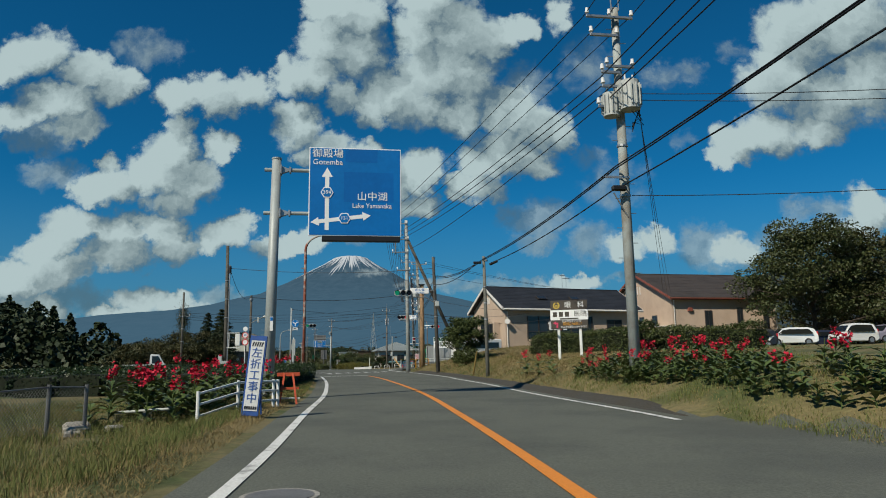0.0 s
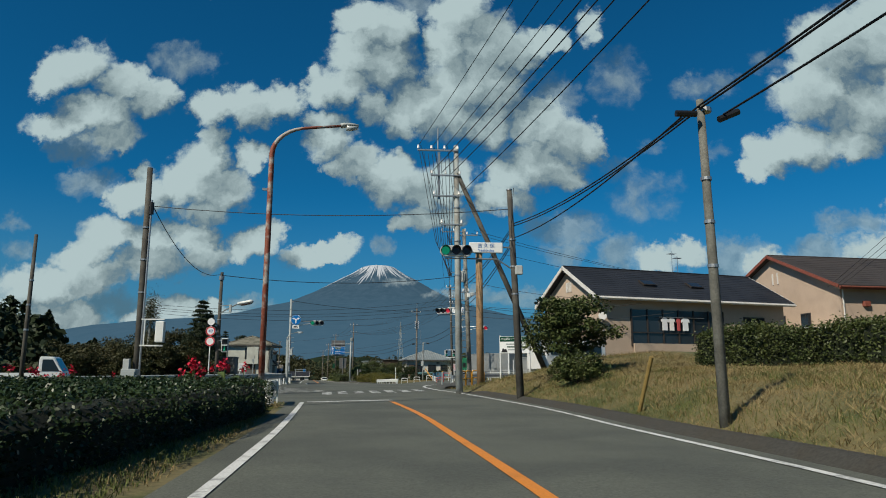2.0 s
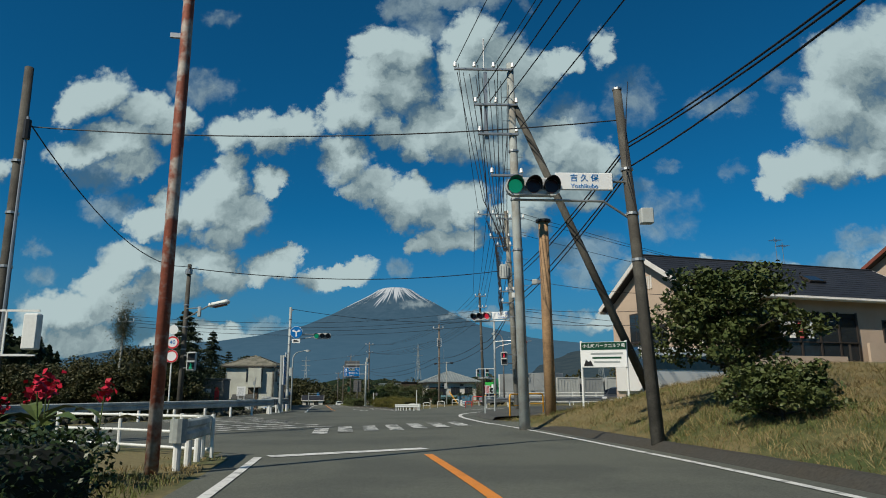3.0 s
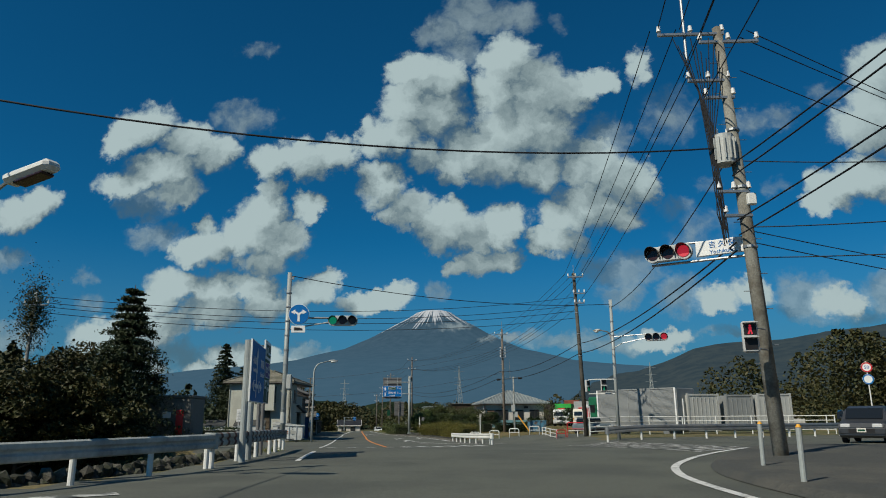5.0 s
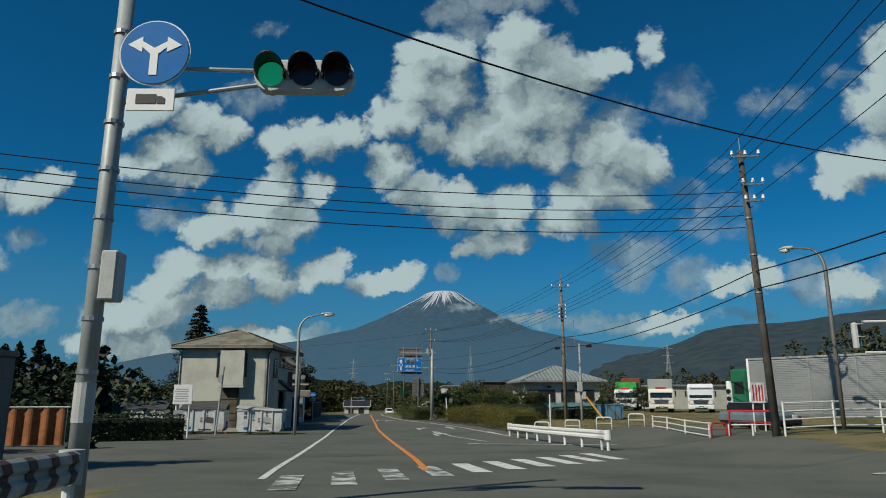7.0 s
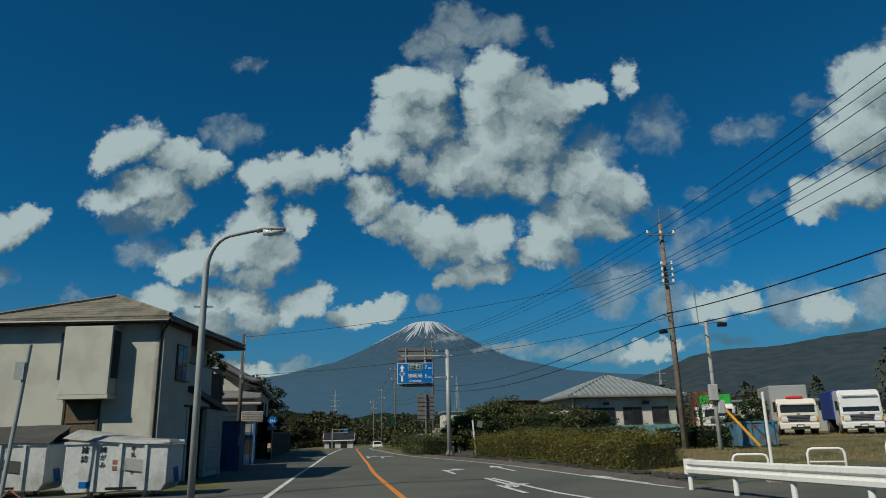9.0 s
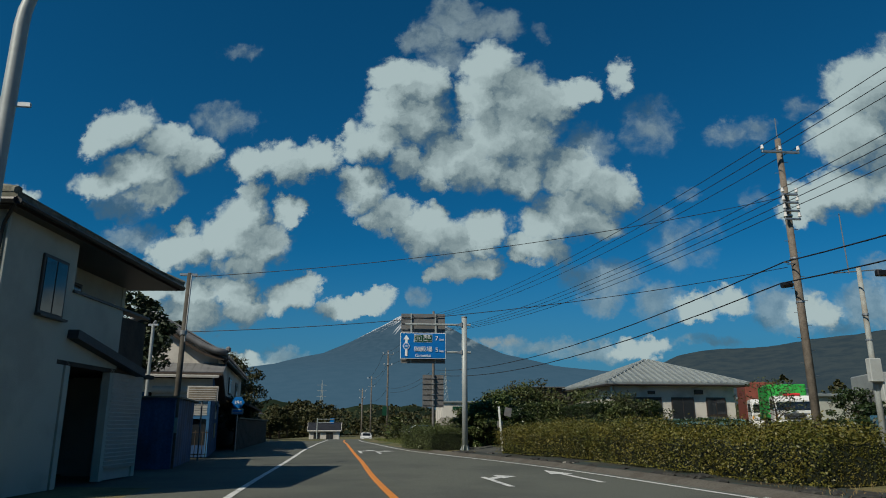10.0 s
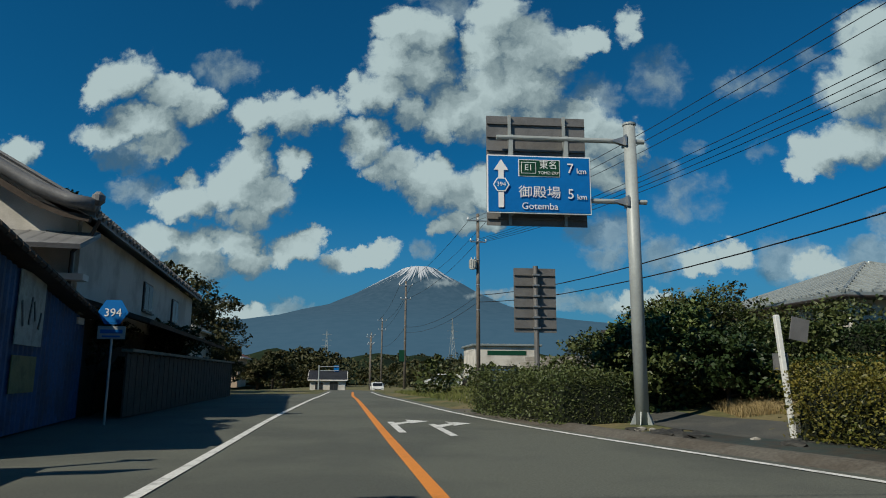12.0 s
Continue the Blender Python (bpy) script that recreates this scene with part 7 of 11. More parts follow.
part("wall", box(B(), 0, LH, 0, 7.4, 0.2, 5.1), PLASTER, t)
window(t, 3.82, 8.5, 3.4, 1.4, 1.0, 90)
window(t, 3.82, 14.5, 3.4, 1.4, 1.0, 90)
# lower lean-to roofs
lr = part("lean_to", box(B(), 0, 0, 0, 2.2, LH, 0.12, Matrix.Translation((4.6, LH / 2, 2.75)) @ pose(0, 0, 0, 0, 17)), DARKWOOD, t)
pr = part("porch_roof", box(B(), 0, 0, 0, 8.6, 1.7, 0.12, Matrix.Translation((0, -0.9, 4.35)) @ pose(0, 0, 0, 20)), TILE, t)
for k in range(22):
    part("cover_tile", tube(B(), [(-4.2 + 0.4 * k, -1.7, 4.15), (-4.2 + 0.4 * k, -0.1, 4.74)], 0.05, 5), TILE, pr)
for z, m_ in ((3.45, TRIMW), (2.6, OLDROOF), (2.35, TRIMW)):
    part("front_band", box(B(), 0, -0.35, z, 8.2, 0.5, 0.16), m_, t)
part("front_board", box(B(), 0, -0.15, 0, 7.6, 0.1, 2.4), DARKWOOD, t)
bm = B()
tube(bm, [(HW + 0.1, -0.7, 5.0), (HW - 0.1, -0.6, 4.6), (HW - 0.6, -0.3, 4.2), (HW - 0.6, -0.3, 2.8)], 0.05, 8)
part("downpipe", bm, ALU, t)
t = thing("garden_wall", -36.0, 149.5, -0.5, 14, "dark board fence in deep shade along the road", "fence")
for k in range(60):
    part("board", box(B(), 0.01 * (k % 2), 0.32 * k, 0, 0.05, 0.31, 1.65 + 0.03 * (k % 3)), DARKWOOD, t)
part("coping", box(B(), 0, 9.6, 1.7, 0.3, 19.4, 0.08), OLDROOF, t)
# next houses along the shaded side
for x, y, L, W, e, r, m_, lab in ((-50.5, 176, 10, 7.5, 4.6, 6.4, PLASTER, "white house with a low grey roof"), (-58.5, 206, 9, 7, 3.4, 5.2, BEIGE, "small house with a red-brown roof")):
    t = thing("house", x, y, -0.8, 105, lab, "house")
    gable_roof(t, L, W, e, r, 0.4, OLDROOF if m_ is PLASTER else TRIMR, TRIMW, 0.12)
    gable_walls(t, L, W, 0, e, r, m_, 0.5)
    window(t, 3, -W / 2 + 0.37, 1.2, 1.6, 1.4)
    window(t, 7, -W / 2 + 0.37, 1.2, 1.6, 1.4)
# small house at the bend, and the gantry before it
t = thing("house", -61.2, 256.5, -2.9, 12, "small white house with a dark roof at the bend", "house")
gable_roof(t, 6.2, 6, 2.7, 4.3, 0.35, SLATE, TRIMW, 0.12)
gable_walls(t, 6.2, 6, -0.4, 2.7, 4.3, PLASTER, 0.45)
window(t, 1.6, -2.67, 1.0, 1.2, 1.1)
window(t, 4.2, -2.67, 0.4, 1.3, 1.8)
t = thing("sign_gantry", -55.3, 240, -2.4, 12, "grey sign gantry across the far lane", "gantry")
part("post", tube(B(), [(0, 0, -0.3), (0, 0, 4.5)], 0.11, 10), STEEL_P, t)
for z in (4.3, 3.7):
    part("beam", tube(B(), [(0, 0, z), (3.1, 0, z)], 0.05, 8), STEEL_P, t)
part("panel", box(B(), 2.7, 0.1, 3.5, 0.8, 0.05, 1.0), BLUE, t)

# bungalow with a ribbed metal roof
t = thing("house", -10.1, 163.3, -0.1, 12, "white bungalow with a ribbed metal roof", "house")
hip_roof(t, -5.0, 5.2, -5.0, 5.0, 3.75, 5.7, METALROOF, 0.2, 0.12, ALU, 22, STEEL_P)
for x, y, sx, sy in ((0.1, -4.2, 8.6, 0.2), (0.1, 4.2, 8.6, 0.2), (-4.2, 0, 0.2, 8.2), (4.4, 0, 0.2, 8.2)):
    part("wall", box(B(), x, y, 0, sx, sy, 3.6), PLASTER, t)
part("soffit", box(B(), 0.1, 0, 3.55, 9.9, 9.7, 0.06), ALU, t)
for x, w, h in ((-1.9, 1.9, 1.7), (0.6, 1.5, 1.5), (3.0, 1.3, 1.1)):
    window(t, x, -4.32, 2.7 - h, w, h)
part("vent", box(B(), -1.6, -4.36, 3.0, 0.5, 0.12, 0.22, bev=0.01), ALU, t)
part("vent", box(B(), 1.8, -4.36, 3.0, 0.6, 0.12, 0.3, bev=0.01), ALU, t)
part("porch_post", tube(B(), [(-4.5, -4.6, 0), (-4.5, -4.6, 3.6)], 0.06, 8), TRIMW, t)
part("shutter_box", box(B(), -3.45, -4.35, 0.6, 1.0, 0.12, 2.2), mat("brown_shutter", (0.172, 0.103, 0.0645), 0.7, vary=0.1, bump=0.1), t)
t2 = thing("blue_fence", -8.6, 156.2, 0.1, 12, "pale blue panel fence before the bungalow", "fence")
for k in range(7):
    part("panel", box(B(), -3.3 + 1.02 * k, 0, 0.15, 0.98, 0.04, 1.0), mat("pale_blue_panel", (0.138, 0.284, 0.318), 0.4, vary=0.1, bump=0.02) if k == 0 else bpy.data.materials["pale_blue_panel"], t2)
    part("post", box(B(), -3.82 + 1.02 * k, 0, 0, 0.06, 0.06, 1.25), STEEL, t2)
# sheds and buildings beyond
for x, y, L, W, h, m_, lab, cat in ((-26.6, 216, 7.6, 8, 4.6, PLASTER, "low white office with a green stripe", "building"), (-10, 190, 13, 9, 4.2, BROWNROOF, "brown shed roof behind bushes", "shed"),
                                    (8, 178, 10, 8, 3.0, GREYWHITE, "pale warehouse behind the lorry yard", "warehouse"), 
                                    (-30, 330, 16, 9, 4, GREYWHITE, "far pale building among fields", "building"), (60, 260, 14, 9, 5, PLASTER, "far white building by the woods", "building")):
    t = thing(cat, x, y, height(x, min(y, 280)) if y < 280 else -2.5, 12, lab, cat)
    part("wall", box(B(), 0, 0, -0.3, L, W, h + 0.3, bev=0.03), m_, t)
    part("roof", box(B(), 0, 0, h, L + 0.6, W + 0.6, 0.25, bev=0.05), METALROOF if m_ is not BROWNROOF else BROWNROOF, t)
    if m_ is PLASTER:
        part("stripe", box(B(), 0, -W / 2 - 0.02, h - 1.0, L * 0.6, 0.03, 0.5), SIGNG, t)
        for k in range(3):
            window(t, -L * 0.3 + 2.6 * k, -W / 2 - 0.02, 1.0, 1.6, 1.3)
    for k in range(12):
        part("roof_rib", box(B(), -L / 2 + L * (k + 0.5) / 12, 0, h + 0.25, 0.06, W + 0.5, 0.05), METALROOF if m_ is not BROWNROOF else BROWNROOF, t)

# ---- yard wall and outhouse on the near left of the far road ----
t = thing("outhouse", -26.3, 90.7, 0.2, 10, "small grey block outhouse with a red plate", "outhouse")
# patchy block grey, darkened throughout to put the shade on the outhouse into it
DULLBLOCK = mat("shaded_stained_block", (0.15, 0.15, 0.14), 0.9, vary=0.15, scale=0.9, fine=14, bump=0.4, second=(0.1, 0.1, 0.09))
part("body", box(B(), 0, 0, -1.0, 3.0, 2.4, 3.4, bev=0.04), DULLBLOCK, t)
part("roof", box(B(), 0, 0, 2.4, 3.1, 2.5, 0.14, bev=0.03), DULLBLOCK, t)
part("red_plate", box(B(), 0.95, -1.23, 0.6, 0.36, 0.03, 1.2), SIGNR, t)
part("white_plate", box(B(), 0.3, -1.23, 1.4, 0.4, 0.03, 0.3), SIGNW, t)
t = thing("canvas_enclosure", -32.6, 102.0, -0.2, 30, "orange-brown canvas screen round a store", "canvas screen")
CANVAS = mat("orange_canvas", (0.284, 0.112, 0.043), 0.9, vary=0.2, scale=1.5, fine=8, bump=0.4)
for k in range(6):
    bm = B()
    n = 8
    for q in range(n):
        x0, x1 = -1.6 + 0.55 * k + 0.55 * q / n, -1.6 + 0.55 * k + 0.55 * (q + 1) / n
        y0, y1 = 0.06 * math.sin(6 * q / n), 0.06 * math.sin(6 * (q + 1) / n)
        for s in (0.0, 0.02):
            f = [bm.verts.new(p) for p in ((x0, y0 + s, 0.05), (x1, y1 + s, 0.05), (x1, y1 + s, 1.45), (x0, y0 + s, 1.45))]
            bm.faces.new(f)
    part("canvas", bm, CANVAS, t)
part("top_rail", tube(B(), [(-1.7, 0, 1.5), (1.8, 0, 1.5)], 0.03, 6), WHITE, t)
for x in (-1.65, 0, 1.7):
    part("post", tube(B(), [(x, 0.05, -0.2), (x, 0.05, 1.55)], 0.03, 6), WHITE, t)
t = thing("notice_board", -30.8, 111.5, -0.4, 14, "white notice board on two posts", "notice board")
for x in (-0.3, 0.35):
    part("post", tube(B(), [(x, 0.04, -0.2), (x, 0.04, 2.6)], 0.05, 8), WHITE, t)
p = part("board", box(B(), 0, -0.03, 1.75, 0.95, 0.05, 1.0, bev=0.01), SIGNW, t)
for k in range(6):
    part("bar", box(B(), -0.05, -0.06, 1.9 + 0.12 * k, 0.7 - 0.1 * (k % 2), 0.008, 0.04), STEEL_P, p)
part("plate", box(B(), -0.15, -0.03, 0.9, 0.5, 0.04, 0.55), STEEL_P, t)


# ---- containers ----
def container(x, y, z, rz, L, W, H, material, label, doors=True):
    t = thing("cargo_container", x, y, z, rz, label, "container", "old lorry bodies")
    part("body", box(B(), L / 2, W / 2, 0.12, L, W, H - 0.12, bev=0.03), material, t)
    n = int(L / 0.32)
    bm = B()
    for k in range(n):
        box(bm, 0.16 + k * L / n, -0.015, 0.25, 0.05, 0.03, H - 0.45)
    part("side_ribs", bm, material, t)
    bm = B()
    for k in range(int(W / 0.3)):
        box(bm, L + 0.015, 0.15 + 0.3 * k, 0.25, 0.03, 0.05, H - 0.45)
    part("end_ribs", bm, material, t)
    for px in (0.05, L - 0.05):
        part("corner_post", box(B(), px, 0.0, 0.1, 0.12, 0.12, H), material, t)
    for zz in (0.1, H - 0.06):
        part("rail", box(B(), L / 2, -0.01, zz, L, 0.08, 0.12), material, t)
    part("skid", box(B(), L / 2, 0.3, 0, L * 0.9, 0.2, 0.13), STEEL, t)
    part("skid", box(B(), L / 2, W - 0.3, 0, L * 0.9, 0.2, 0.13), STEEL, t)


CONT = mat("ribbed_aluminium", (0.31, 0.327, 0.327), 0.5, 0.3, vary=0.08, scale=0.5, fine=8, bump=0.1)
CONT2 = mat("white_container", (0.37, 0.387, 0.378), 0.55, vary=0.08, scale=0.5, fine=8, bump=0.1)
t = thing("storage_container", -1.85, 113.9, 0.33, -45, "grey corrugated aluminium lorry body used as a store", "container", "old lorry bodies")
part("body", box(B(), 3.65, 1.2, 0.55, 7.3, 2.4, 2.72, bev=0.03), CONT, t)
bm = B()
for k in range(30):
    box(bm, 3.65, -0.012, 0.72 + 0.082 * k, 7.1, 0.024, 0.045)
part("side_corrugation", bm, CONT, t)
for k in (0.06, 3.05, 5.15, 7.24):
    part("post", box(B(), k, -0.02, 0.55, 0.12 if k in (0.06, 7.24) else 0.05, 0.07, 2.74), SIGNW if k in (0.06, 7.24) else CONT, t)
part("bottom_rail", box(B(), 3.65, -0.01, 0.5, 7.3, 0.08, 0.14), STEEL, t)
part("top_rail", box(B(), 3.65, -0.01, 3.22, 7.3, 0.08, 0.09), CONT, t)
part("end_frame", box(B(), 7.32, 1.2, 0.6, 0.05, 2.3, 2.6), CONT, t)
for k in (0.75, 1.6):
    part("end_stiffener", box(B(), 7.37, k, 0.6, 0.06, 0.07, 1.9), SIGNW, t)
for k in (1.2, 6.1):
    part("block", box(B(), k, 0.5, -0.1, 0.5, 0.5, 0.62), STEEL, t)
    part("block", box(B(), k, 1.9, -0.1, 0.5, 0.5, 0.62), STEEL, t)
GREENCAB = mat("faded_green_paint", (0.012, 0.12, 0.06), 0.45, vary=0.15, scale=1.2, fine=14, bump=0.1)
t = thing("lorry_cab", -2.5, 114.45, 0.3, -45, "faded green lorry cab with a white front", "lorry cab")
part("shell", box(B(), 0.3, 1.2, 0.35, 0.95, 2.2, 2.5, bev=0.12), GREENCAB, t)
part("front", box(B(), -0.3, 1.2, 0.3, 0.3, 2.15, 1.95, bev=0.06), SIGNW, t)
part("side_window", box(B(), 0.3, 0.09, 1.6, 0.5, 0.03, 0.6), BLACK, t)
for k in (1.35, 1.72):
    part("lamp", tube(B(), [(-0.3, 0.15, k), (-0.3, 0.08, k)], 0.12, 12), BLACK, t)
part("wheel", tube(B(), [(0.3, 0.15, 0.3), (0.3, 0.4, 0.3)], 0.38, 16), BLACK, t)
container(4.2, 109.3, 0.4, 18, 2.6, 2.3, 2.7, CONT2, "pale container with an open front")
container(7.2, 110.2, 0.45, 16, 2.2, 2.3, 2.6, CONT, "grey container beside the yard")
container(9.6, 110.6, 0.5, 10, 2.6, 2.4, 2.6, CONT2, "white corrugated container at the end of the row")


# ---- plants ----
rng = np.random.default_rng(7)


def quads(name, centre, size, material, parent=None, aspect=0.5, up=0.35, smooth_=False, kind=""):
    """Many small leaves: one folded rhombus each, turned at random."""
    n = len(centre)
    centre = np.asarray(centre, float)
    size = np.broadcast_to(np.asarray(size, float), (n,))
    nrm = rng.normal(size=(n, 3))
    nrm[:, 2] = np.abs(nrm[:, 2]) + up
    nrm /= np.linalg.norm(nrm, axis=1)[:, None]
    a = np.cross(nrm, rng.normal(size=(n, 3)))
    a /= np.linalg.norm(a, axis=1)[:, None] + 1e-9
    b = np.cross(nrm, a)
    L, W = a * size[:, None] / 2, b * size[:, None] * aspect / 2
    v = np.stack([centre - L, centre + W + nrm * size[:, None] * 0.08, centre + L, centre - W + nrm * size[:, None] * 0.08], 1).reshape(-1, 3)
    me = bpy.data.meshes.new(name)
    me.vertices.add(4 * n)
    me.vertices.foreach_set("co", v.ravel())
    me.loops.add(4 * n)
    me.loops.foreach_set("vertex_index", np.arange(4 * n))
    me.polygons.add(n)
    me.polygons.foreach_set("loop_start", np.arange(0, 4 * n, 4))
    me.update()
    me.validate()
    me.materials.append(material)
    ob = new(name, me)
    ob.parent = parent
    if kind:
        ob["kind"] = kind
    return ob


def blades(name, xy, h, lean, width, material, label, category="grass"):
    """Grass: a bent three-sided blade each, rooted in the ground."""
    n = len(xy)
    z = np.array([height(x, y) for x, y in xy]) - 0.02
    base = np.column_stack([xy, z])
    h = np.broadcast_to(np.asarray(h, float), (n,)) * rng.uniform(0.5, 1.2, n)
    ang = rng.uniform(0, 2 * np.pi, n)
    side = np.column_stack([np.cos(ang), np.sin(ang), np.zeros(n)]) * width / 2
    ang2 = rng.uniform(0, 2 * np.pi, n)
    d = np.column_stack([np.cos(ang2), np.sin(ang2), np.zeros(n)]) * (lean * h * rng.uniform(0.2, 1.2, n))[:, None]
    mid = base + d * 0.35 + np.column_stack([np.zeros(n), np.zeros(n), h * 0.6])
    tip = base + d + np.column_stack([np.zeros(n), np.zeros(n), h * rng.uniform(0.6, 1.0, n)])
    v = np.stack([base - side, base + side, mid + side * 0.7, mid - side * 0.7, tip], 1).reshape(-1, 3)
    i = np.arange(n)[:, None] * 5
    q, t3 = i + np.array([0, 1, 2, 3]), i + np.array([3, 2, 4])
    me = bpy.data.meshes.new(name)
    me.vertices.add(5 * n)
    me.vertices.foreach_set("co", v.ravel())
    me.loops.add(7 * n)
    me.loops.foreach_set("vertex_index", np.concatenate([q, t3], 1).ravel())
    me.polygons.add(2 * n)
    me.polygons.foreach_set("loop_start", np.column_stack([np.arange(n) * 7, np.arange(n) * 7 + 4]).ravel())
    me.update()
    me.validate()
    me.materials.append(material)
    return tagged(new(name, me), label, category, kind="stuff")


STRAW = leaf_mat("dry_grass", (0.292, 0.219, 0.103), (0.155, 0.12, 0.0473), 0.8)
STRAW2 = leaf_mat("bleached_grass", (0.31, 0.249, 0.129), (0.206, 0.146, 0.0602), 0.8)
GRASSG = leaf_mat("green_grass", (0.0731, 0.107, 0.0258), (0.129, 0.129, 0.0387), 0.7)
HEDGE_D = leaf_mat("tea_leaves", (0.0146, 0.0292, 0.00946), (0.0292, 0.0482, 0.0146), 0.4)
HEDGE_Y = leaf_mat("azalea_leaves", (0.0473, 0.0645, 0.0129), (0.142, 0.116, 0.0215), 0.45)
HEDGE_G = leaf_mat("privet_leaves", (0.0387, 0.0602, 0.0189), (0.0731, 0.086, 0.0258), 0.5)
LEAF_O = leaf_mat("broad_leaves", (0.03, 0.05, 0.018), (0.065, 0.068, 0.024), 0.5)
LEAF_N = leaf_mat("needles", (0.0138, 0.0258, 0.0138), (0.0344, 0.0473, 0.0189), 0.6)
LEAF_W = leaf_mat("wood_leaves", (0.0258, 0.0387, 0.0155), (0.0602, 0.0516, 0.0172), 0.6)
LEAF_C = leaf_mat("canna_leaves", (0.043, 0.0774, 0.0258), (0.103, 0.129, 0.0387), 0.35)
# hedge filler: the shade between the leaves is put into its near-black colour
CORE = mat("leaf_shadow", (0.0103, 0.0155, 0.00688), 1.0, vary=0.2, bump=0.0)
PETAL = leaf_mat("red_petals", (0.34, 0.006, 0.022), (0.5, 0.016, 0.045), 0.6)
SOIL = mat("dark_soil", (0.0516, 0.0413, 0.0301), 0.95, vary=0.3, scale=2, fine=12, bump=0.8)


def scatter(n, x0, x1, y0, y1):
    return np.column_stack([rng.uniform(x0, x1, n), rng.uniform(y0, y1, n)])


def strip(n, f, lo, hi, y0, y1, sgn):
    y = rng.uniform(y0, y1, n)
    d = lo + (hi - lo) * rng.uniform(0, 1, n)
    return np.column_stack([[f(v) for v in y] + sgn * d, y])


def patchy(xy, s, cut, seed):
    return np.array([p for p in xy if noise.noise(Vector((p[0] / s, p[1] / s, seed))) > cut])


# verges and banks
blades("dry_grass", strip(34000, X_LEFT, 0.7, 3.0, 1.0, 20, -1), 0.1, 2.2, 0.007, STRAW, "dry cut grass on the verge")
blades("dry_grass", patchy(strip(26000, X_LEFT, 1.6, 8.0, 1.0, 18, -1), 0.9, 0.0, 21.0), 0.26, 0.9, 0.006, STRAW, "tall dry stalks on the verge")
blades("green_grass", patchy(strip(60000, X_LEFT, 1.1, 9, 1.0, 18, -1), 1.1, -0.22, 1.0), 0.26, 0.8, 0.007, GRASSG, "green weeds among the dry grass")
blades("green_grass", patchy(strip(26000, X_RIGHT, 1.0, 5.0, 1.0, 24, 1), 0.8, -0.05, 31.0), 0.16, 0.9, 0.009, GRASSG, "green weeds below the flowers")
blades("green_grass", strip(15000, X_LEFT, 0.7, 2.4, 19, 44, -1), 0.13, 0.8, 0.012, GRASSG, "short green grass below the tea hedge")
blades("dry_grass", patchy(strip(9000, X_LEFT, 0.6, 2.0, 19, 47, -1), 1.2, 0.0, 4.0), 0.12, 1.0, 0.012, STRAW, "dry grass at the road edge")
blades("dry_grass", strip(80000, X_RIGHT, 0.85, 9.5, 23, 62, 1), 0.13, 2.6, 0.009, STRAW, "mown dry grass lying on the bank")
blades("green_grass", patchy(strip(26000, X_RIGHT, 0.8, 5.5, 8, 62, 1), 1.6, 0.05, 6.0), 0.2, 0.8, 0.009, GRASSG, "green weeds on the bank")
blades("dry_grass", strip(5000, X_RIGHT, 1.0, 3.2, 8, 24, 1), 0.09, 1.1, 0.012, STRAW, "dry litter under the flowers")
blades("dry_grass", scatter(15000, -15, 8, 121, 150), 0.16, 0.9, 0.016, STRAW, "dry grass of the lorry yard")
blades("green_grass", strip(9000, X_RIGHT, 1.6, 7.5, 154, 186, 1), 0.28, 0.6, 0.02, GRASSG, "grass bank beyond the island")
blades("green_grass", patchy(scatter(8000, -21, -16.8, 62, 82), 1.2, -0.1, 2.0), 0.22, 0.7, 0.014, GRASSG, "weeds behind the guard rail")


blades("dry_grass", patchy(strip(44000, X_RIGHT, 1.0, 9.0, 24, 60, 1), 0.7, 0.06, 11.0), 0.22, 2.2, 0.012, STRAW2, "taller dry tufts on the bank")
blades("green_grass", patchy(strip(14000, X_RIGHT, 1.2, 8.0, 24, 60, 1), 1.1, 0.1, 15.0), 0.26, 0.8, 0.01, GRASSG, "green tufts on the bank")


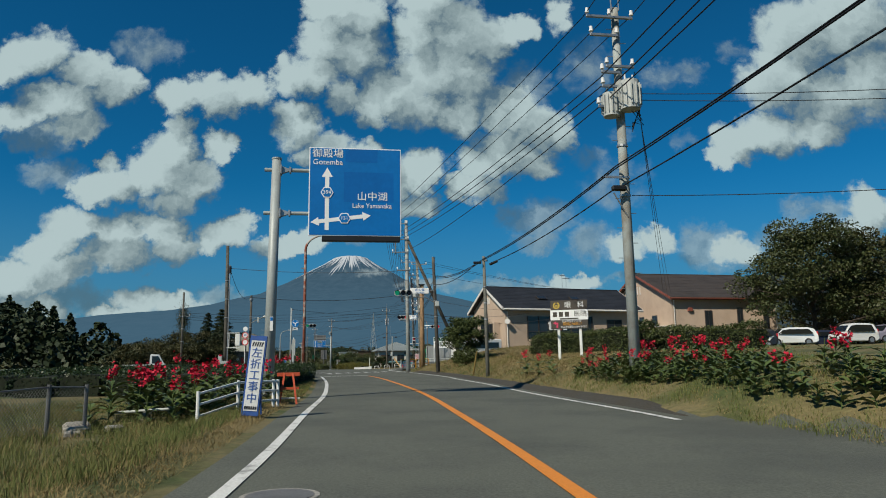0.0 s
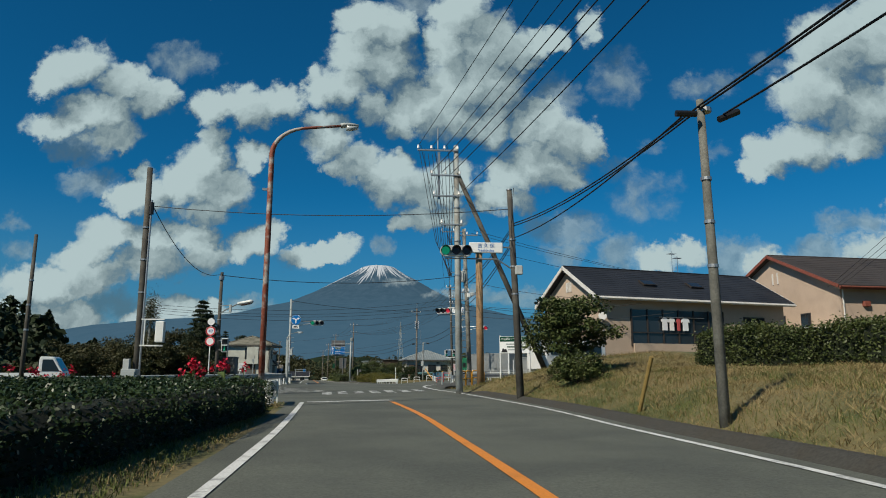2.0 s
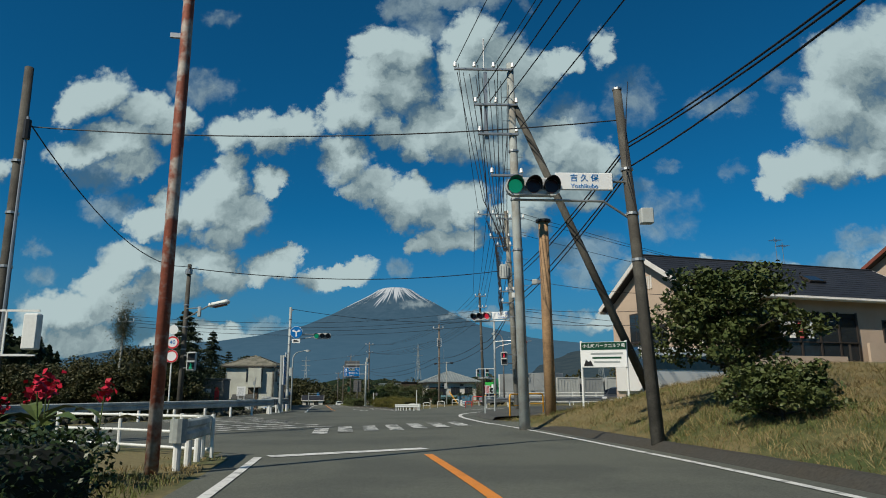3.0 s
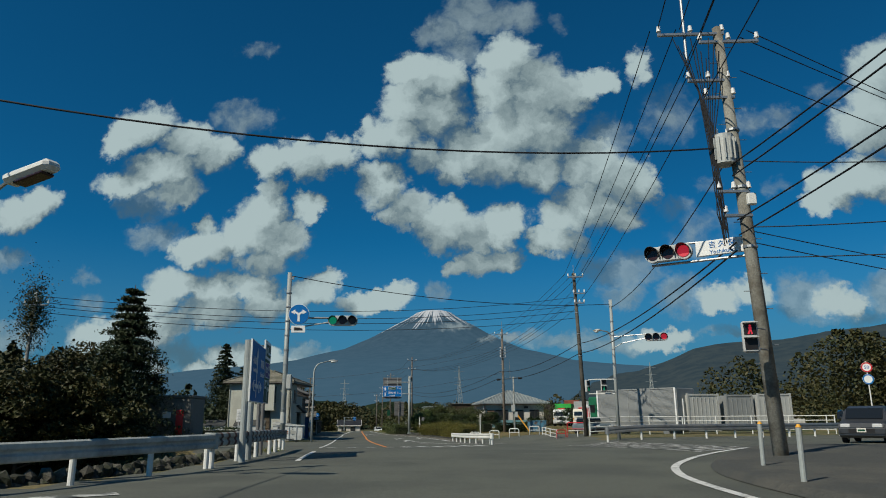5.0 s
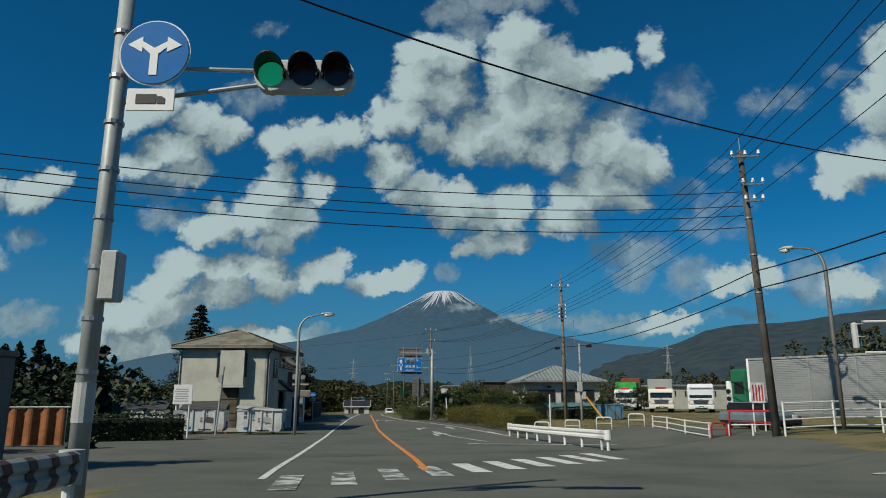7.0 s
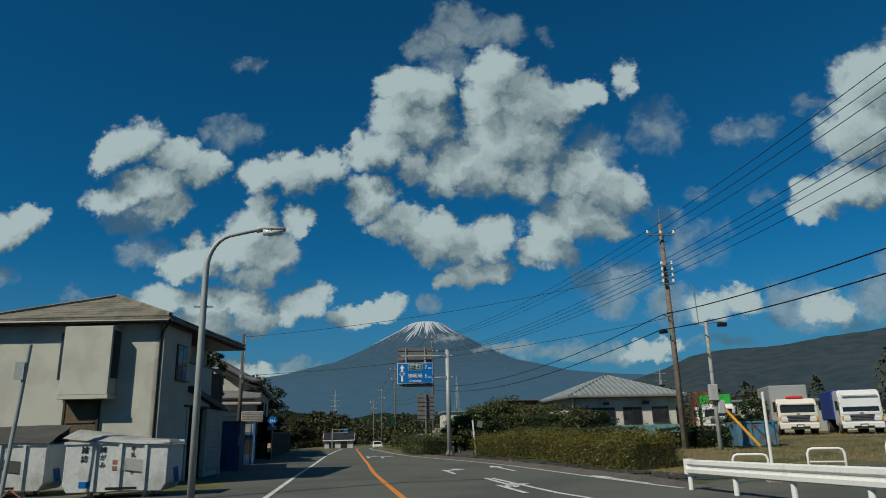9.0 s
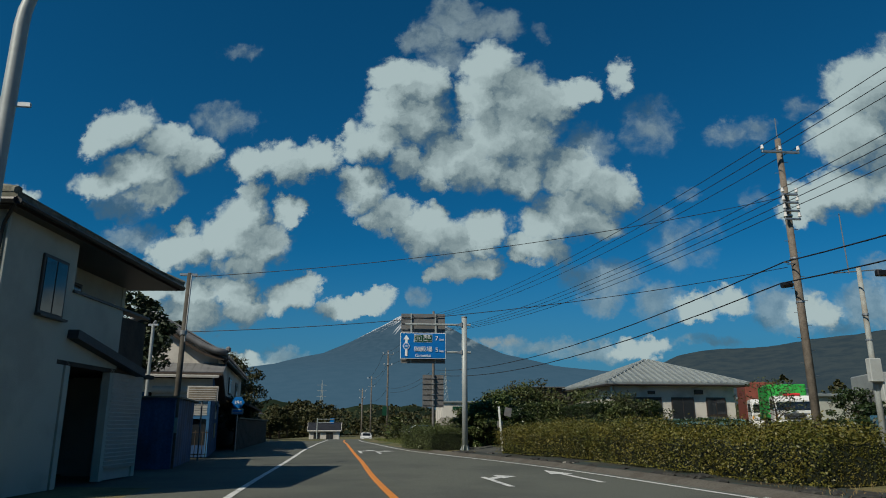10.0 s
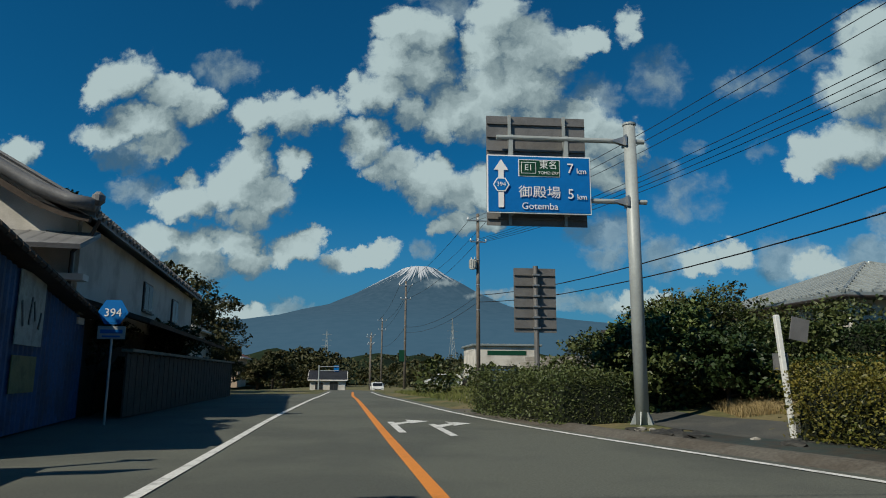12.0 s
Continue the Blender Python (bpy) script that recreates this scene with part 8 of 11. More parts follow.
def hedge(x0, y0, x1, y1, w, h, n, material, label, leaf=0.06, name="hedge", rough=0.07, base=0.0, group=""):
    """A clipped hedge along a line: a dark core in a shell of leaves."""
    L = math.hypot(x1 - x0, y1 - y0)
    ux, uy = (x1 - x0) / L, (y1 - y0) / L
    t = thing(name, x0, y0, 0, 0, label, "hedge", group)
    seg = max(2, int(L / 0.8))
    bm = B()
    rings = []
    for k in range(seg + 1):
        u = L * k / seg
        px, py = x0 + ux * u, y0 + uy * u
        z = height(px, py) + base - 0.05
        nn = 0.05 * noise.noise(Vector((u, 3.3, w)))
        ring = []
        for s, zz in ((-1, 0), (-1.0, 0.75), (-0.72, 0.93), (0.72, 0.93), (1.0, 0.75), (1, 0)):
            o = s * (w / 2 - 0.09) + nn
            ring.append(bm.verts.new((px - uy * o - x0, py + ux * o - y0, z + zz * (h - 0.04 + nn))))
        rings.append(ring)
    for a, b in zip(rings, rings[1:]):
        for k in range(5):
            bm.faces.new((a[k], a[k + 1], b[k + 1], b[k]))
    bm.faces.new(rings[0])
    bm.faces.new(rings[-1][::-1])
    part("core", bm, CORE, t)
    u = rng.uniform(-0.05, L + 0.05, n)
    # along the section: side, top, side
    sec = rng.uniform(0, 2 * h + w, n)
    off = np.where(sec < h, -w / 2, np.where(sec < h + w, sec - h - w / 2, w / 2))
    zz = np.where(sec < h, sec, np.where(sec < h + w, h, 2 * h + w - sec))
    ends = rng.uniform(0, 1, n) < w / (L + w) * 0.6
    off = np.where(ends, rng.uniform(-w / 2, w / 2, n), off)
    zz = np.where(ends, rng.uniform(0.05, h, n), zz)
    u = np.where(ends, np.where(rng.uniform(0, 1, n) < 0.5, 0.0, L), u)
    lump_ = np.array([noise.noise(Vector((a * 1.3, b * 1.6 + w, c * 1.6))) for a, b, c in zip(u, off, zz)])
    off = off * (1 + 0.12 * lump_ * (w < 1.6)) + rng.normal(0, rough * 0.6, n) + np.sign(off) * lump_ * rough
    big_ = np.array([noise.noise(Vector((a * 0.55, 7.7, w))) for a in u])
    zz = zz * (1 + 0.08 * lump_ + rough * 1.3 * big_) + rng.normal(0, rough * 0.5, n)
    px, py = x0 + ux * u - uy * off, y0 + uy * u + ux * off
    gz_ = np.interp(u, np.linspace(0, L, 40), [height(x0 + ux * L * k / 39, y0 + uy * L * k / 39) for k in range(40)]) + base
    quads("leaves", np.column_stack([px - x0, py - y0, gz_ + np.maximum(0.03, zz)]), rng.uniform(0.6, 1.3, n) * leaf, material, t, 0.55)
    return t


# tea rows
for k in range(7):
    dx = 1.55 * k
    hedge(-6.0 - 0.2 * k - dx, 20.5 + 0.5 * k, -7.85 - dx, 40.4 - 0.1 * k, 1.35, 0.78 + 0.03 * (k % 2), 30000 if k == 0 else 15000 if k < 3 else 9000, HEDGE_D, "dark clipped tea hedge row", 0.06 if k < 2 else 0.085, "tea_hedge", group="tea rows")
# hedge before the houses
hedge(7.0, 48.9, 10.5, 44.5, 1.4, 1.25, 18000, HEDGE_G, "shaggy green hedge on top of the bank", 0.1, rough=0.2)
hedge(10.5, 44.3, 17.0, 36.5, 1.5, 1.4, 20000, HEDGE_G, "shaggy green hedge along the car park", 0.11, rough=0.16)
# shrubs of the bungalow garden
hedge(-22.7, 151.7, -20.7, 152.3, 1.7, 2.35, 9000, LEAF_C, "tall loose shrub with broad green leaves", 0.17, "shrub", 0.26)
hedge(-21.8, 154.0, -18.6, 155.2, 1.8, 2.7, 12000, HEDGE_G, "overgrown green shrub by the garden wall", 0.13, "shrub", 0.3)
hedge(-20.6, 152.5, -15.2, 150.2, 1.5, 2.0, 24000, HEDGE_D, "dense dark hedge round the garden", 0.085, "hedge", 0.12)
hedge(-18.9, 150.6, -16.4, 148.6, 1.3, 0.95, 8000, HEDGE_Y, "low yellow-green shrub at the hedge foot", 0.1, "shrub", 0.2)
blades("dry_grass", scatter(5000, -20.6, -18.0, 148.6, 151.0), 0.3, 0.9, 0.014, STRAW2, "patch of dry grass by the garden hedge")
# azalea beds of the island
hedge(-13.2, 126.2, -16.7, 138.2, 1.7, 1.05, 48000, HEDGE_Y, "yellow-green azalea hedge on the island", 0.075, rough=0.32)
hedge(-16.9, 138.6, -20.1, 145.0, 1.9, 1.0, 42000, HEDGE_Y, "yellow-green azalea hedge by the white post", 0.07, rough=0.34)
hedge(-23.9, 148.4, -26.1, 153.6, 1.8, 1.05, 24000, HEDGE_G, "rounded green azalea hedge round the sign pole", 0.075, rough=0.22)
hedge(-12, 137.5, -18.5, 150.5, 1.2, 1.1, 12000, HEDGE_D, "dark trimmed hedge before the bungalow", 0.09)
hedge(-11.0, 136.4, -7.6, 137.4, 1.0, 1.0, 5000, HEDGE_D, "dark hedge beside the lorry yard", 0.1)
hedge(-30, 110, -38, 103, 1.4, 1.2, 6000, HEDGE_D, "dark hedge by the yard", 0.12)


def limb(bm, p, q, r0, r1, bend=0.12):
    p, q = Vector(p), Vector(q)
    mid = p.lerp(q, 0.5) + Vector((rng.normal(0, bend), rng.normal(0, bend), rng.normal(0, bend * 0.5))) * (q - p).length * 0.5
    tube(bm, [p, mid, q], r0, 6, r1)


def tree(x, y, z, h, spread, n_limb, leaves, leaf, material, label, low=0.3, trunk=0.16, name="tree", squash=1.0, clump=None, bare=False):
    """A broad-leaved tree: trunk, limbs, twigs and clumps of leaves with gaps."""
    t = thing(name, x, y, z, rng.uniform(0, 360), label, "tree")
    bm = B()
    top = Vector((rng.normal(0, 0.1 * spread), rng.normal(0, 0.1 * spread), h * 0.82))
    tube(bm, [(0, 0, -0.3), (rng.normal(0, 0.05), rng.normal(0, 0.05), h * 0.4), top], trunk, 9, trunk * 0.25)
    part("trunk", bm, BARK, t, smooth=True)
    ends = [top]
    for k in range(n_limb):
        f = low + (0.95 - low) * (k + rng.uniform(0, 0.8)) / n_limb
        a = 2.4 * k + rng.uniform(-0.5, 0.5)
        reach = spread * (0.55 + 0.5 * math.sin(math.pi * min(1, 0.12 + f * 0.95))) * rng.uniform(0.65, 1.08)
        p = Vector((0, 0, h * 0.82 * f))
        q = Vector((reach * math.cos(a), reach * math.sin(a), h * (f * 0.82 + 0.1 + 0.1 * rng.uniform(0, 1)) * squash))
        bm = B()
        limb(bm, p, q, trunk * 0.42 * (1.1 - f * 0.6), trunk * 0.08)
        for j in range(3):
            w = p.lerp(q, 0.45 + 0.17 * j)
            e = w + Vector((rng.normal(0, 0.22), rng.normal(0, 0.22), rng.uniform(0.0, 0.3))) * spread * 0.7
            limb(bm, w, e, trunk * 0.12, trunk * 0.03)
            ends.append(e)
        part("limb", bm, BARK, t)
        ends.append(q)
    if not bare:
        per = max(8, leaves // len(ends))
        c = []
        for e in ends:
            s = (clump or spread * 0.26) * rng.uniform(0.6, 1.25)
            d = rng.normal(size=(per, 3))
            d /= np.linalg.norm(d, axis=1)[:, None]
            c.append(np.array(e) + d * (s * rng.uniform(0.3, 1.0, per) ** 0.5)[:, None] * np.array([1, 1, 0.62]))
        c = np.concatenate(c)
        quads("crown", c, rng.uniform(0.6, 1.35, len(c)) * leaf, material, t, 0.6)
    return t


def conifer(x, y, z, h, spread, leaves, leaf, label, name="conifer_tree"):
    """A conical tree of drooping sprays."""
    t = thing(name, x, y, z, rng.uniform(0, 360), label, "tree")
    part("trunk", tube(B(), [(0, 0, -0.3), (0.05, 0, h * 0.5), (0, 0, h * 0.98)], h * 0.022, 8, 0.02), BARK, t, smooth=True)
    pts, per = [], 100
    n = leaves // per
    tiers = int(h * 2.2)
    for k in range(n):
        f = 0.07 + 0.9 * ((k * tiers // n) + rng.uniform(0, 0.45)) / tiers
        a = 2.4 * k + rng.uniform(-0.4, 0.4)
        reach = spread * ((1 - f) ** 0.95) * rng.uniform(0.4, 1.2) + 0.1
        p = np.array([0, 0, h * f])
        q = p + np.array([reach * math.cos(a), reach * math.sin(a), reach * (0.1 - 0.42 * (1 - f))])
        if k % (n // 50 + 1) == 0:
            part("branch", tube(B(), [tuple(p), tuple(q)], 0.035, 4, 0.01), BARK, t)
        u = rng.uniform(0.1, 1.08, per)[:, None]
        pts.append(p + (q - p) * u + np.array([0, 0, 0.12 * reach]) * np.sin(3.1 * u) + rng.normal(0, 0.078, (per, 3)) * (reach * 0.8 + 0.4) * np.array([1, 1, 0.45]))
    c = np.concatenate(pts)
    quads("crown", c, rng.uniform(0.6, 1.3, len(c)) * leaf, LEAF_N, t, 0.35, 0.1)
    return t


# trees
tree(36.5, 66.5, height(36.5, 66.5) - 0.1, 14.5 - height(36.5, 66.5), 6.6, 30, 34000, 0.26, LEAF_O, "large dark broad-leaved tree behind the car park", 0.25, 0.3)
tree(44.5, 68, height(44.5, 68) - 0.1, 13.5 - height(44.5, 68), 6.5, 26, 24000, 0.28, LEAF_W, "dark wood-edge tree with thin trunks", 0.2, 0.25)
tree(52, 62, height(52, 62) - 0.1, 12.9 - height(52, 62), 6, 22, 16000, 0.3, LEAF_W, "dense tree at the edge of the wood", 0.2, 0.25)
tree(40, 57, height(40, 57) - 0.1, 8.7 - height(40, 57), 3.4, 16, 2600, 0.16, LEAF_O, "half-bare tree beside the car park", 0.3, 0.14)
tree(2.1, 50.6, 0.9, 3.5, 1.7, 30, 13000, 0.13, HEDGE_G, "tall leafy bush with loose shoots on the bank", 0.3, 0.09, "bush")
tree(1.9, 47.6, height(1.9, 47.6) - 0.05, 1.2, 1.1, 14, 6000, 0.1, HEDGE_G, "low shrub at the foot of a pole", 0.1, 0.05, "bush", 0.8)
tree(12.0, 40.2, 1.6, 1.9, 1.1, 10, 2500, 0.13, HEDGE_G, "tall weeds and shrubs in the hedge", 0.1, 0.05, "bush")
conifer(-27.6, 88.6, -0.9, 9.4, 3.6, 46000, 0.19, "dark conical conifer behind the guard rail")
conifer(-50.5, 152.0, -1.5, 14.3, 4.6, 22000, 0.34, "tall dark conifer behind the pale house")
conifer(-45.5, 146.5, -1.5, 10.4, 3.0, 9000, 0.3, "dark conifer behind the pale house")
for x, y, h, s in ((-29.5, 84, 5.0, 2.6), (-33.5, 86, 4.6, 2.8), (-37.5, 90, 5.4, 3.0), (-29.8, 89.5, 6.4, 3.2), (-28.0, 86.2, 4.6, 2.4), (-31.5, 83, 4.4, 2.6), (-36, 82, 4.8, 3.0), (-34.8, 94, 6.8, 3.4)):
    tree(x, y, -1.0, h, s, 20, 13000, 0.19, LEAF_W, "autumn-tinted shrubby tree behind the rail", 0.1, 0.1)
# ivy-hung pole
t = utility_pole(-32.2, 87.2, -1.2, 7.8, 0.12, POLE_C, (0.15, 0), "pole overgrown with dry creeper", False)
c = rng.normal(0, 1, (3500, 3)) * np.array([0.28, 0.28, 0.9]) + np.array([0.1, 0, 7.9])
c[:, :2] *= (1 + 0.5 * rng.uniform(0, 1, (3500, 1)))
quads("creeper", c, 0.13, LEAF_W, t)
cross_arm(t, 8.3, -0.3, 0.9, ins=3)
# garden trees by the bungalow and shade trees on the far left
for x, y, h, s, l, m_ in ((-13.8, 152.5, 3.0, 1.7, 2600, LEAF_O), (-16.5, 154, 3.2, 2.0, 3500, HEDGE_G), (-4.5, 153.8, 3.4, 1.9, 900, LEAF_O), (-19.2, 156.5, 3.6, 2.2, 5000, LEAF_W),
                          (-21.0, 153.6, 2.6, 1.7, 5000, HEDGE_G), (-22.8, 156.2, 2.4, 1.6, 4000, HEDGE_G), (-1.5, 150.2, 2.6, 1.4, 4000, HEDGE_D), (-6.6, 137.2, 1.7, 1.2, 3000, HEDGE_D), (-18.2, 151.5, 2.3, 1.7, 7000, HEDGE_G), (-20.2, 150.6, 2.0, 1.5, 6000, HEDGE_D), (-15.2, 150.5, 2.2, 1.6, 6000, HEDGE_G), (-22.4, 151.2, 2.2, 1.3, 6000, HEDGE_G), (-12.4, 154.0, 2.4, 1.5, 5000, HEDGE_D)):
    tree(x, y, height(x, y) - 0.05, h, s, 16, l, 0.14, m_, "garden tree beside the bungalow", 0.2, 0.08)
for x, y, h, s in ((-46.5, 170, 8.5, 3.6), (-51, 186, 9, 4.2), (-54, 198, 5.0, 2.6), (-58, 226, 5, 2.4), (-52.5, 205, 3.0, 1.8), (-62.5, 245, 4.2, 2.4), (-45, 158, 9.5, 2.2)):
    tree(x, y, -1.0, h, s, 20, 9000, 0.28, LEAF_W if h < 9.4 else LEAF_N, "dark tree behind the houses", 0.15, 0.2)
tree(-39.3, 141.0, -0.6, 8.4, 2.6, 24, 16000, 0.24, LEAF_N, "dense dark tree behind the blue shed", 0.12, 0.2)
tree(-41.5, 137.0, -0.6, 7.0, 2.6, 20, 11000, 0.24, LEAF_N, "dense dark tree behind the pale house", 0.12, 0.2)
tree(-39.6, 158.5, -0.5, 3.4, 1.8, 14, 4500, 0.16, HEDGE_D, "clipped garden pine over the fence", 0.3, 0.1)
tree(-37.8, 151.0, -0.5, 3.0, 1.3, 10, 2500, 0.14, LEAF_W, "shrub growing over the lean-to", 0.3, 0.08)


def woods(name, spots, leaf, per, label, material, conical=0.5):
    """Far woods: many rough crowns in one mesh."""
    pts, sizes = [], []
    for x, y, z, h, w in spots:
        n = per
        u = rng.uniform(0, 1, n)
        if rng.uniform() < conical:
            r = w * (1 - u) ** 0.8 * rng.uniform(0.3, 1.0, n)
        else:
            r = w * np.sqrt(np.clip(1 - (2 * u - 0.9) ** 2, 0.02, 1)) * rng.uniform(0.5, 1.05, n)
        a = rng.uniform(0, 2 * np.pi, n)
        pts.append(np.column_stack([x + r * np.cos(a), y + r * np.sin(a), z + h * u]))
        sizes.append(np.full(n, leaf) * rng.uniform(0.6, 1.4, n))
    return tagged(quads(name, np.concatenate(pts), np.concatenate(sizes), material, None, 0.7), label, "woods", kind="stuff")


def wood_hill():
    """The wooded hill on the left with its trees."""
    spots = []
    verts, faces = [], []
    n, m_ = 60, 16
    for i in range(m_ + 1):
        for k in range(n + 1):
            az = -62 + 42 * k / n
            r = 85 + 135 * i / m_
            top = float(np.interp(az, (-62, -45, -36, -31, -28.5, -26.5, -24.5, -22.5, -20), (15, 13, 9.5, 6.5, 3.2, 1.2, -0.4, -2.0, -3.0)))
            z = -2.5 + (top + 2.5) * smooth(i / m_, 0.0, 0.65) + 0.5 * noise.noise(Vector((az, r * 0.1, 0)))
            a = radians(az)
            verts.append((r * math.sin(a), r * math.cos(a), z))
            if i > 0 and rng.uniform() < 0.75:
                hh = rng.uniform(5, 9.5) * (1.0 if az < -28 else 0.75)
                spots.append((r * math.sin(a) + rng.normal(0, 3.2), r * math.cos(a) + rng.normal(0, 3.2), z - 0.8, hh, hh * 0.36))
    for i in range(m_):
        for k in range(n):
            a = i * (n + 1) + k
            faces.append((a, a + 1, a + n + 2, a + n + 1))
    tagged(raw("wooded_hill", verts, faces, mat("wood_floor", (0.0258, 0.0301, 0.0129), 1.0, vary=0.3, scale=0.1, fine=1.0, bump=0.6), smooth=True), "wooded hillside beyond the fields", "hill", kind="structure")
    woods("hill_woods", spots, 0.78, 430, "dense dark woods on the hillside", LEAF_N, 0.75)


wood_hill()
spots = []
for k in range(520):
    az = rng.uniform(-30, 34)
    r = rng.uniform(340, 540)
    a = radians(az)
    spots.append((r * math.sin(a) - 10, r * math.cos(a), -3 + 9 * smooth(r, 370, 545), rng.uniform(4, 8), rng.uniform(3, 6)))
woods("far_woods", spots, 1.2, 110, "far line of trees on the plain", LEAF_W, 0.15)
spots = [(-83 + rng.normal(0, 4.5), 334 + rng.normal(0, 5), -3, rng.uniform(8, 12), 5) for k in range(18)] + [(-47 + rng.normal(0, 3), 300 + rng.normal(0, 9), -3, rng.uniform(5, 8), 5) for k in range(6)]
woods("far_woods", spots, 0.8, 420, "round dark wood beside the far road", LEAF_W, 0.0)
spots = [(rng.uniform(22, 75), rng.uniform(112, 190), 1.2, rng.uniform(5, 9), rng.uniform(2.2, 4)) for k in range(46)]
woods("side_woods", spots, 0.5, 420, "dark woods behind the yard", LEAF_W, 0.3)
spots = [(25 + rng.normal(0, 3), 122 + rng.normal(0, 4), 0.6, rng.uniform(6.5, 9.5), rng.uniform(3, 4.5)) for k in range(10)]
woods("side_woods", spots, 0.3, 2600, "large dark trees at the end of the side road", LEAF_W, 0.1)
spots = [(rng.uniform(-8, 26), rng.uniform(176, 240), 0, rng.uniform(3.5, 6.5), rng.uniform(2, 3.5)) for k in range(30)]
woods("yard_trees", spots, 0.45, 300, "trees behind the lorry yard", LEAF_W, 0.2)
spots = [(rng.uniform(-62, -36), rng.uniform(96, 128), -2.4, rng.uniform(3, 7), rng.uniform(2, 3.2)) for k in range(34)]
woods("yard_woods", spots, 0.4, 420, "dark woods below the yard", LEAF_N, 0.5)
spots = [(rng.uniform(-60, -34), rng.uniform(60, 92), -2.2, rng.uniform(2.4, 5), rng.uniform(1.8, 3)) for k in range(30)]
woods("yard_woods", spots, 0.34, 420, "dark bushes below the side road", LEAF_W, 0.2)
spots = [(rng.uniform(40, 80), rng.uniform(52, 86), 2.0, rng.uniform(6, 10), rng.uniform(2.5, 4)) for k in range(22)]
woods("side_woods", spots, 0.45, 380, "dark woods behind the car park", LEAF_W, 0.3)
spots = [(rng.uniform(-32, -23), rng.uniform(170, 215), -0.6, rng.uniform(0.8, 2.4), rng.uniform(0.8, 1.6)) for k in range(16)]
woods("roadside_bushes", spots, 0.25, 350, "bushes beside the far road", HEDGE_G, 0.0)


# ---- cannas ----
def canna(h, n_leaf, flower):
    """A canna: stem, broad upright leaves and a red flower head."""
    t = thing("canna_plant", 0, 0, -50, 0, "red-flowered canna with broad green leaves", "plant", "canna bed")
    part("stem", tube(B(), [(0, 0, -0.1), (0.02, 0, h * 0.6), (0.03, 0.01, h)], 0.014, 5, 0.008), LEAF_C, t)
    bm = B()
    for k in range(n_leaf):
        a = 2.4 * k + rng.uniform(-0.3, 0.3)
        z0 = h * (0.08 + 0.7 * k / n_leaf)
        L, W = rng.uniform(0.38, 0.62), rng.uniform(0.16, 0.26)
        d, s = Vector((math.cos(a), math.sin(a), 0)), Vector((-math.sin(a), math.cos(a), 0))
        rows_ = []
        for j, (u, w) in enumerate(((0.0, 0.05), (0.3, 0.85), (0.6, 1.0), (0.85, 0.55), (1.0, 0.04))):
            c = Vector((0, 0, z0)) + d * (L * u * 0.85) + Vector((0, 0, L * (0.75 * u - 0.55 * u * u)))
            rows_.append([bm.verts.new(c - s * W * w * 0.5 + Vector((0, 0, 0.03 * w))), bm.verts.new(c), bm.verts.new(c + s * W * w * 0.5 + Vector((0, 0, 0.03 * w)))])
        for p, q in zip(rows_, rows_[1:]):
            for j in range(2):
                bm.faces.new((p[j], p[j + 1], q[j + 1], q[j]))
    part("leaves", bm, LEAF_C, t)
    if flower:
        c = rng.normal(0, 1, (26, 3)) * np.array([0.055, 0.055, 0.085]) + np.array([0.03, 0.01, h + 0.04])
        quads("flower", c, 0.105, PETAL, t, 0.8)
    return t


kinds = [canna(h, n, f) for h, n, f in ((1.1, 9, 1), (0.95, 8, 1), (1.25, 10, 1), (0.7, 8, 0), (0.85, 9, 0), (0.5, 6, 0), (1.0, 8, 1))]


def bed(n, place, pick, size=1.0):
    for k in range(n):
        x, y = place()
        src = kinds[pick()]
        s = rng.uniform(0.7, 1.0) * size
        copy_thing(src, Matrix.Translation((x, y, height(x, y))) @ pose(0, 0, 0, rng.normal(0, 4), rng.normal(0, 4), rng.uniform(0, 360)) @ Matrix.Scale(s, 4))


def right_bed():
    y = rng.uniform(8.5, 23.8)
    return X_RIGHT(y) + 1.6 + 0.3 * max(0, 13.5 - y) + 2.4 * rng.uniform(0, 1) ** 1.3, y


bed(250, right_bed, lambda: int(rng.choice([0, 1, 2, 3, 4, 5, 6], p=[0.04, 0.09, 0.02, 0.29, 0.25, 0.22, 0.09])), 0.74)
bed(64, lambda: (rng.uniform(-7.4, -5.0), rng.uniform(14.6, 18.4)), lambda: int(rng.choice([0, 1, 2, 4, 6, 3], p=[0.1, 0.12, 0.12, 0.3, 0.1, 0.26])), 0.95)
bed(16, lambda: (rng.uniform(-10.3, -8.7), rng.uniform(41.3, 43.2)), lambda: int(rng.choice([0, 1, 2, 6])), 1.1)
bed(9, lambda: (rng.uniform(-15.2, -12.0), rng.uniform(41.3, 43.2)), lambda: int(rng.choice([0, 1, 2, 6])))
bed(5, lambda: (rng.uniform(-4.9, -4.2), rng.uniform(17.4, 19.4)), lambda: int(rng.choice([1, 4])))
bed(4, lambda: (X_RIGHT(29.0) + rng.uniform(1.2, 2.6), rng.uniform(26.5, 31)), lambda: int(rng.choice([3, 5, 1])))
for o in kinds:
    for c in (*o.children_recursive, o):
        bpy.data.objects.remove(c)


# ---- rails and barriers ----
def rail_points(pts, step):
    """Even points along a line on the ground, with the way at each."""
    out, rest = [], 0.0
    for (xa, ya), (xb, yb) in zip(pts, pts[1:]):
        L = math.hypot(xb - xa, yb - ya)
        u = rest
        while u < L:
            out.append((xa + (xb - xa) * u / L, ya + (yb - ya) * u / L))
            u += step
        rest = u - L
    out.append(pts[-1])
    return out


def ground_z(x, y):
    return height(x, y)


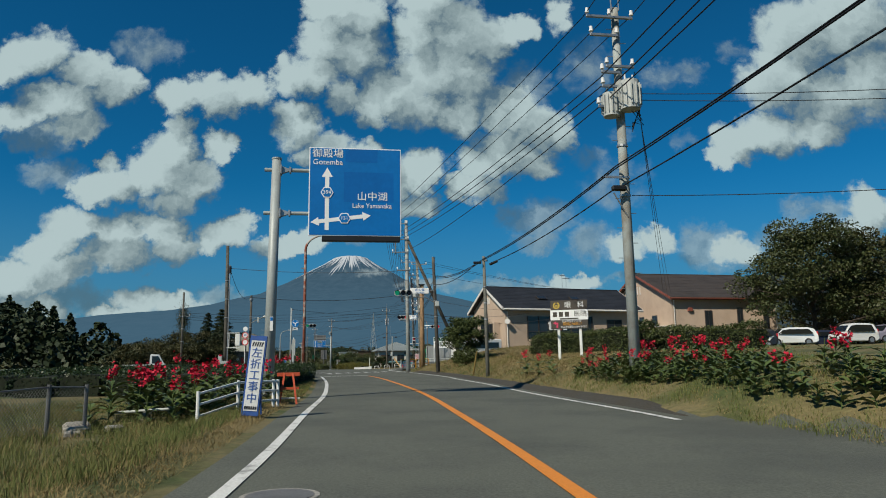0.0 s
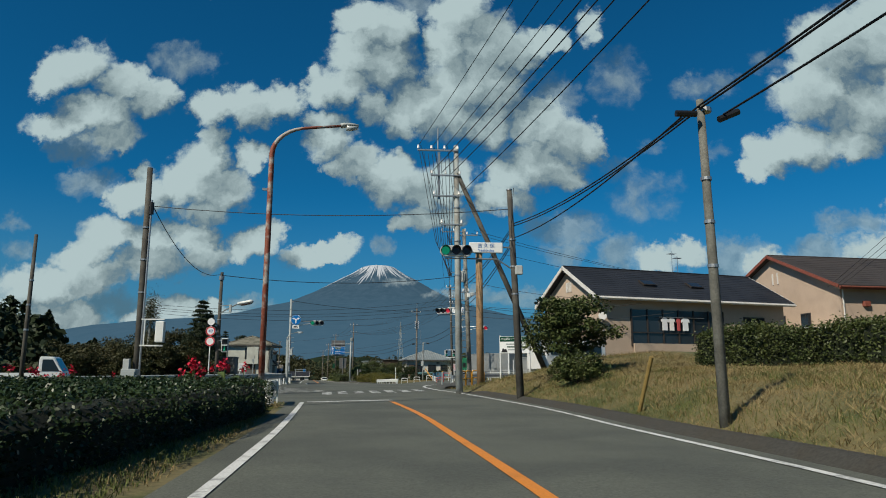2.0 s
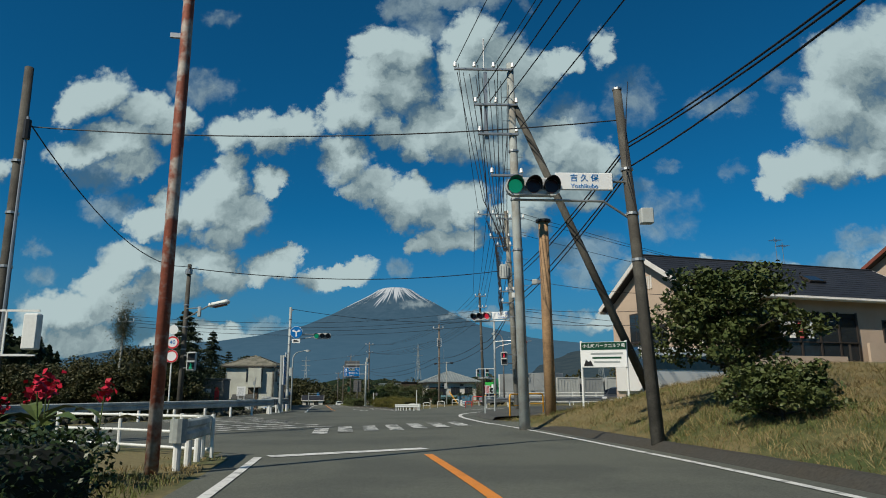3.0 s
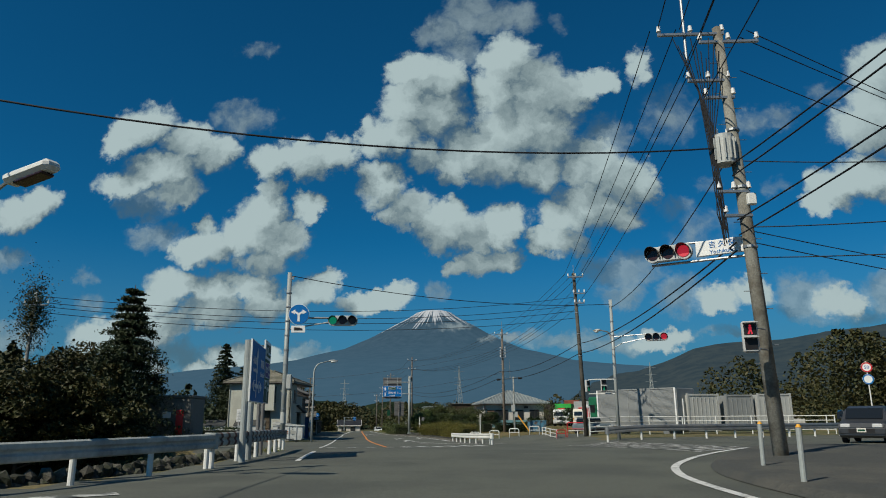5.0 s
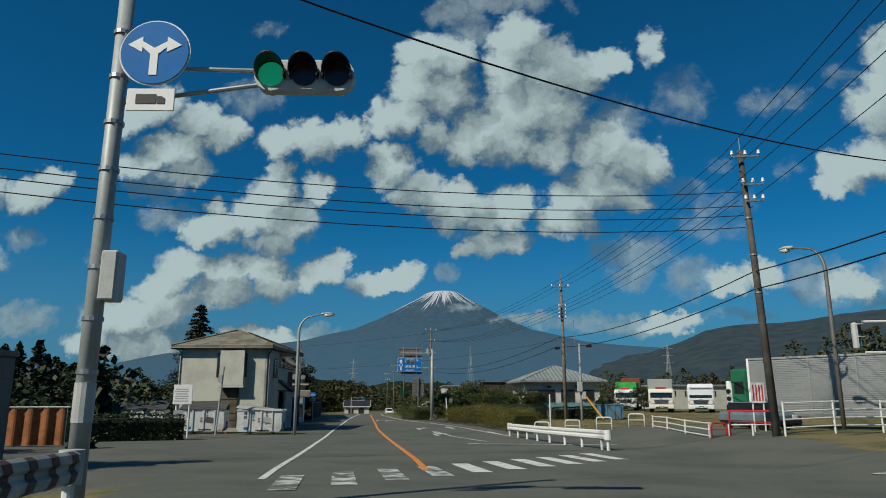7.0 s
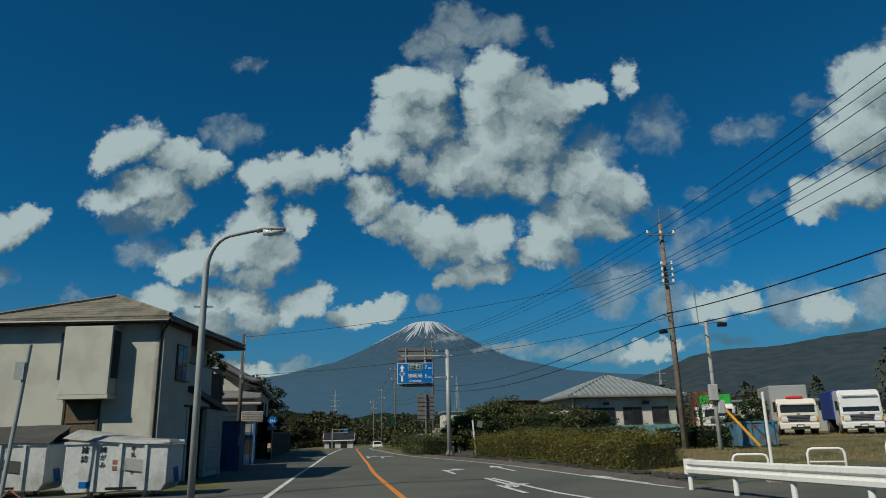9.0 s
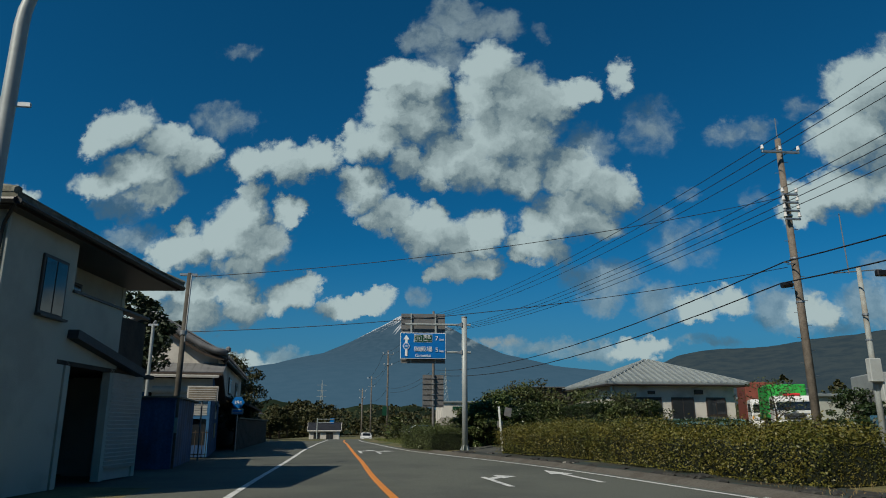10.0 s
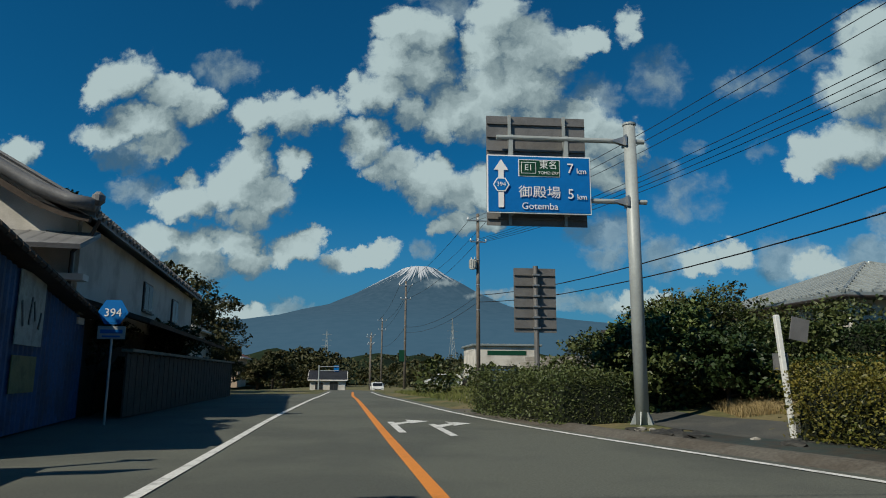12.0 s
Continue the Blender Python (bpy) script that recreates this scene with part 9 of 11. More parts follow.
WAVE = ((0.0, -0.17), (0.045, -0.14), (0.05, -0.06), (0.0, -0.02), (0.0, 0.02), (0.05, 0.06), (0.045, 0.14), (0.0, 0.17))


def guard_rail(pts, label, material=WHITE, h=0.62, step=2.0, side=1, red=False):
    """A W-beam on round posts; side: on which hand of the line the beam hangs."""
    t = thing("guard_rail", 0, 0, 0, 0, label, "guard rail", "guard rails")
    ps = rail_points(pts, 0.5)
    bm = B()
    rows_ = []
    for i, (x, y) in enumerate(ps):
        xa, ya = ps[max(0, i - 1)]
        xb, yb = ps[min(len(ps) - 1, i + 1)]
        L = math.hypot(xb - xa, yb - ya) or 1
        nx, ny = side * (yb - ya) / L, -side * (xb - xa) / L
        z = ground_z(x, y) + h
        ring = [bm.verts.new((x + nx * (0.07 + d), y + ny * (0.07 + d), z + dz)) for d, dz in WAVE]
        ring += [bm.verts.new((x + nx * (0.06 + d), y + ny * (0.06 + d), z + dz)) for d, dz in WAVE[::-1]]
        rows_.append(ring)
    for a, b in zip(rows_, rows_[1:]):
        for k in range(len(a)):
            q = (k + 1) % len(a)
            bm.faces.new((a[k], a[q], b[q], b[k]))
    bm.faces.new(rows_[0])
    bm.faces.new(rows_[-1][::-1])
    bmesh.ops.recalc_face_normals(bm, faces=bm.faces)
    part("beam", bm, material, t)
    for x, y in rail_points(pts, step):
        z = ground_z(x, y)
        p = part("post", tube(B(), [(x, y, z - 0.3), (x, y, z + h + 0.08), (x, y, z + h + 0.14)], 0.06, 10), WHITE, t)
        part("cap", tube(B(), [(x, y, z + h + 0.14), (x, y, z + h + 0.17)], 0.05, 10, 0.02), WHITE, p)
    for (x, y), (xo, yo) in ((ps[0], ps[1]), (ps[-1], ps[-2])):
        L = math.hypot(x - xo, y - yo) or 1
        z = ground_z(x, y) + h
        bm = B()
        tube(bm, [(x, y, z - 0.18), (x, y, z + 0.18)], 0.13, 12)
        part("end_wrap", bm, material, t)
    if red:
        # worn painted chevrons that follow the fold of the beam
        for i in range(1, len(ps) - 1):
            (x, y), (xb, yb) = ps[i], ps[i + 1]
            L = math.hypot(xb - x, yb - y) or 1
            tx, ty = (xb - x) / L, (yb - y) / L
            nx, ny = side * ty, -side * tx
            z = ground_z(x, y) + h
            bm = B()
            cols = []
            for along_ in (0.0, 0.16):
                cols.append([bm.verts.new((x + tx * (along_ - 0.7 * abs(dz)) + nx * (0.078 + d), y + ty * (along_ - 0.7 * abs(dz)) + ny * (0.078 + d), z + dz)) for d, dz in WAVE])
            for k in range(len(WAVE) - 1):
                bm.faces.new((cols[0][k], cols[1][k], cols[1][k + 1], cols[0][k + 1]))
            part("chevron", bm, DULLRED, t)
    return t


DULLRED = mat("worn_dark_red", (0.112, 0.043, 0.0387), 0.7, vary=0.25, scale=4, bump=0.1, second=(0.086, 0.0688, 0.0602))
OLDWHITE = mat("weathered_white_rail", (0.447, 0.473, 0.447), 0.6, vary=0.12, scale=0.9, fine=10, bump=0.1, second=(0.258, 0.284, 0.275), spread=(0.42, 0.62))
guard_rail([(-50, 33.5), (-36, 43.5), (-27, 49.6), (-21.5, 53.8), (-19.2, 57.8), (-17.4, 62.4), (-16.1, 66.7), (-15.4, 70.2), (-15.2, 71.8)], "weathered white guard rail along the side road", OLDWHITE)
guard_rail([(-15.6, 72.5), (-15.75, 75.2), (-16.25, 78.5), (-17.7, 84.0)], "curved guard rail with red chevrons and dirt", OLDWHITE, red=True)
guard_rail([(-14.05, 117.6), (-12.2, 110.6), (-10.0, 103.6)], "white guard rail beside the turning lane", WHITE, 0.55)
guard_rail([(-3.4, 94.4), (2.5, 96.6), (9.5, 100.2), (15, 103)], "galvanised guard rail before the containers", STEEL, 0.6)


def pipe_fence(pts, heights, step, label, material=WHITE, r=0.028, name="pipe_fence"):
    t = thing(name, 0, 0, 0, 0, label, "fence", "pipe fences")
    ps = rail_points(pts, step)
    top = max(heights)
    for x, y in ps:
        z = ground_z(x, y)
        part("post", tube(B(), [(x, y, z - 0.25), (x, y, z + top + 0.05)], r * 1.35, 8), material, t)
    for h in heights:
        part("rail", tube(B(), [(x, y, ground_z(x, y) + h) for x, y in ps], r, 8), material, t)
    return t


pipe_fence([(-4.85, 14.2), (-4.45, 15.8), (-3.98, 17.4)], (0.17, 0.4, 0.62), 1.55, "white three-rail pipe fence on the verge")
pipe_fence([(-13.2, 49.4), (-11.3, 48.6), (-8.8, 47.2)], (0.15, 0.45, 0.75), 2.0, "white pipe fence at the corner")
pipe_fence([(-3.4, 104.7), (0.9, 106.6), (6.0, 107.2), (13, 106.0)], (0.3, 0.6, 0.9, 1.2), 2.35, "white pipe fence beside the containers")
pipe_fence([(13.5, 103.6), (22, 106.5), (34, 111)], (0.5, 0.95), 2.2, "pale pipe fence along the side road")
pipe_fence([(-6.3, 116.2), (-5.95, 111.0), (-5.5, 107.0)], (0.08, 0.33, 0.58), 3.0, "low white three-rail fence at the yard entrance")
pipe_fence([(-4.75, 107.2), (-3.5, 105.2)], (0.42,), 1.2, "short white rail beside the leaning pole")
t = guard_rail([(-8.45, 44.9), (-8.75, 46.4), (-8.95, 47.1)], "short corner guard rail with a rounded end", OLDWHITE, 0.6, 0.8)


def hoop(x, y, rz, w, h, material, label, r=0.035):
    t = thing("hoop_barrier", x, y, height(x, y), rz, label, "barrier", "hoop barriers")
    part("hoop", tube(B(), [(-w / 2, 0, -0.2), (-w / 2, 0, h - 0.12), (-w / 2 + 0.04, 0, h - 0.03), (-w / 2 + 0.12, 0, h), (w / 2 - 0.12, 0, h), (w / 2 - 0.04, 0, h - 0.03), (w / 2, 0, h - 0.12), (w / 2, 0, -0.2)], r, 8), material, t, smooth=True)
    part("bar", tube(B(), [(-w / 2, 0, h * 0.55), (w / 2, 0, h * 0.55)], r * 0.6, 6), material, t)


for k in range(4):
    hoop(-12.2 + 1.75 * k, 118.8 - 0.4 * k, -12, 0.85, 0.72, WHITE, "white hoop barrier at the edge of the yard")
for x, y, rz in ((-2.35, 63.6, 60), (-1.9, 65.4, 70), (-1.3, 66.6, 40)):
    hoop(x, y, rz, 1.0, 1.0, YELLOW, "orange-yellow hoop barrier round the corner pole", 0.038)
for x, y in ((-3.1, 70.6), (-3.6, 67.2)):
    t = thing("bollard", x, y, height(x, y), 0, "worn steel bollard on the corner pavement", "bollard")
    part("post", tube(B(), [(0, 0, -0.2), (0.02, 0, 0.95)], 0.045, 10), STEEL_P, t)
    part("cap", tube(B(), [(0.02, 0, 0.95), (0.02, 0, 1.0)], 0.05, 10, 0.02), YELLOW, t)
t = thing("slim_post", -11.7, 118.7, height(-11.7, 118.7), 0, "tall slim white marker post", "post")
part("post", tube(B(), [(0, 0, -0.2), (0, 0, 2.3)], 0.04, 8), WHITE, t)
part("foot", box(B(), 0, 0, -0.02, 0.35, 0.3, 0.35, bev=0.03), CONCRETE, t)
t = thing("marker_post", -20.9, 144.9, height(-20.9, 144.9), 10, "white marker post with a small tin hood", "post")
part("post", box(B(), 0, 0, -0.2, 0.09, 0.09, 2.4, pose(0, 0, 0, 0, -4), 0.01), WHITE, t)
part("hood", box(B(), -0.1, 0.06, 1.75, 0.34, 0.03, 0.42, pose(0, 0, 0, 0, 12)), SIGNBACK, t)
part("plate", box(B(), -0.1, 0.06, 1.2, 0.28, 0.03, 0.3), SIGNBACK, t)
t = thing("leaning_stake", 1.95, 39.2, height(1.95, 39.2), 0, "faded yellow stake leaning in the grass", "stake")
part("stake", tube(B(), [(-0.03, 0.1, -0.25), (0.2, -0.62, 1.28)], 0.052, 8, 0.05), mat("faded_yellow", (0.24, 0.165, 0.05), 0.8, vary=0.2, bump=0.2), t)

# wire mesh fence and rubble near the start
t = thing("mesh_fence", 0, 0, 0, 0, "rusty wire mesh fence with dark posts", "fence")
fx = [(-9.6, 7.5), (-8.5, 9.6), (-7.4, 11.6), (-7.3, 13.2), (-7.0, 14.0)]
for x, y in fx:
    z = height(x, y)
    part("post", tube(B(), [(x, y, z - 0.2), (x, y, z + 0.95)], 0.04, 8), SIGNBACK, t)
for (xa, ya), (xb, yb) in zip(fx, fx[1:]):
    bm = B()
    L = math.hypot(xb - xa, yb - ya)
    n = int(L / 0.085)
    za, zb = height(xa, ya), height(xb, yb)
    for k in range(-10, n):
        for s in (0, 1):
            u0, u1 = k / n, (k + 10) / n
            h0, h1 = (0.05, 0.88) if s == 0 else (0.88, 0.05)
            c0, c1 = max(0, u0), min(1, u1)
            if c1 <= c0:
                continue
            f0, f1 = (c0 - u0) / (u1 - u0), (c1 - u0) / (u1 - u0)
            tube(bm, [(xa + (xb - xa) * c, ya + (yb - ya) * c, za + (zb - za) * c + h0 + (h1 - h0) * f) for c, f in ((c0, f0), (c1, f1))], 0.004, 3, caps=False)
    part("mesh", bm, SIGNBACK, t)
    part("top_rail", tube(B(), [(xa, ya, za + 0.9), (xb, yb, zb + 0.9)], 0.018, 6), SIGNBACK, t)
t = thing("fallen_pipe", -6.35, 15.3, height(-6.35, 15.3) + 0.2, 4, "white pipe lying across the ditch edge", "pipe")
part("pipe", tube(B(), [(-0.65, 0, 0), (0.5, 0.05, 0.06)], 0.03, 10), OLDWHITE, t)
part("support", box(B(), 0, 0.05, -0.25, 0.2, 0.2, 0.26, bev=0.03), CONCRETE, t)
for x, y, s in ((-7.0, 13.7, 0.3), (-6.8, 13.2, 0.22), (-7.3, 14.3, 0.36), (-6.5, 14.2, 0.25)):
    o = thing("rubble_stone", x, y, height(x, y), rng.uniform(0, 90), "broken grey stone in the grass", "stone", "rubble")
    part("stone", box(B(), 0, 0, -0.05, s * 1.4, s, s * 0.7, bev=s * 0.18), CONCRETE, o)

# works board leaning on the fence
t = thing("works_sign", -3.75, 14.0, height(-3.75, 14.0) + 0.02, 3, "blue-edged works sign leaning beside the fence", "works sign")
lean = pose(0, 0, 0, -7, 4)
SIGNW2 = mat("dull_white_sheet", (0.533, 0.55, 0.55), 0.6, vary=0.08, bump=0.05)
FR = mat("blue_works_frame", (0.0172, 0.0688, 0.258), 0.5, vary=0.1, bump=0.05)
part("frame_edge", box(B(), 0, 0, 0, 0.34, 0.05, 1.6, lean, 0.01), FR, t)
part("field", box(B(), 0, -0.03, 0.1, 0.27, 0.012, 1.4, lean), SIGNW2, t)
for k, ch in enumerate("左折工事中"):
    writing(ch, 0.215, 0, -0.04, 1.24 - 0.225 * k, FR, t, m=lean)
bm = B()
for k in range(5):
    prism(bm, [(-0.115 + 0.045 * k, 1.38), (-0.09 + 0.045 * k, 1.38), (-0.065 + 0.045 * k, 1.47), (-0.09 + 0.045 * k, 1.47)], 0.037, 0.041, lean @ FACE)
part("stripes", bm, BLACK, t)
for k in range(6):
    part("bar", box(B(), -0.105 + 0.042 * k, -0.04, 0.13, 0.03, 0.008, 0.06, lean), BLACK, t)
for x in (-0.14, 0.14):
    part("leg", box(B(), x, 0, 0, 0.03, 0.03, 0.95, Matrix.Translation((0, 0.42, 0)) @ pose(0, 0, 0, 10)), FR, t)
# orange folding trestle
t = thing("trestle", -4.0, 18.7, height(-4.0, 18.7), 12, "orange folding trestle barrier by the sign pole", "trestle")
OR = mat("orange_steel", (0.43, 0.0688, 0.0258), 0.6, vary=0.15, bump=0.1)
for s in (-1, 1):
    for x in (-0.22, 0.22):
        part("leg", box(B(), 0, 0, 0, 0.05, 0.04, 0.85, Matrix.Translation((x, s * 0.25, 0)) @ pose(0, 0, 0, s * 16, -8 * (1 if x > 0 else -1))), OR, t)
part("rail", box(B(), 0, 0, 0.72, 0.6, 0.06, 0.1, bev=0.01), OR, t)
part("rail", box(B(), 0, -0.1, 0.38, 0.55, 0.04, 0.06), OR, t)
part("foot_rail", box(B(), 0, 0.2, 0.12, 0.6, 0.03, 0.04), WHITE, t)

# ---- kerbs: a rounded berm laid along the road edge ----
def kerb(f, dx, y0, y1, w, h, label, material):
    n = int((y1 - y0) / 0.6)
    prof = [(-0.5, -0.02), (-0.34, 0.22), (-0.14, 0.72), (0.06, 0.98), (0.26, 0.92), (0.5, 0.6), (0.5, -1.2)]
    verts, faces = [], []
    for k in range(n + 1):
        y = y0 + (y1 - y0) * k / n
        end = min(1.0, k / 5, (n - k) / 5)
        for u, v in prof:
            wob = 0.02 * noise.noise(Vector((y * 0.8, u * 3, 1.0)))
            verts.append((f(y) + dx + u * w + wob, y, ROAD_Z(y) + h * (v if v < 0 else v * (0.15 + 0.85 * end)) + 0.5 * wob))
    m_ = len(prof)
    for k in range(n):
        for q in range(m_ - 1):
            faces.append((k * m_ + q, k * m_ + q + 1, (k + 1) * m_ + q + 1, (k + 1) * m_ + q))
    faces += [tuple(range(m_ - 1, -1, -1)), tuple(range(n * m_, n * m_ + m_))]
    return tagged(raw("kerb", verts, faces, material, smooth=True), label, "kerb", kind="structure")


KERB = mat("dirty_asphalt_berm", (0.043, 0.0413, 0.0353), 0.9, vary=0.25, scale=1.1, fine=18, bump=0.5, second=(0.043, 0.0387, 0.0301))
KERB2 = mat("worn_concrete_edge", (0.095, 0.088, 0.074), 0.9, vary=0.25, scale=1.4, fine=18, bump=0.5, second=(0.0731, 0.0645, 0.0516))
kerb(X_RIGHT, 0.74, 13.4, 58, 0.6, 0.17, "dark rounded asphalt berm below the bank", KERB)
kerb(X_RIGHT, 0.8, 118.5, 156, 0.8, 0.12, "worn concrete edge of the planted island", KERB2)
# rock wall under the side-road rail
t = thing("rock_wall", 0, 0, 0, 0, "low mossy stone wall below the guard rail", "wall", kind="structure")
ROCK = mat("mossy_rock", (0.0688, 0.0671, 0.0568), 0.95, vary=0.3, scale=3, fine=20, bump=0.8, second=(0.0301, 0.0361, 0.0215), each=0.4)
rocks = []
for s in range(5):
    bm = B()
    bmesh.ops.create_icosphere(bm, subdivisions=1, radius=0.2)
    for v in bm.verts:
        v.co *= 1 + 0.28 * noise.noise(v.co * 6 + Vector((s * 3.1, 0, 0)))
        v.co.z *= 0.75
    me = bpy.data.meshes.new("rock")
    bm.to_mesh(me)
    bm.free()
    me.materials.append(ROCK)
    rocks.append(me)
for k, (x, y) in enumerate(rail_points([(-20.4, 56.8), (-18.2, 61.8), (-16.9, 66.2), (-16.1, 70), (-16.3, 76), (-17.2, 80)], 0.3)):
    for r in range(3):
        ob = new("rock", rocks[(k * 3 + r) % 5])
        ob.parent = t
        ob.matrix_world = pose(x - 0.12 * r + rng.normal(0, 0.03), y + 0.13 * (r % 2), ROAD_Z(y) - 0.22 + 0.15 * r, rng.uniform(0, 360), rng.uniform(0, 60), rng.uniform(0, 360)) @ Matrix.Scale(rng.uniform(0.8, 1.15), 4)
# stones and dark sheeting under the azaleas
verts, faces = [], []
for k in range(53):
    y = 120.5 + 0.5 * k
    for d in (1.15, 1.6, 2.1, 2.7):
        x = X_RIGHT(y) + d
        verts.append((x, y, height(x, y) + 0.02 + 0.02 * noise.noise(Vector((x * 3, y * 3, 0)))))
for k in range(52):
    for q in range(3):
        faces.append((4 * k + q, 4 * k + q + 1, 4 * k + q + 5, 4 * k + q + 4))
tagged(raw("weed_sheet", verts, faces, mat("dark_weed_sheet", (0.0301, 0.043, 0.0387), 0.7, vary=0.2, scale=1.2, fine=8, bump=0.4, second=(0.043, 0.0387, 0.0301)), smooth=True), "dark weed sheet laid under the azaleas", "ground sheet", kind="structure")
verts, faces = [], []
for k in range(41):
    y = 138 + 0.45 * k
    for d in (2.72, 3.4, 4.1, 4.9):
        x = X_RIGHT(y) + d
        verts.append((x, y, height(x, y) + 0.014))
for k in range(40):
    for q in range(3):
        faces.append((4 * k + q, 4 * k + q + 1, 4 * k + q + 5, 4 * k + q + 4))
tagged(raw("pavement", verts, faces, bpy.data.materials["dark_pavement_asphalt"], smooth=True), "dark asphalt footway behind the azaleas", "pavement", kind="structure")
DARKROCK = mat("black_lava_stone", (0.0241, 0.0241, 0.0224), 0.85, vary=0.3, scale=4, fine=20, bump=0.7, second=(0.043, 0.043, 0.0387))
lava = [me.copy() for me in rocks]
for me in lava:
    me.name = "lava_rock"
    me.materials[0] = DARKROCK
for k in range(44):
    y = rng.uniform(121, 147)
    x = X_RIGHT(y) + rng.uniform(1.05, 1.9)
    o = thing("edging_stone", x, y, height(x, y) - 0.02, rng.uniform(0, 360), "dark lump of stone at the hedge foot", "stone", "edging stones")
    ob = new("stone", lava[k % 5])
    ob.parent = o
    ob.matrix_basis = Matrix.Translation((0, 0, 0.05)) @ Matrix.Diagonal((rng.uniform(0.8, 1.9), rng.uniform(0.7, 1.3), rng.uniform(0.35, 0.7), 1))
for x, y, k in ((-23.15, 147.0, 0.7), (-23.3, 146.7, 0.55), (-22.95, 146.85, 0.5), (-21.55, 144.9, 0.6), (-18.6, 136.6, 0.7), (-18.4, 136.2, 0.5)):
    o = thing("edging_stone", x, y, height(x, y) + 0.02, 40 * k, "pale broken stone at the foot of the post", "stone", "edging stones")
    ob = new("stone", rocks[int(k * 10) % 5].copy())
    ob.data.materials[0] = CONCRETE
    ob.parent = o
    ob.matrix_basis = Matrix.Diagonal((k, k * 0.7, k * 0.6, 1))


# ---- recycling containers ----
FADED = mat("faded_red_ink", (0.31, 0.138, 0.086), 0.7, vary=0.2, bump=0.0)
def skip(x, y, rz, open_lid, label, words):
    """A white steel recycling container with a hinged lid."""
    t = thing("recycling_container", x, y, height(x, y), rz, label, "container", "recycling containers")
    SK = bpy.data.materials.get("skip_white") or mat("skip_white", (0.482, 0.516, 0.516), 0.5, vary=0.1, scale=1.2, fine=10, bump=0.06, second=(0.327, 0.344, 0.335), spread=(0.5, 0.68))
    L, W, H = 2.65, 1.55, 1.42
    bm = B()
    prism(bm, [(-L / 2 + 0.12, 0.16), (L / 2 - 0.12, 0.16), (L / 2, 0.36), (L / 2, H), (-L / 2, H), (-L / 2, 0.36)], -W / 2, W / 2, FACE)
    bmesh.ops.bevel(bm, geom=bm.edges[:], offset=0.02, segments=1, affect="EDGES")
    part("body", bm, SK, t)
    for px in (-0.55, 0.1, 0.75):
        part("rib", box(B(), px, -W / 2 - 0.03, 0.2, 0.08, 0.06, H - 0.2), SK, t)
    for px in (-0.7, 0.7):
        for py in (-0.45, 0.45):
            part("foot", box(B(), px, py, 0, 0.1, 0.16, 0.2), SK, t)
    part("rim", box(B(), 0, -W / 2, H - 0.02, L + 0.06, 0.08, 0.07), SK, t)
    part("rim", box(B(), 0, W / 2, H - 0.02, L + 0.06, 0.08, 0.07), SK, t)
    LID = bpy.data.materials.get("skip_lid") or mat("skip_lid", (0.31, 0.327, 0.31), 0.6, vary=0.15, scale=2, bump=0.1)
    # a tarpaulin drawn over, peaked at one corner; an open one stands up on its far side
    verts, faces = [], []
    nu, nv = 14, 8
    for i in range(nu + 1):
        for k in range(nv + 1):
            u, v = i / nu, k / nv
            z = H + 0.05 + (0.5 * v if open_lid else 0.36 * (1 - u) ** 1.3 * (1 - 0.55 * abs(2 * v - 0.7)))
            z += 0.035 * noise.noise(Vector((u * 5 + x, v * 4, 0.3)))
            if not open_lid and (i in (0, nu) or k in (0, nv)):
                z -= 0.13
            verts.append(((u - 0.5) * (L + 0.14), (v - 0.5) * (W + 0.16), z))
    for i in range(nu):
        for k in range(nv):
            q = i * (nv + 1) + k
            faces.append((q, q + nv + 1, q + nv + 2, q + 1))
    if open_lid:
        LID = bpy.data.materials.get("skip_dark_cover") or mat("skip_dark_cover", (0.06, 0.062, 0.058), 0.6, vary=0.15, scale=2, bump=0.1)
    lid = raw("tarpaulin", verts, faces, LID, t)
    thick = lid.modifiers.new("thickness", "SOLIDIFY")
    thick.thickness = 0.015
    if open_lid:
        part("back_board", box(B(), 0, W / 2 - 0.02, H, L, 0.04, 0.45), LID, t)
    part("strap", box(B(), 0.35, -W / 2 - 0.03, 0.75, 0.5, 0.02, 0.3, pose(0, 0, 0, 0, 8)), LID, t)
    for px, ch, sz in words:
        for k, c in enumerate(ch):
            writing(c, sz, px, -W / 2 - 0.012, 1.24 - sz * 1.15 * k, BLACK, t)
    for k in range(4):
        part("swoosh", box(B(), 0, 0, 0, 0.02, 0.07, 0.42, Matrix.Translation((L / 2 + 0.012, 0.05 + 0.12 * k, 0.35)) @ pose(0, 0, 0, 28)), BLUE, t)
    for k in range(2):
        part("faded_bar", box(B(), 0.02, -W / 2 - 0.012, 0.72 + 0.16 * k, 0.22, 0.008, 0.1), FADED, t)
    part("mark", box(B(), -0.75, -W / 2 - 0.012, 0.3, 0.3, 0.01, 0.14), BLUE, t)
    part("bar", box(B(), 0.2, -W / 2 - 0.066, 0.22, 0.8, 0.01, 0.07), BLACK, t)
    return t


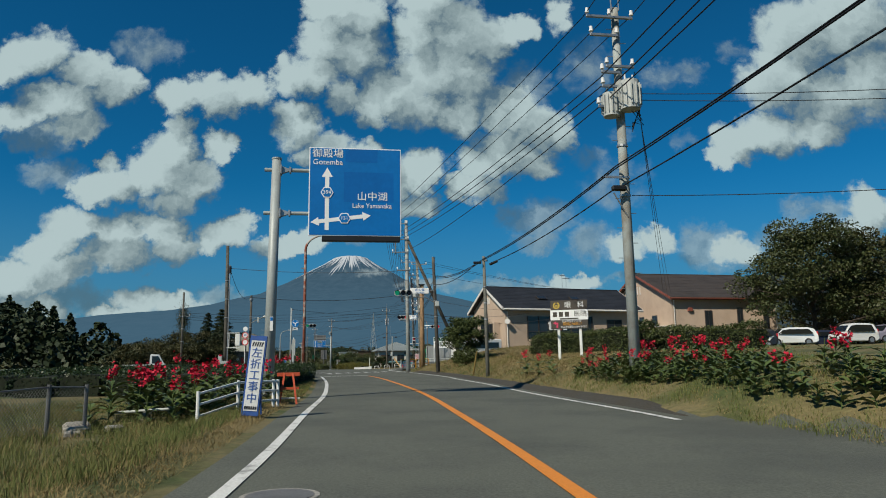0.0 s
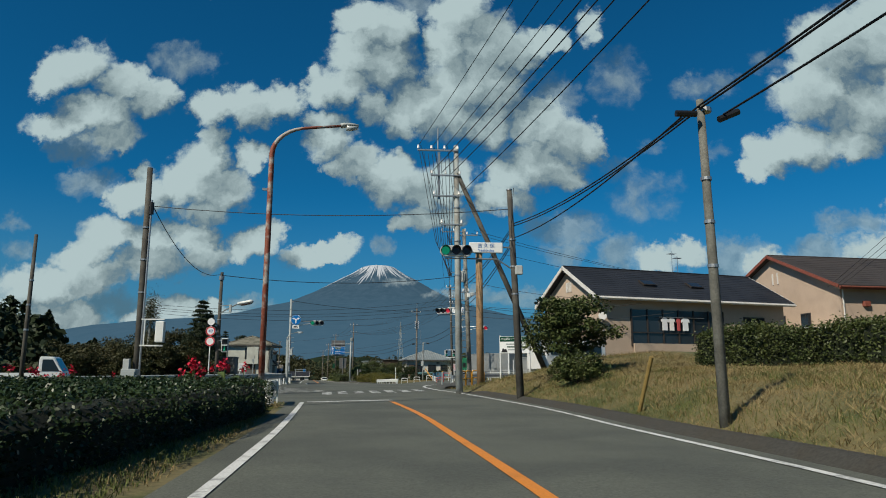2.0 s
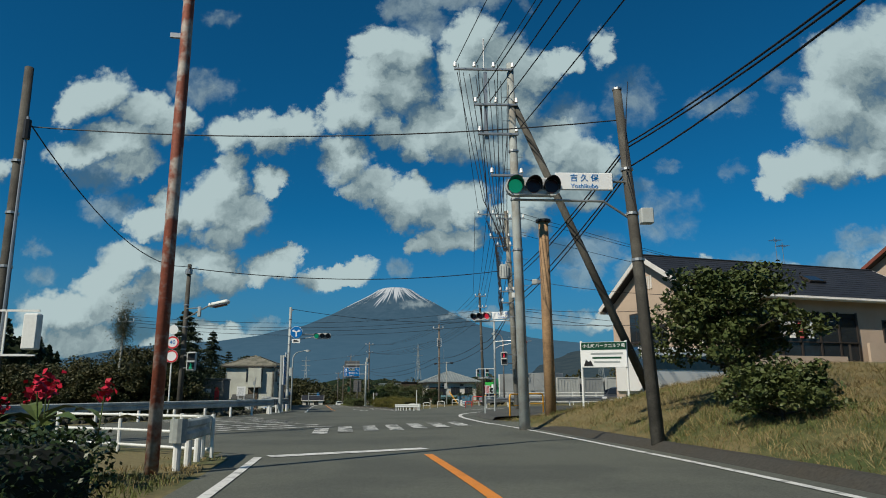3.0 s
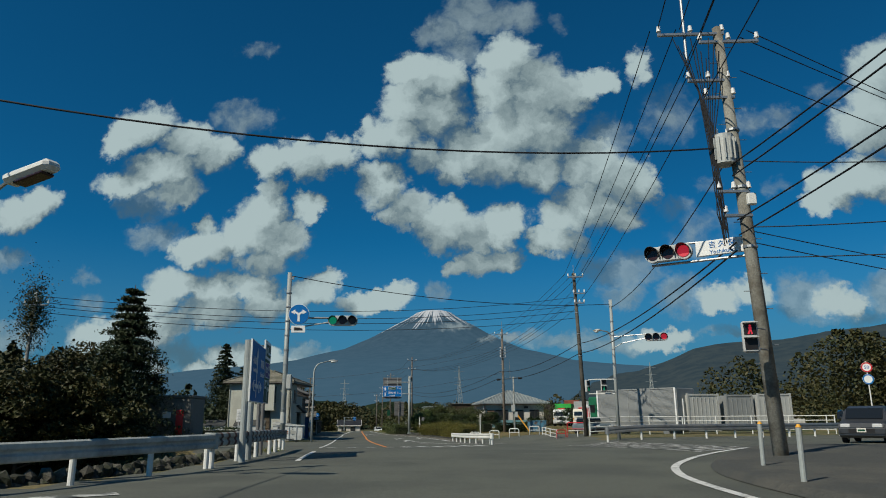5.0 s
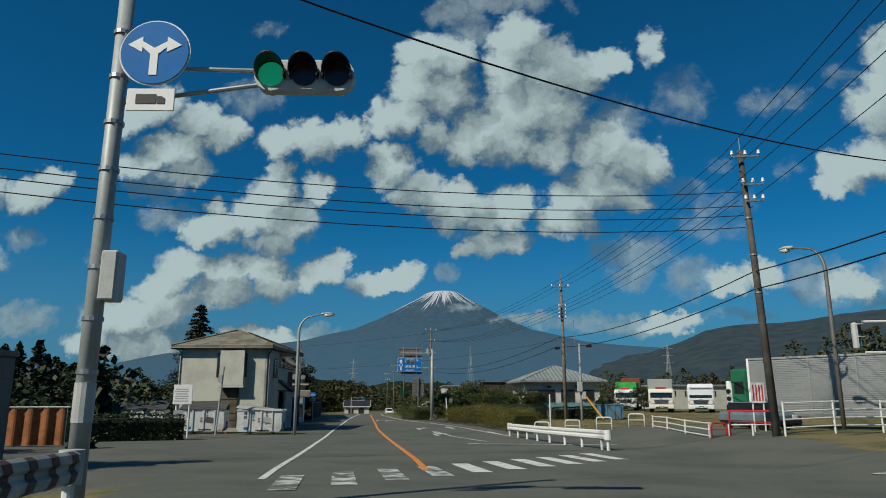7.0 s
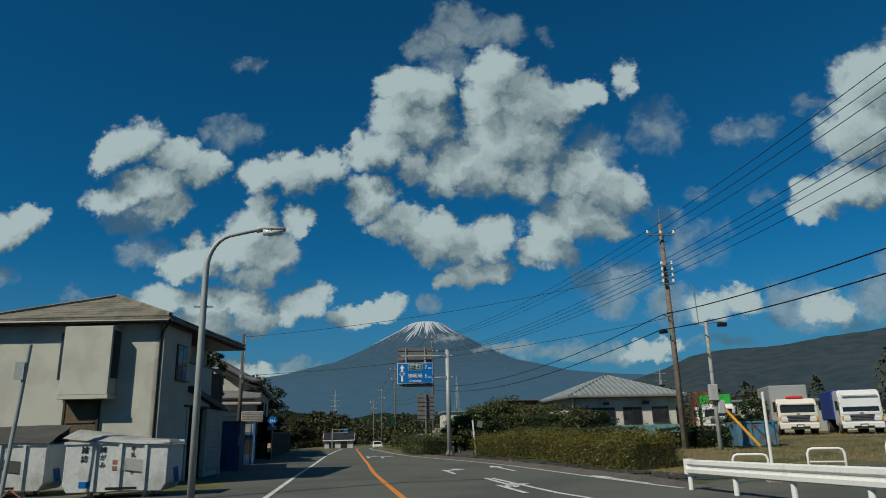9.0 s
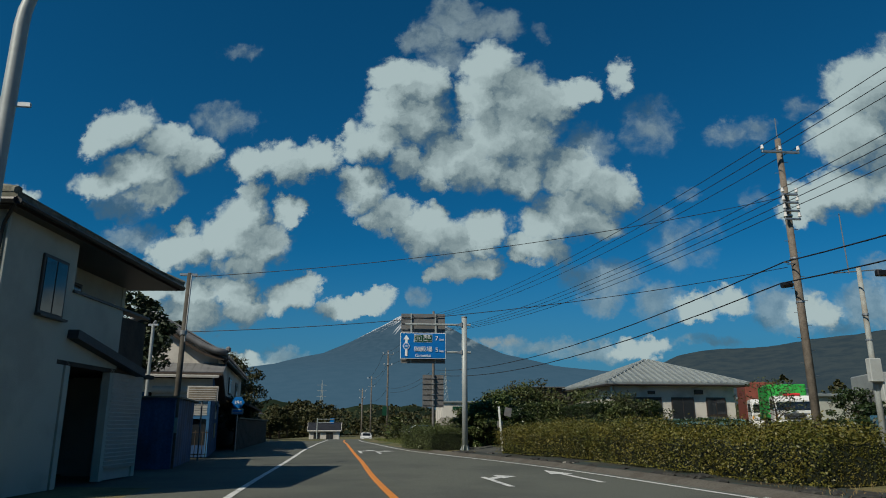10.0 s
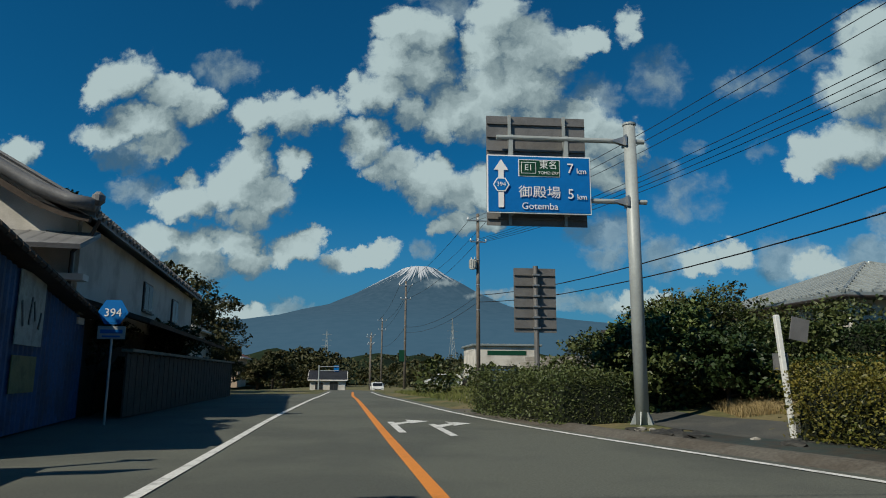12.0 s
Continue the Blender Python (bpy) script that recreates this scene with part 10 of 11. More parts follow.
skip(-29.1, 118.2, 12, False, "white recycling container with a low grey lid", ((-0.82, "雑誌", 0.2), (-0.35, "雑がみ", 0.17), (0.42, "牛乳パック", 0.13)))
skip(-33.0, 118.7, 14, True, "white recycling container with its lid propped open", ((-0.82, "新聞", 0.2), (0.3, "チラシ", 0.16)))
skip(-36.4, 117.6, 18, True, "white recycling container at the end of the row", ((-0.7, "新聞", 0.2),))
t = thing("notice_pole", -30.9, 115.8, height(-30.9, 115.8), 14, "bent pole with a red box and small plate", "pole")
part("pole", tube(B(), [(0, 0, -0.2), (0.25, 0, 3.9)], 0.055, 10), STEEL_P, t)
part("plate", box(B(), 0.1, -0.08, 3.0, 0.22, 0.03, 0.45), STEEL_P, t)
for dx in (-0.2, 0.6):
    part("foot", tube(B(), [(0.25, -0.1, 0.35), (0.25 + dx, -0.35, 0.0)], 0.02, 6), RUST, t)
# green mesh fence of the yard
t = thing("mesh_fence", 0, 0, 0, 0, "green mesh fence round the yard", "fence")
GMESH = mat("green_mesh", (0.0516, 0.0946, 0.0774), 0.6, vary=0.1, bump=0.0)
ys = rail_points([(-32.5, 103.5), (-34.0, 110), (-36.5, 116.5), (-39.5, 117)], 1.6)
for x, y in ys:
    z = height(x, y)
    part("post", tube(B(), [(x, y, z - 0.2), (x, y, z + 1.25)], 0.03, 6), GMESH, t)
for (xa, ya), (xb, yb) in zip(ys, ys[1:]):
    bm = B()
    za, zb = height(xa, ya), height(xb, yb)
    for k in range(15):
        tube(bm, [(xa, ya, za + 0.08 + 0.08 * k), (xb, yb, zb + 0.08 + 0.08 * k)], 0.006, 3, caps=False)
    for k in range(12):
        u = (k + 0.5) / 12
        tube(bm, [(xa + (xb - xa) * u, ya + (yb - ya) * u, za + (zb - za) * u + 0.05), (xa + (xb - xa) * u, ya + (yb - ya) * u, za + (zb - za) * u + 1.22)], 0.006, 3, caps=False)
    part("mesh", bm, GMESH, t)

# clinic sign on two posts; the name in the middle field is left as bars
t = thing("clinic_sign", 5.7, 34.6, 0, -18, "brown and white clinic sign on two posts", "sign board")
zg = height(6.2, 34.2)
DB = mat("dark_brown_board", (0.0516, 0.043, 0.0344), 0.5, vary=0.06, bump=0.0)
for x in (0.35, 1.42):
    part("post", box(B(), x, 0.08, zg - 0.4, 0.13, 0.1, 2.9 - zg + 0.6, bev=0.01), WHITE, t)
board = part("board", box(B(), 0.9, 0, 2.68, 1.82, 0.06, 1.42, bev=0.01), DB, t)
part("white_field", box(B(), 0.9, -0.034, 3.12, 1.86, 0.014, 0.5), SIGNW, board)
writing("眼", 0.34, 0.85, -0.036, 3.85, SIGNW, board)
writing("科", 0.34, 1.48, -0.036, 3.85, SIGNW, board)
bm = B()
for k in range(24):
    a, b_ = 2 * math.pi * k / 24, 2 * math.pi * (k + 1) / 24
    if k in (5, 6):
        continue
    bm.faces.new([bm.verts.new((0.28 + q * math.cos(w), -0.036, 3.85 + q * math.sin(w))) for q, w in ((0.1, a), (0.17, a), (0.17, b_), (0.1, b_))])
box(bm, 0.28, -0.038, 3.8, 0.14, 0.008, 0.07)
part("emblem", bm, mat("gold_paint", (0.43, 0.31, 0.0516), 0.5, vary=0.05, bump=0.0), board)
for k in range(3):
    part("bar", box(B(), 0.2 + 0.3 * k, -0.046, 3.28, 0.2, 0.008, 0.24), DB, board)
writing("医院", 0.32, 1.45, -0.044, 3.4, DB, board)
part("bar", box(B(), 0.9, -0.046, 3.145, 0.9, 0.008, 0.07), DB, board)
writing("吉久保交差点右折", 0.12, 1.0, -0.036, 3.05, SIGNW, board)
writing("国道246沿い", 0.17, 1.05, -0.036, 2.92, YELLOW, board)
writing("杉名沢南交差点左折後すぐ", 0.11, 1.12, -0.036, 2.77, SIGNW, board)
bm = B()
prism(bm, [(0.1, 2.98), (0.24, 3.06), (0.24, 3.0), (0.36, 3.0), (0.33, 2.74), (0.25, 2.74), (0.27, 2.92), (0.24, 2.94), (0.24, 2.88)], 0.034, 0.042, FACE)
part("turn_arrow", bm, mat("pink_paint", (0.516, 0.043, 0.103), 0.5, vary=0.05, bump=0.0), board)

# green and white sign behind the poles
t = thing("park_sign", -0.35, 57.9, height(-0.3, 58), -10, "green and white park sign on two posts", "sign board")
zt = 3.1 - height(-0.3, 58)
for x in (0.02, 1.5):
    part("post", tube(B(), [(x, 0, -0.3), (x, 0, zt + 0.05)], 0.04, 8), WHITE, t)
p = part("board", box(B(), 0.76, -0.05, zt - 0.85, 1.5, 0.04, 0.85, bev=0.005), SIGNW, t)
part("green_field", box(B(), 0.76, -0.075, zt - 0.26, 1.48, 0.012, 0.25), SIGNG, p)
writing("小山町パークゴルフ場", 0.14, 0.76, -0.085, zt - 0.135, SIGNW, p)
for k in range(3):
    part("bar", box(B(), 0.85, -0.075, zt - 0.42 - 0.14 * k, 1.05 - 0.1 * k, 0.008, 0.06), SIGNG if k == 1 else STEEL_P, p)
bm = B()
prism(bm, [(0.08, zt - 0.8), (0.4, zt - 0.8), (0.32, zt - 0.62), (0.24, zt - 0.66), (0.16, zt - 0.58)], 0.074, 0.08, FACE)
part("emblem", bm, BLACK, p)
# slatted shed over the garden wall
t = thing("shed", -17.6, 166.0, height(-17.6, 166), 12, "dark slatted wooden shed behind the garden", "shed")
part("body", box(B(), 0, 0.6, 0, 3.0, 1.1, 3.7), DARKWOOD, t)
for k in range(11):
    part("slat", box(B(), 0, 0.0, 2.0 + 0.155 * k, 3.1, 0.05, 0.1), mat("slat_brown", (0.09, 0.066, 0.045), 0.8, vary=0.2, fine=20, bump=0.3) if k == 0 else bpy.data.materials["slat_brown"], t)
part("roof", box(B(), 0, 0.5, 3.72, 3.4, 1.6, 0.08, bev=0.02), SIGNBACK, t)
# blue container by the grass bank, pylons
t = thing("blue_box", -26.0, 156.2, height(-26, 156.2), 14, "blue plastic box on the grass bank", "box")
part("body", box(B(), 0, 0, 0, 0.8, 0.7, 1.2, bev=0.05), BLUETIN, t)
part("lid", box(B(), 0, 0, 1.2, 0.86, 0.76, 0.08, bev=0.03), BLUETIN, t)
t = thing("block_wall", -23.6, 159.5, height(-23.6, 159.5), -4, "weathered concrete block wall behind bushes", "wall")
for r in range(8):
    for k in range(9):
        part("block", box(B(), -1.6 + 0.41 * k + 0.2 * (r % 2), 0, 0.2 * r, 0.4, 0.15, 0.19, bev=0.008), CONCRETE, t)


def pylon(x, y, z, h, label):
    t = thing("lattice_pylon", x, y, z, rng.uniform(0, 40), label, "pylon", "pylons")
    w = h * 0.07
    for sx_ in (-1, 1):
        for sy_ in (-1, 1):
            part("leg", tube(B(), [(sx_ * w, sy_ * w, 0), (sx_ * w * 0.3, sy_ * w * 0.3, h * 0.62), (0, 0, h)], 0.22, 4), STEEL_P, t)
    bm = B()
    for k in range(9):
        f0, f1 = k / 9 * 0.8, (k + 1) / 9 * 0.8
        a, b = w * (1 - f0 * 1.05), w * (1 - f1 * 1.05)
        tube(bm, [(-a, -a, h * f0), (b, -b, h * f1)], 0.13, 3)
        tube(bm, [(a, -a, h * f0), (-b, -b, h * f1)], 0.13, 3)
    part("bracing", bm, STEEL_P, t)
    for f in (0.66, 0.78, 0.9):
        part("cross_arm", tube(B(), [(-h * 0.1, 0, h * f), (h * 0.1, 0, h * f)], 0.2, 4), STEEL_P, t)


pylon(-84, 900, -2, 66, "distant lattice power pylon")
pylon(-178, 714, -2, 41, "distant lattice power pylon among trees")
pylon(130, 830, -2, 62, "distant lattice power pylon below the hills")


# ---- vehicles ----
TYRE = mat("tyre_rubber", (0.0129, 0.0129, 0.0138), 0.85, vary=0.1, bump=0.1)
RIM = mat("wheel_rim", (0.387, 0.396, 0.404), 0.35, 0.8, vary=0.05, bump=0.0)
LAMP = mat("headlamp_glass", (0.516, 0.533, 0.55), 0.15, vary=0.03, bump=0.0)
CARGLASS = glass_mat("car_glass", (0.012, 0.015, 0.018), 0.04)
PLATE = mat("number_plate", (0.602, 0.602, 0.568), 0.5, vary=0.03, bump=0.0)


def wheel(t, x, y, r, w=0.2):
    tyre = part("tyre", tube(B(), [(x, y - w / 2, r), (x, y - w / 2 + 0.03, r), (x, y + w / 2 - 0.03, r), (x, y + w / 2, r)], r, 18), TYRE, t)
    for s in (-1, 1):
        part("rim", tube(B(), [(x, y + s * (w / 2 - 0.01), r), (x, y + s * (w / 2 + 0.012), r)], r * 0.62, 14), RIM, tyre)


def car(x, y, rz, paint, L, W, H, label, boxy=0.5, z=None):
    """A car that points along its +x."""
    t = thing("car", x, y, height(x, y) if z is None else z, rz, label, "car", "parked cars")
    nose, tail = -0.5 * L, 0.5 * L
    prof = [(tail, 0.35), (tail, 0.62), (tail - 0.12, 0.8), (tail - 0.95 + 0.35 * boxy, 0.92), (tail - 1.45 + 0.5 * boxy, H - 0.12), (tail - 1.9 + 0.5 * boxy, H), (nose + 0.7, H - 0.02), (nose + 0.25, H - 0.12), (nose + 0.06, 0.95), (nose, 0.85), (nose, 0.35), (nose + 0.2, 0.22), (tail - 0.2, 0.22)]
    bm = B()
    cols = []
    for s, inset in ((-1, 1), (1, 1)):
        col = []
        for px, pz in prof:
            tum = 0.0 if pz < 0.93 else 0.17 * (pz - 0.93) / (H - 0.93)
            col.append(bm.verts.new((px, s * (W / 2 - tum - (0.03 if pz < 0.3 else 0)), pz)))
        cols.append(col)
    n = len(prof)
    bm.faces.new(cols[0])
    bm.faces.new(cols[1][::-1])
    for k in range(n):
        q = (k + 1) % n
        bm.faces.new((cols[0][q], cols[0][k], cols[1][k], cols[1][q]))
    bmesh.ops.recalc_face_normals(bm, faces=bm.faces)
    bmesh.ops.bevel(bm, geom=bm.edges[:], offset=0.045, segments=2, affect="EDGES")
    part("body", bm, paint, t, smooth=False)
    for s in (-1, 1):
        yy = s * (W / 2 - 0.095)
        bm = B()
        pts = [(tail - 1.0 + 0.4 * boxy, 0.98), (tail - 1.45 + 0.5 * boxy, H - 0.2), (tail - 1.95 + 0.5 * boxy, H - 0.13), (nose + 0.75, H - 0.15), (nose + 0.4, 0.98)]
        prism(bm, pts, -0.05, 0.05, Matrix.Translation((0, yy, 0)) @ pose(0, 0, 0, 90 - s * 10))
        part("side_window", bm, CARGLASS, t)
        part("mirror", box(B(), tail - 1.2 + 0.4 * boxy, s * (W / 2 + 0.07), 0.95, 0.1, 0.16, 0.12, bev=0.03), paint, t)
        part("headlamp", box(B(), tail - 0.06, s * (W / 2 - 0.28), 0.62, 0.14, 0.36, 0.16, bev=0.03), LAMP, t)
        part("tail_lamp", box(B(), nose + 0.04, s * (W / 2 - 0.15), 0.75, 0.1, 0.18, 0.4, bev=0.02), SIGNR, t)
        for wx in (nose + 0.2 * L, tail - 0.19 * L):
            wheel(t, wx, s * (W / 2 - 0.1), 0.3)
    ang = math.degrees(math.atan2(H - 1.04, 0.5))
    part("windscreen", box(B(), 0, 0, 0, 0.62, W - 0.36, 0.02, Matrix.Translation((tail - 1.2 + 0.43 * boxy, 0, 0.5 * (H + 0.86))) @ pose(0, 0, 0, 0, ang)), CARGLASS, t)
    part("rear_window", box(B(), nose + 0.13, 0, 1.0, 0.04, W - 0.36, H - 1.2, pose(0, 0, 0, 0, 0)), CARGLASS, t)
    part("grille", box(B(), tail - 0.005, 0, 0.42, 0.03, W * 0.55, 0.16, bev=0.005), BLACK, t)
    p = part("number_plate", box(B(), tail + 0.015, 0, 0.45, 0.02, 0.33, 0.16), PLATE, t)
    part("bar", box(B(), tail + 0.028, 0, 0.49, 0.006, 0.26, 0.07), SIGNG, p)
    return t


def paint(name, c, metal=0.2):
    return mat(name, c, 0.28, metal, vary=0.03, scale=0.8, bump=0.0, spec=0.6)


PW, PK, PG, PN, PV = paint("car_white", (0.72, 0.73, 0.72)), paint("car_black", (0.012, 0.013, 0.015)), paint("car_charcoal", (0.045, 0.05, 0.058)), paint("car_navy", (0.015, 0.02, 0.04)), paint("car_mauve", (0.3, 0.28, 0.36))
car(26.3, 58.0, 160, PK, 3.9, 1.7, 1.55, "black hatchback parked by the house")
car(29.2, 57.3, 170, PW, 3.9, 1.7, 1.5, "white hatchback in the gravel car park")
car(31.9, 58.4, 165, PN, 4.4, 1.7, 1.45, "dark blue saloon in the car park", 0.2)
car(33.6, 55.8, 185, PW, 3.4, 1.5, 1.65, "white minicar in the gravel car park", 0.9)
car(37.2, 56.8, 190, PV, 3.9, 1.7, 1.5, "mauve hatchback in the car park")
car(22.6, 58.6, 150, PG, 3.9, 1.7, 1.5, "grey car beside the beige house")
car(6.8, 87.6, 236, PG, 4.0, 1.7, 1.5, "dark grey hatchback waiting on the side road", z=height(6.4, 87.6))
car(13.5, 95.0, 205, PW, 4.2, 1.72, 1.5, "white car behind on the side road")
car(-33.2, 213, 200, PW, 4.2, 1.7, 1.5, "white car parked by the office")
car(-29.5, 216, 195, PK, 4.2, 1.7, 1.5, "black car parked by the office")
car(-26.5, 217.5, 195, PK, 4.2, 1.7, 1.5, "dark van parked by the office", 0.9)
car(-44.5, 232, 285, PW, 4.2, 1.7, 1.5, "white car far along the road", z=-1.9)


def kei_truck(x, y, rz, z):
    t = thing("small_truck", x, y, z, rz, "white small flatbed truck beyond the tea rows", "truck")
    bm = B()
    prism(bm, [(0.35, 0.3), (1.55, 0.3), (1.6, 0.75), (1.5, 0.95), (1.05, 1.72), (0.4, 1.74)], -0.7, 0.7, FACE)
    bmesh.ops.bevel(bm, geom=bm.edges[:], offset=0.05, segments=2, affect="EDGES")
    part("cab", bm, PW, t)
    for s in (-1, 1):
        part("side_window", prism(B(), [(0.55, 1.0), (1.35, 1.0), (1.0, 1.58), (0.55, 1.58)], -0.01, 0.01, Matrix.Translation((0, s * 0.705, 0)) @ FACE), CARGLASS, t)
        part("side_board", box(B(), -0.7, s * 0.7, 0.62, 2.0, 0.04, 0.3), PW, t)
        for wx in (1.0, -1.1):
            wheel(t, wx, s * 0.6, 0.27, 0.16)
    part("rear_window", box(B(), 0.36, 0, 1.05, 0.02, 1.1, 0.5), CARGLASS, t)
    part("windscreen", box(B(), 0, 0, 0, 0.02, 1.2, 0.75, Matrix.Translation((1.47, 0, 1.0)) @ pose(0, 0, 0, 0, -31)), CARGLASS, t)
    part("bed", box(B(), -0.7, 0, 0.52, 2.05, 1.4, 0.1), PW, t)
    part("tail_board", box(B(), -1.7, 0, 0.62, 0.04, 1.4, 0.3), PW, t)
    part("chassis", box(B(), -0.2, 0, 0.3, 3.2, 0.7, 0.22), BLACK, t)


kei_truck(-23.9, 57.0, 18, height(-23.9, 57.0))


def lorry(x, y, rz, cab, body, label, H=2.6, bodyH=2.6, badge=True):
    """A lorry cab and its load body; it looks along -y."""
    t = thing("lorry", x, y, height(x, y), rz, label, "lorry", "parked lorries")
    W = 2.3
    bm = B()
    prism(bm, [(-0.0, 0.55), (1.9, 0.55), (1.9, H), (0.35, H), (0.08, H - 0.35), (0.0, 1.25)], -W / 2, W / 2, Matrix(((0, 0, 1, 0), (1, 0, 0, 0), (0, 1, 0, 0), (0, 0, 0, 1))))
    bmesh.ops.recalc_face_normals(bm, faces=bm.faces)
    bmesh.ops.bevel(bm, geom=bm.edges[:], offset=0.07, segments=2, affect="EDGES")
    part("cab", bm, cab, t)
    ws = part("windscreen", box(B(), 0, 0, 0, W - 0.3, 0.04, H - 1.78, Matrix.Translation((0, 0.02, 1.38)) @ pose(0, 0, 0, -6), 0.01), CARGLASS, t)
    for x0 in (-0.55, 0.35):
        part("wiper", tube(B(), [(x0, -0.03, 1.38), (x0 + 0.5, -0.02, 1.55)], 0.012, 5), BLACK, ws)
    part("sun_visor", box(B(), 0, -0.03, H - 0.36, W - 0.35, 0.16, 0.06, bev=0.02), cab, t)
    part("front_panel", box(B(), 0, -0.015, 1.2, W - 0.25, 0.05, 0.16, bev=0.015), cab, t)
    g = part("grille", box(B(), 0, -0.02, 0.82, W - 0.95, 0.06, 0.36, bev=0.01), BLACK, t)
    for k in range(4):
        part("grille_bar", box(B(), 0, -0.055, 0.85 + 0.09 * k, W - 1.0, 0.02, 0.025), RIM, g)
    part("emblem", box(B(), 0, -0.05, 1.24, 0.2, 0.02, 0.1, bev=0.008), RIM, t)
    bp = part("bumper", box(B(), 0, -0.08, 0.36, W, 0.25, 0.38, bev=0.06), cab, t)
    part("air_intake", box(B(), 0, -0.2, 0.4, 1.1, 0.03, 0.13), BLACK, bp)
    for s in (-1, 1):
        part("fog_lamp", box(B(), s * 0.78, -0.2, 0.4, 0.2, 0.03, 0.1, bev=0.01), LAMP, bp)
        part("turn_lamp", box(B(), s * (W / 2 - 0.09), -0.03, 0.9, 0.14, 0.06, 0.22, bev=0.01), YELLOW, t)
        part("mirror_arm", tube(B(), [(s * (W / 2 - 0.04), 0.05, 1.9), (s * (W / 2 + 0.16), -0.02, 2.0)], 0.015, 5), BLACK, t)
        d = part("door", box(B(), s * (W / 2 + 0.002), 0.9, 0.75, 0.02, 1.15, H - 1.0, bev=0.005), cab, t)
        part("door_handle", box(B(), s * (W / 2 + 0.02), 1.3, 1.3, 0.02, 0.16, 0.04), BLACK, d)
        part("step", box(B(), s * (W / 2 - 0.12), 0.25, 0.42, 0.2, 0.4, 0.05), BLACK, t)
    p = part("number_plate", box(B(), 0, -0.22, 0.45, 0.44, 0.02, 0.2), SIGNG, t)
    part("bar", box(B(), 0, -0.234, 0.5, 0.34, 0.006, 0.09), PLATE, p)
    for s in (-1, 1):
        part("headlamp", box(B(), s * (W / 2 - 0.32), -0.04, 0.82, 0.42, 0.08, 0.24, bev=0.03), LAMP, t)
        part("mirror", box(B(), s * (W / 2 + 0.16), 0.0, 1.5, 0.14, 0.1, 0.55, bev=0.02), BLACK, t)
        part("side_window", box(B(), s * (W / 2 + 0.012), 0.85, 1.45, 0.02, 0.9, 0.6), CARGLASS, t)
        wheel_t = part("front_wheel", tube(B(), [(s * (W / 2 - 0.3), 0.8, 0.48), (s * (W / 2 - 0.02), 0.8, 0.48)], 0.48, 18), TYRE, t)
        part("rim", tube(B(), [(s * (W / 2 - 0.03), 0.8, 0.48), (s * (W / 2 + 0.0), 0.8, 0.48)], 0.28, 14), RIM, wheel_t)
        rw = part("rear_wheel", tube(B(), [(s * (W / 2 - 0.5), 4.6, 0.48), (s * (W / 2 - 0.02), 4.6, 0.48)], 0.48, 18), TYRE, t)
        part("rim", tube(B(), [(s * (W / 2 - 0.03), 4.6, 0.48), (s * (W / 2), 4.6, 0.48)], 0.28, 14), RIM, rw)
    part("chassis", box(B(), 0, 3.4, 0.55, 0.9, 5.4, 0.25), BLACK, t)
    part("load_body", box(B(), 0, 4.2, 0.9, W + 0.05, 4.4, bodyH, bev=0.06), body, t)
    if badge:
        part("roof_lamp", box(B(), 0, 0.5, H, 1.0, 0.35, 0.16, bev=0.05), SIGNR, t)


TARP = mat("blue_tarpaulin", (0.0172, 0.043, 0.241), 0.6, vary=0.15, scale=1.5, bump=0.2)
GTARP = mat("bright_green_tarpaulin", (0.0172, 0.31, 0.043), 0.55, vary=0.15, scale=1.5, bump=0.2)
CREAM = paint("lorry_cream", (0.62, 0.6, 0.52), 0.0)
lorry(-0.5, 146.0, -9, CREAM, CONT, "cream lorry with a grey box body and red roof lamp", 2.25, 2.3)
lorry(2.95, 145.2, -13, PW, TARP, "white lorry with blue tarpaulin", 2.7, 1.9, False)
lorry(-2.6, 156.0, -12, PW, GTARP, "white lorry with a bright green cover", 2.3, 2.2)
lorry(-0.6, 166.0, -10, PW, mat("rust_red_body", (0.172, 0.043, 0.0258), 0.6, vary=0.15, bump=0.1), "tipper lorry with a rust-red body", 2.4, 2.9, False)
t = thing("minibus", 3.4, 60.5, height(3.4, 60.5), 30, "white van parked behind the park sign", "van")
part("body", box(B(), 0, 0, 0.25, 4.2, 1.7, 1.65, bev=0.12), PW, t)
part("window_band", box(B(), 0, -0.86, 1.1, 3.4, 0.02, 0.5), CARGLASS, t)
for wx in (-1.3, 1.3):
    for s in (-1, 1):
        wheel(t, wx, s * 0.75, 0.3)
t = thing("scrap_bin", -6.4, 136.6, height(-6.4, 136.6), 4, "rusty blue steel scrap bin at the yard edge", "bin")
BIN = mat("rusty_blue_steel", (0.0602, 0.172, 0.258), 0.6, vary=0.15, scale=2.0, fine=10, bump=0.2, second=(0.129, 0.086, 0.0602), spread=(0.52, 0.66))
part("body", prism(B(), [(-0.95, 0.1), (0.95, 0.1), (1.05, 1.25), (-1.05, 1.25)], -0.6, 0.6, FACE), BIN, t)
for x in (-0.8, -0.3, 0.3, 0.8):
    part("rib", box(B(), x, -0.63, 0.1, 0.07, 0.06, 1.1), BIN, t)
part("rim", box(B(), 0, -0.6, 1.2, 2.16, 0.1, 0.08), BIN, t)
part("skid", box(B(), 0, 0, 0, 1.6, 1.0, 0.1), STEEL, t)
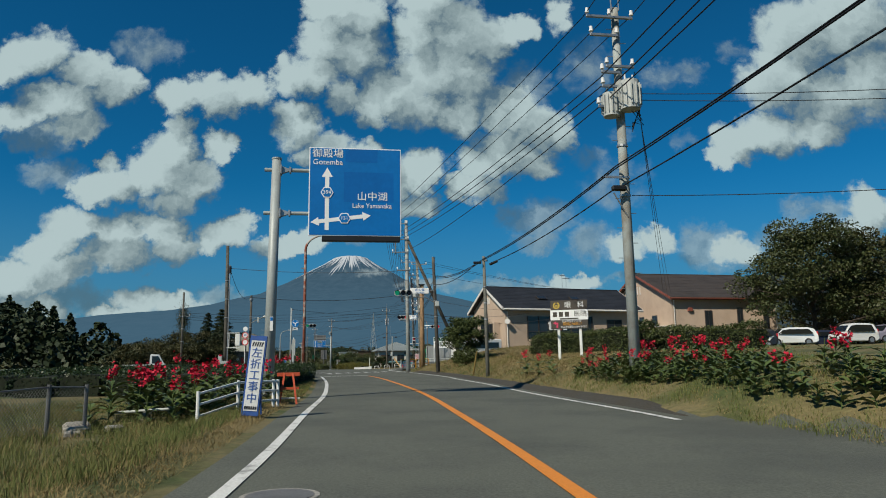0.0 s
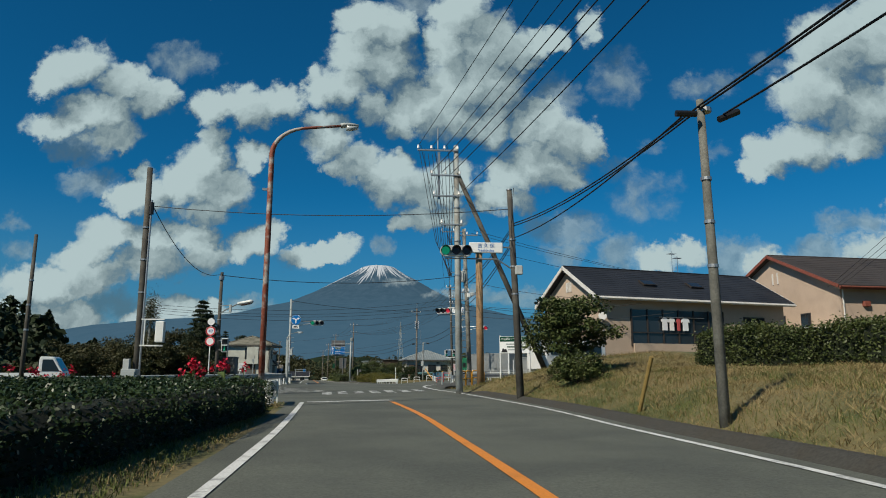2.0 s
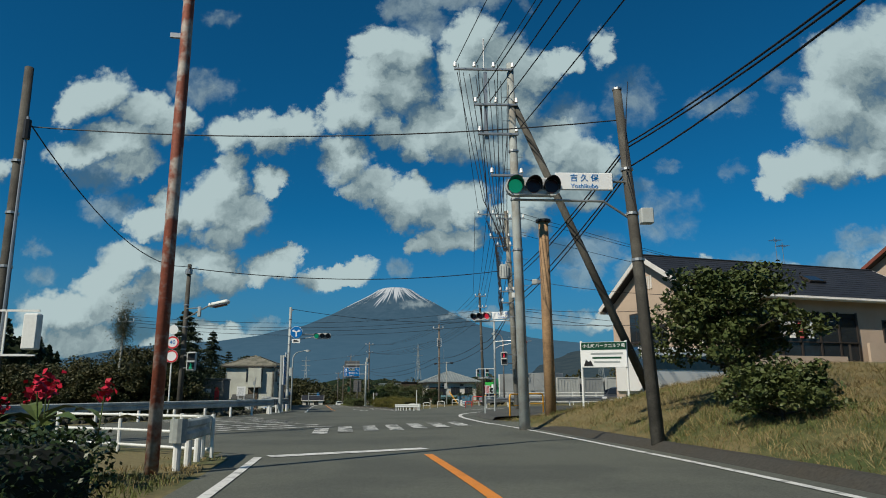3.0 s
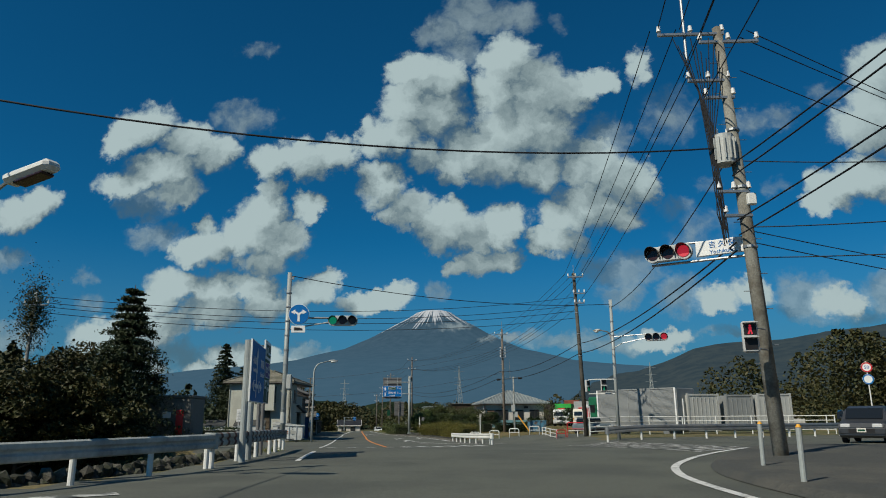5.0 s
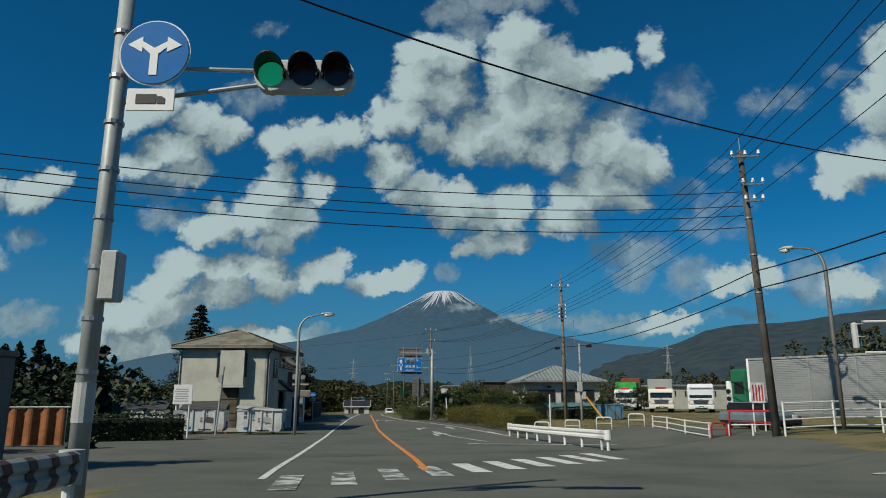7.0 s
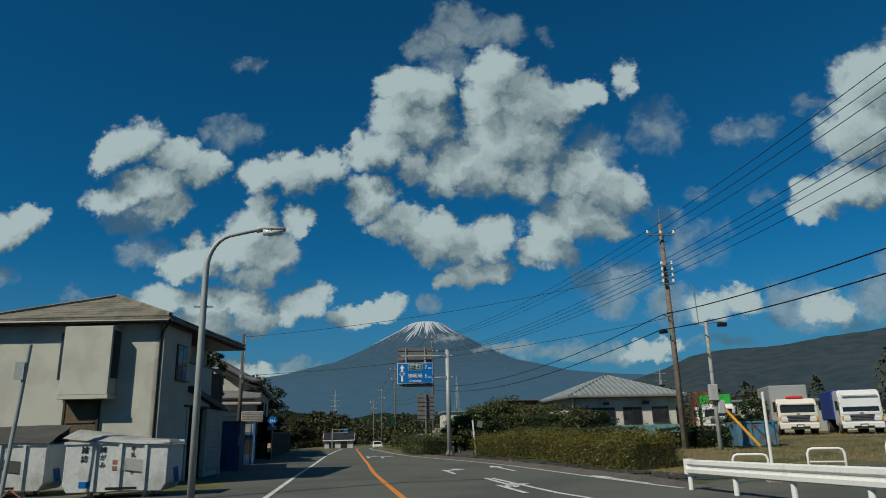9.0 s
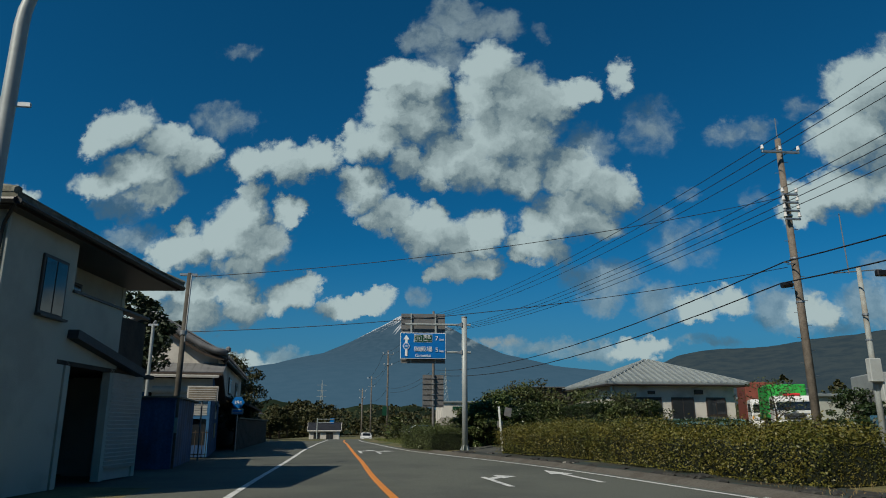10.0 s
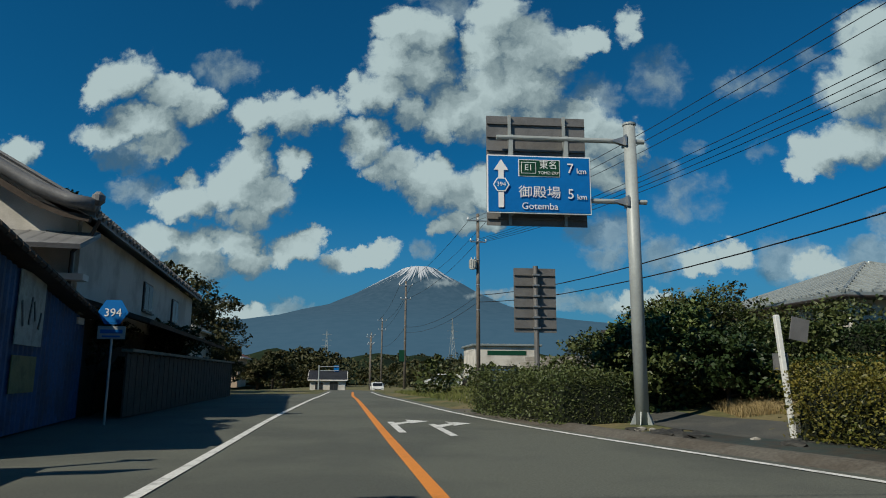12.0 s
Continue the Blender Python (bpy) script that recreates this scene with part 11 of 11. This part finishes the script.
# red rail, placard and old car at the yard mouth
for x, y, rz, w, h, words in ((-4.15, 106.1, -57, 2.2, 0.95, "bent red pipe hoop beside the leaning pole"), (-5.2, 107.0, 20, 0.7, 0.55, "small bent red pipe hoop at the yard entrance")):
    hoop(x, y, rz, w, h, SIGNR, words)
t = thing("placard", -3.3, 107.9, height(-3.3, 107.9), 14, "white placard with red bars behind the rail", "placard")
for k in (-0.24, 0.24):
    part("leg", box(B(), k, 0, -0.2, 0.04, 0.04, 1.5), SIGNW, t)
part("board", box(B(), 0, -0.03, 1.15, 0.62, 0.03, 0.85, bev=0.008), SIGNW, t)
for k in range(4):
    part("bar", box(B(), -0.2 + 0.135 * k, -0.048, 1.24, 0.06, 0.006, 0.66), SIGNR, t)
t = thing("old_car", -2.75, 110.2, height(-2.75, 110.2), 30, "old blue-grey car behind the yard rail", "car")
OLDCAR = mat("dull_blue_grey_paint", (0.12, 0.16, 0.18), 0.4, vary=0.15, scale=1.5, fine=18, bump=0.06)
part("body", box(B(), 0, 0, 0.25, 1.55, 3.2, 0.52, bev=0.14), OLDCAR, t)
part("cabin", box(B(), 0, 0.35, 0.72, 1.3, 1.7, 0.45, bev=0.16), CARGLASS, t)
part("roof", box(B(), 0, 0.4, 1.13, 1.15, 1.3, 0.06, bev=0.02), OLDCAR, t)
part("bumper", box(B(), 0, -1.62, 0.28, 1.5, 0.12, 0.16, bev=0.04), BLACK, t)
for k in (-0.55, 0.55):
    part("headlight", box(B(), k, -1.6, 0.5, 0.3, 0.06, 0.16, bev=0.02), PW, t)
    for v in (-1.0, 1.0):
        part("wheel", tube(B(), [(k * 1.35, v, 0.28), (k * 1.1, v, 0.28)], 0.28, 14), BLACK, t)

# manhole, joint in the road
t = thing("manhole_cover", -1.4, 6.3, height(-1.4, 6.3), 0, "round dark iron manhole cover", "manhole cover", kind="structure")
part("cover", tube(B(), [(0, 0, -0.03), (0, 0, 0.01)], 0.3, 24), SIGNBACK, t)
part("ring", tube(B(), [(0, 0, -0.03), (0, 0, 0.006)], 0.35, 24), CONCRETE, t)
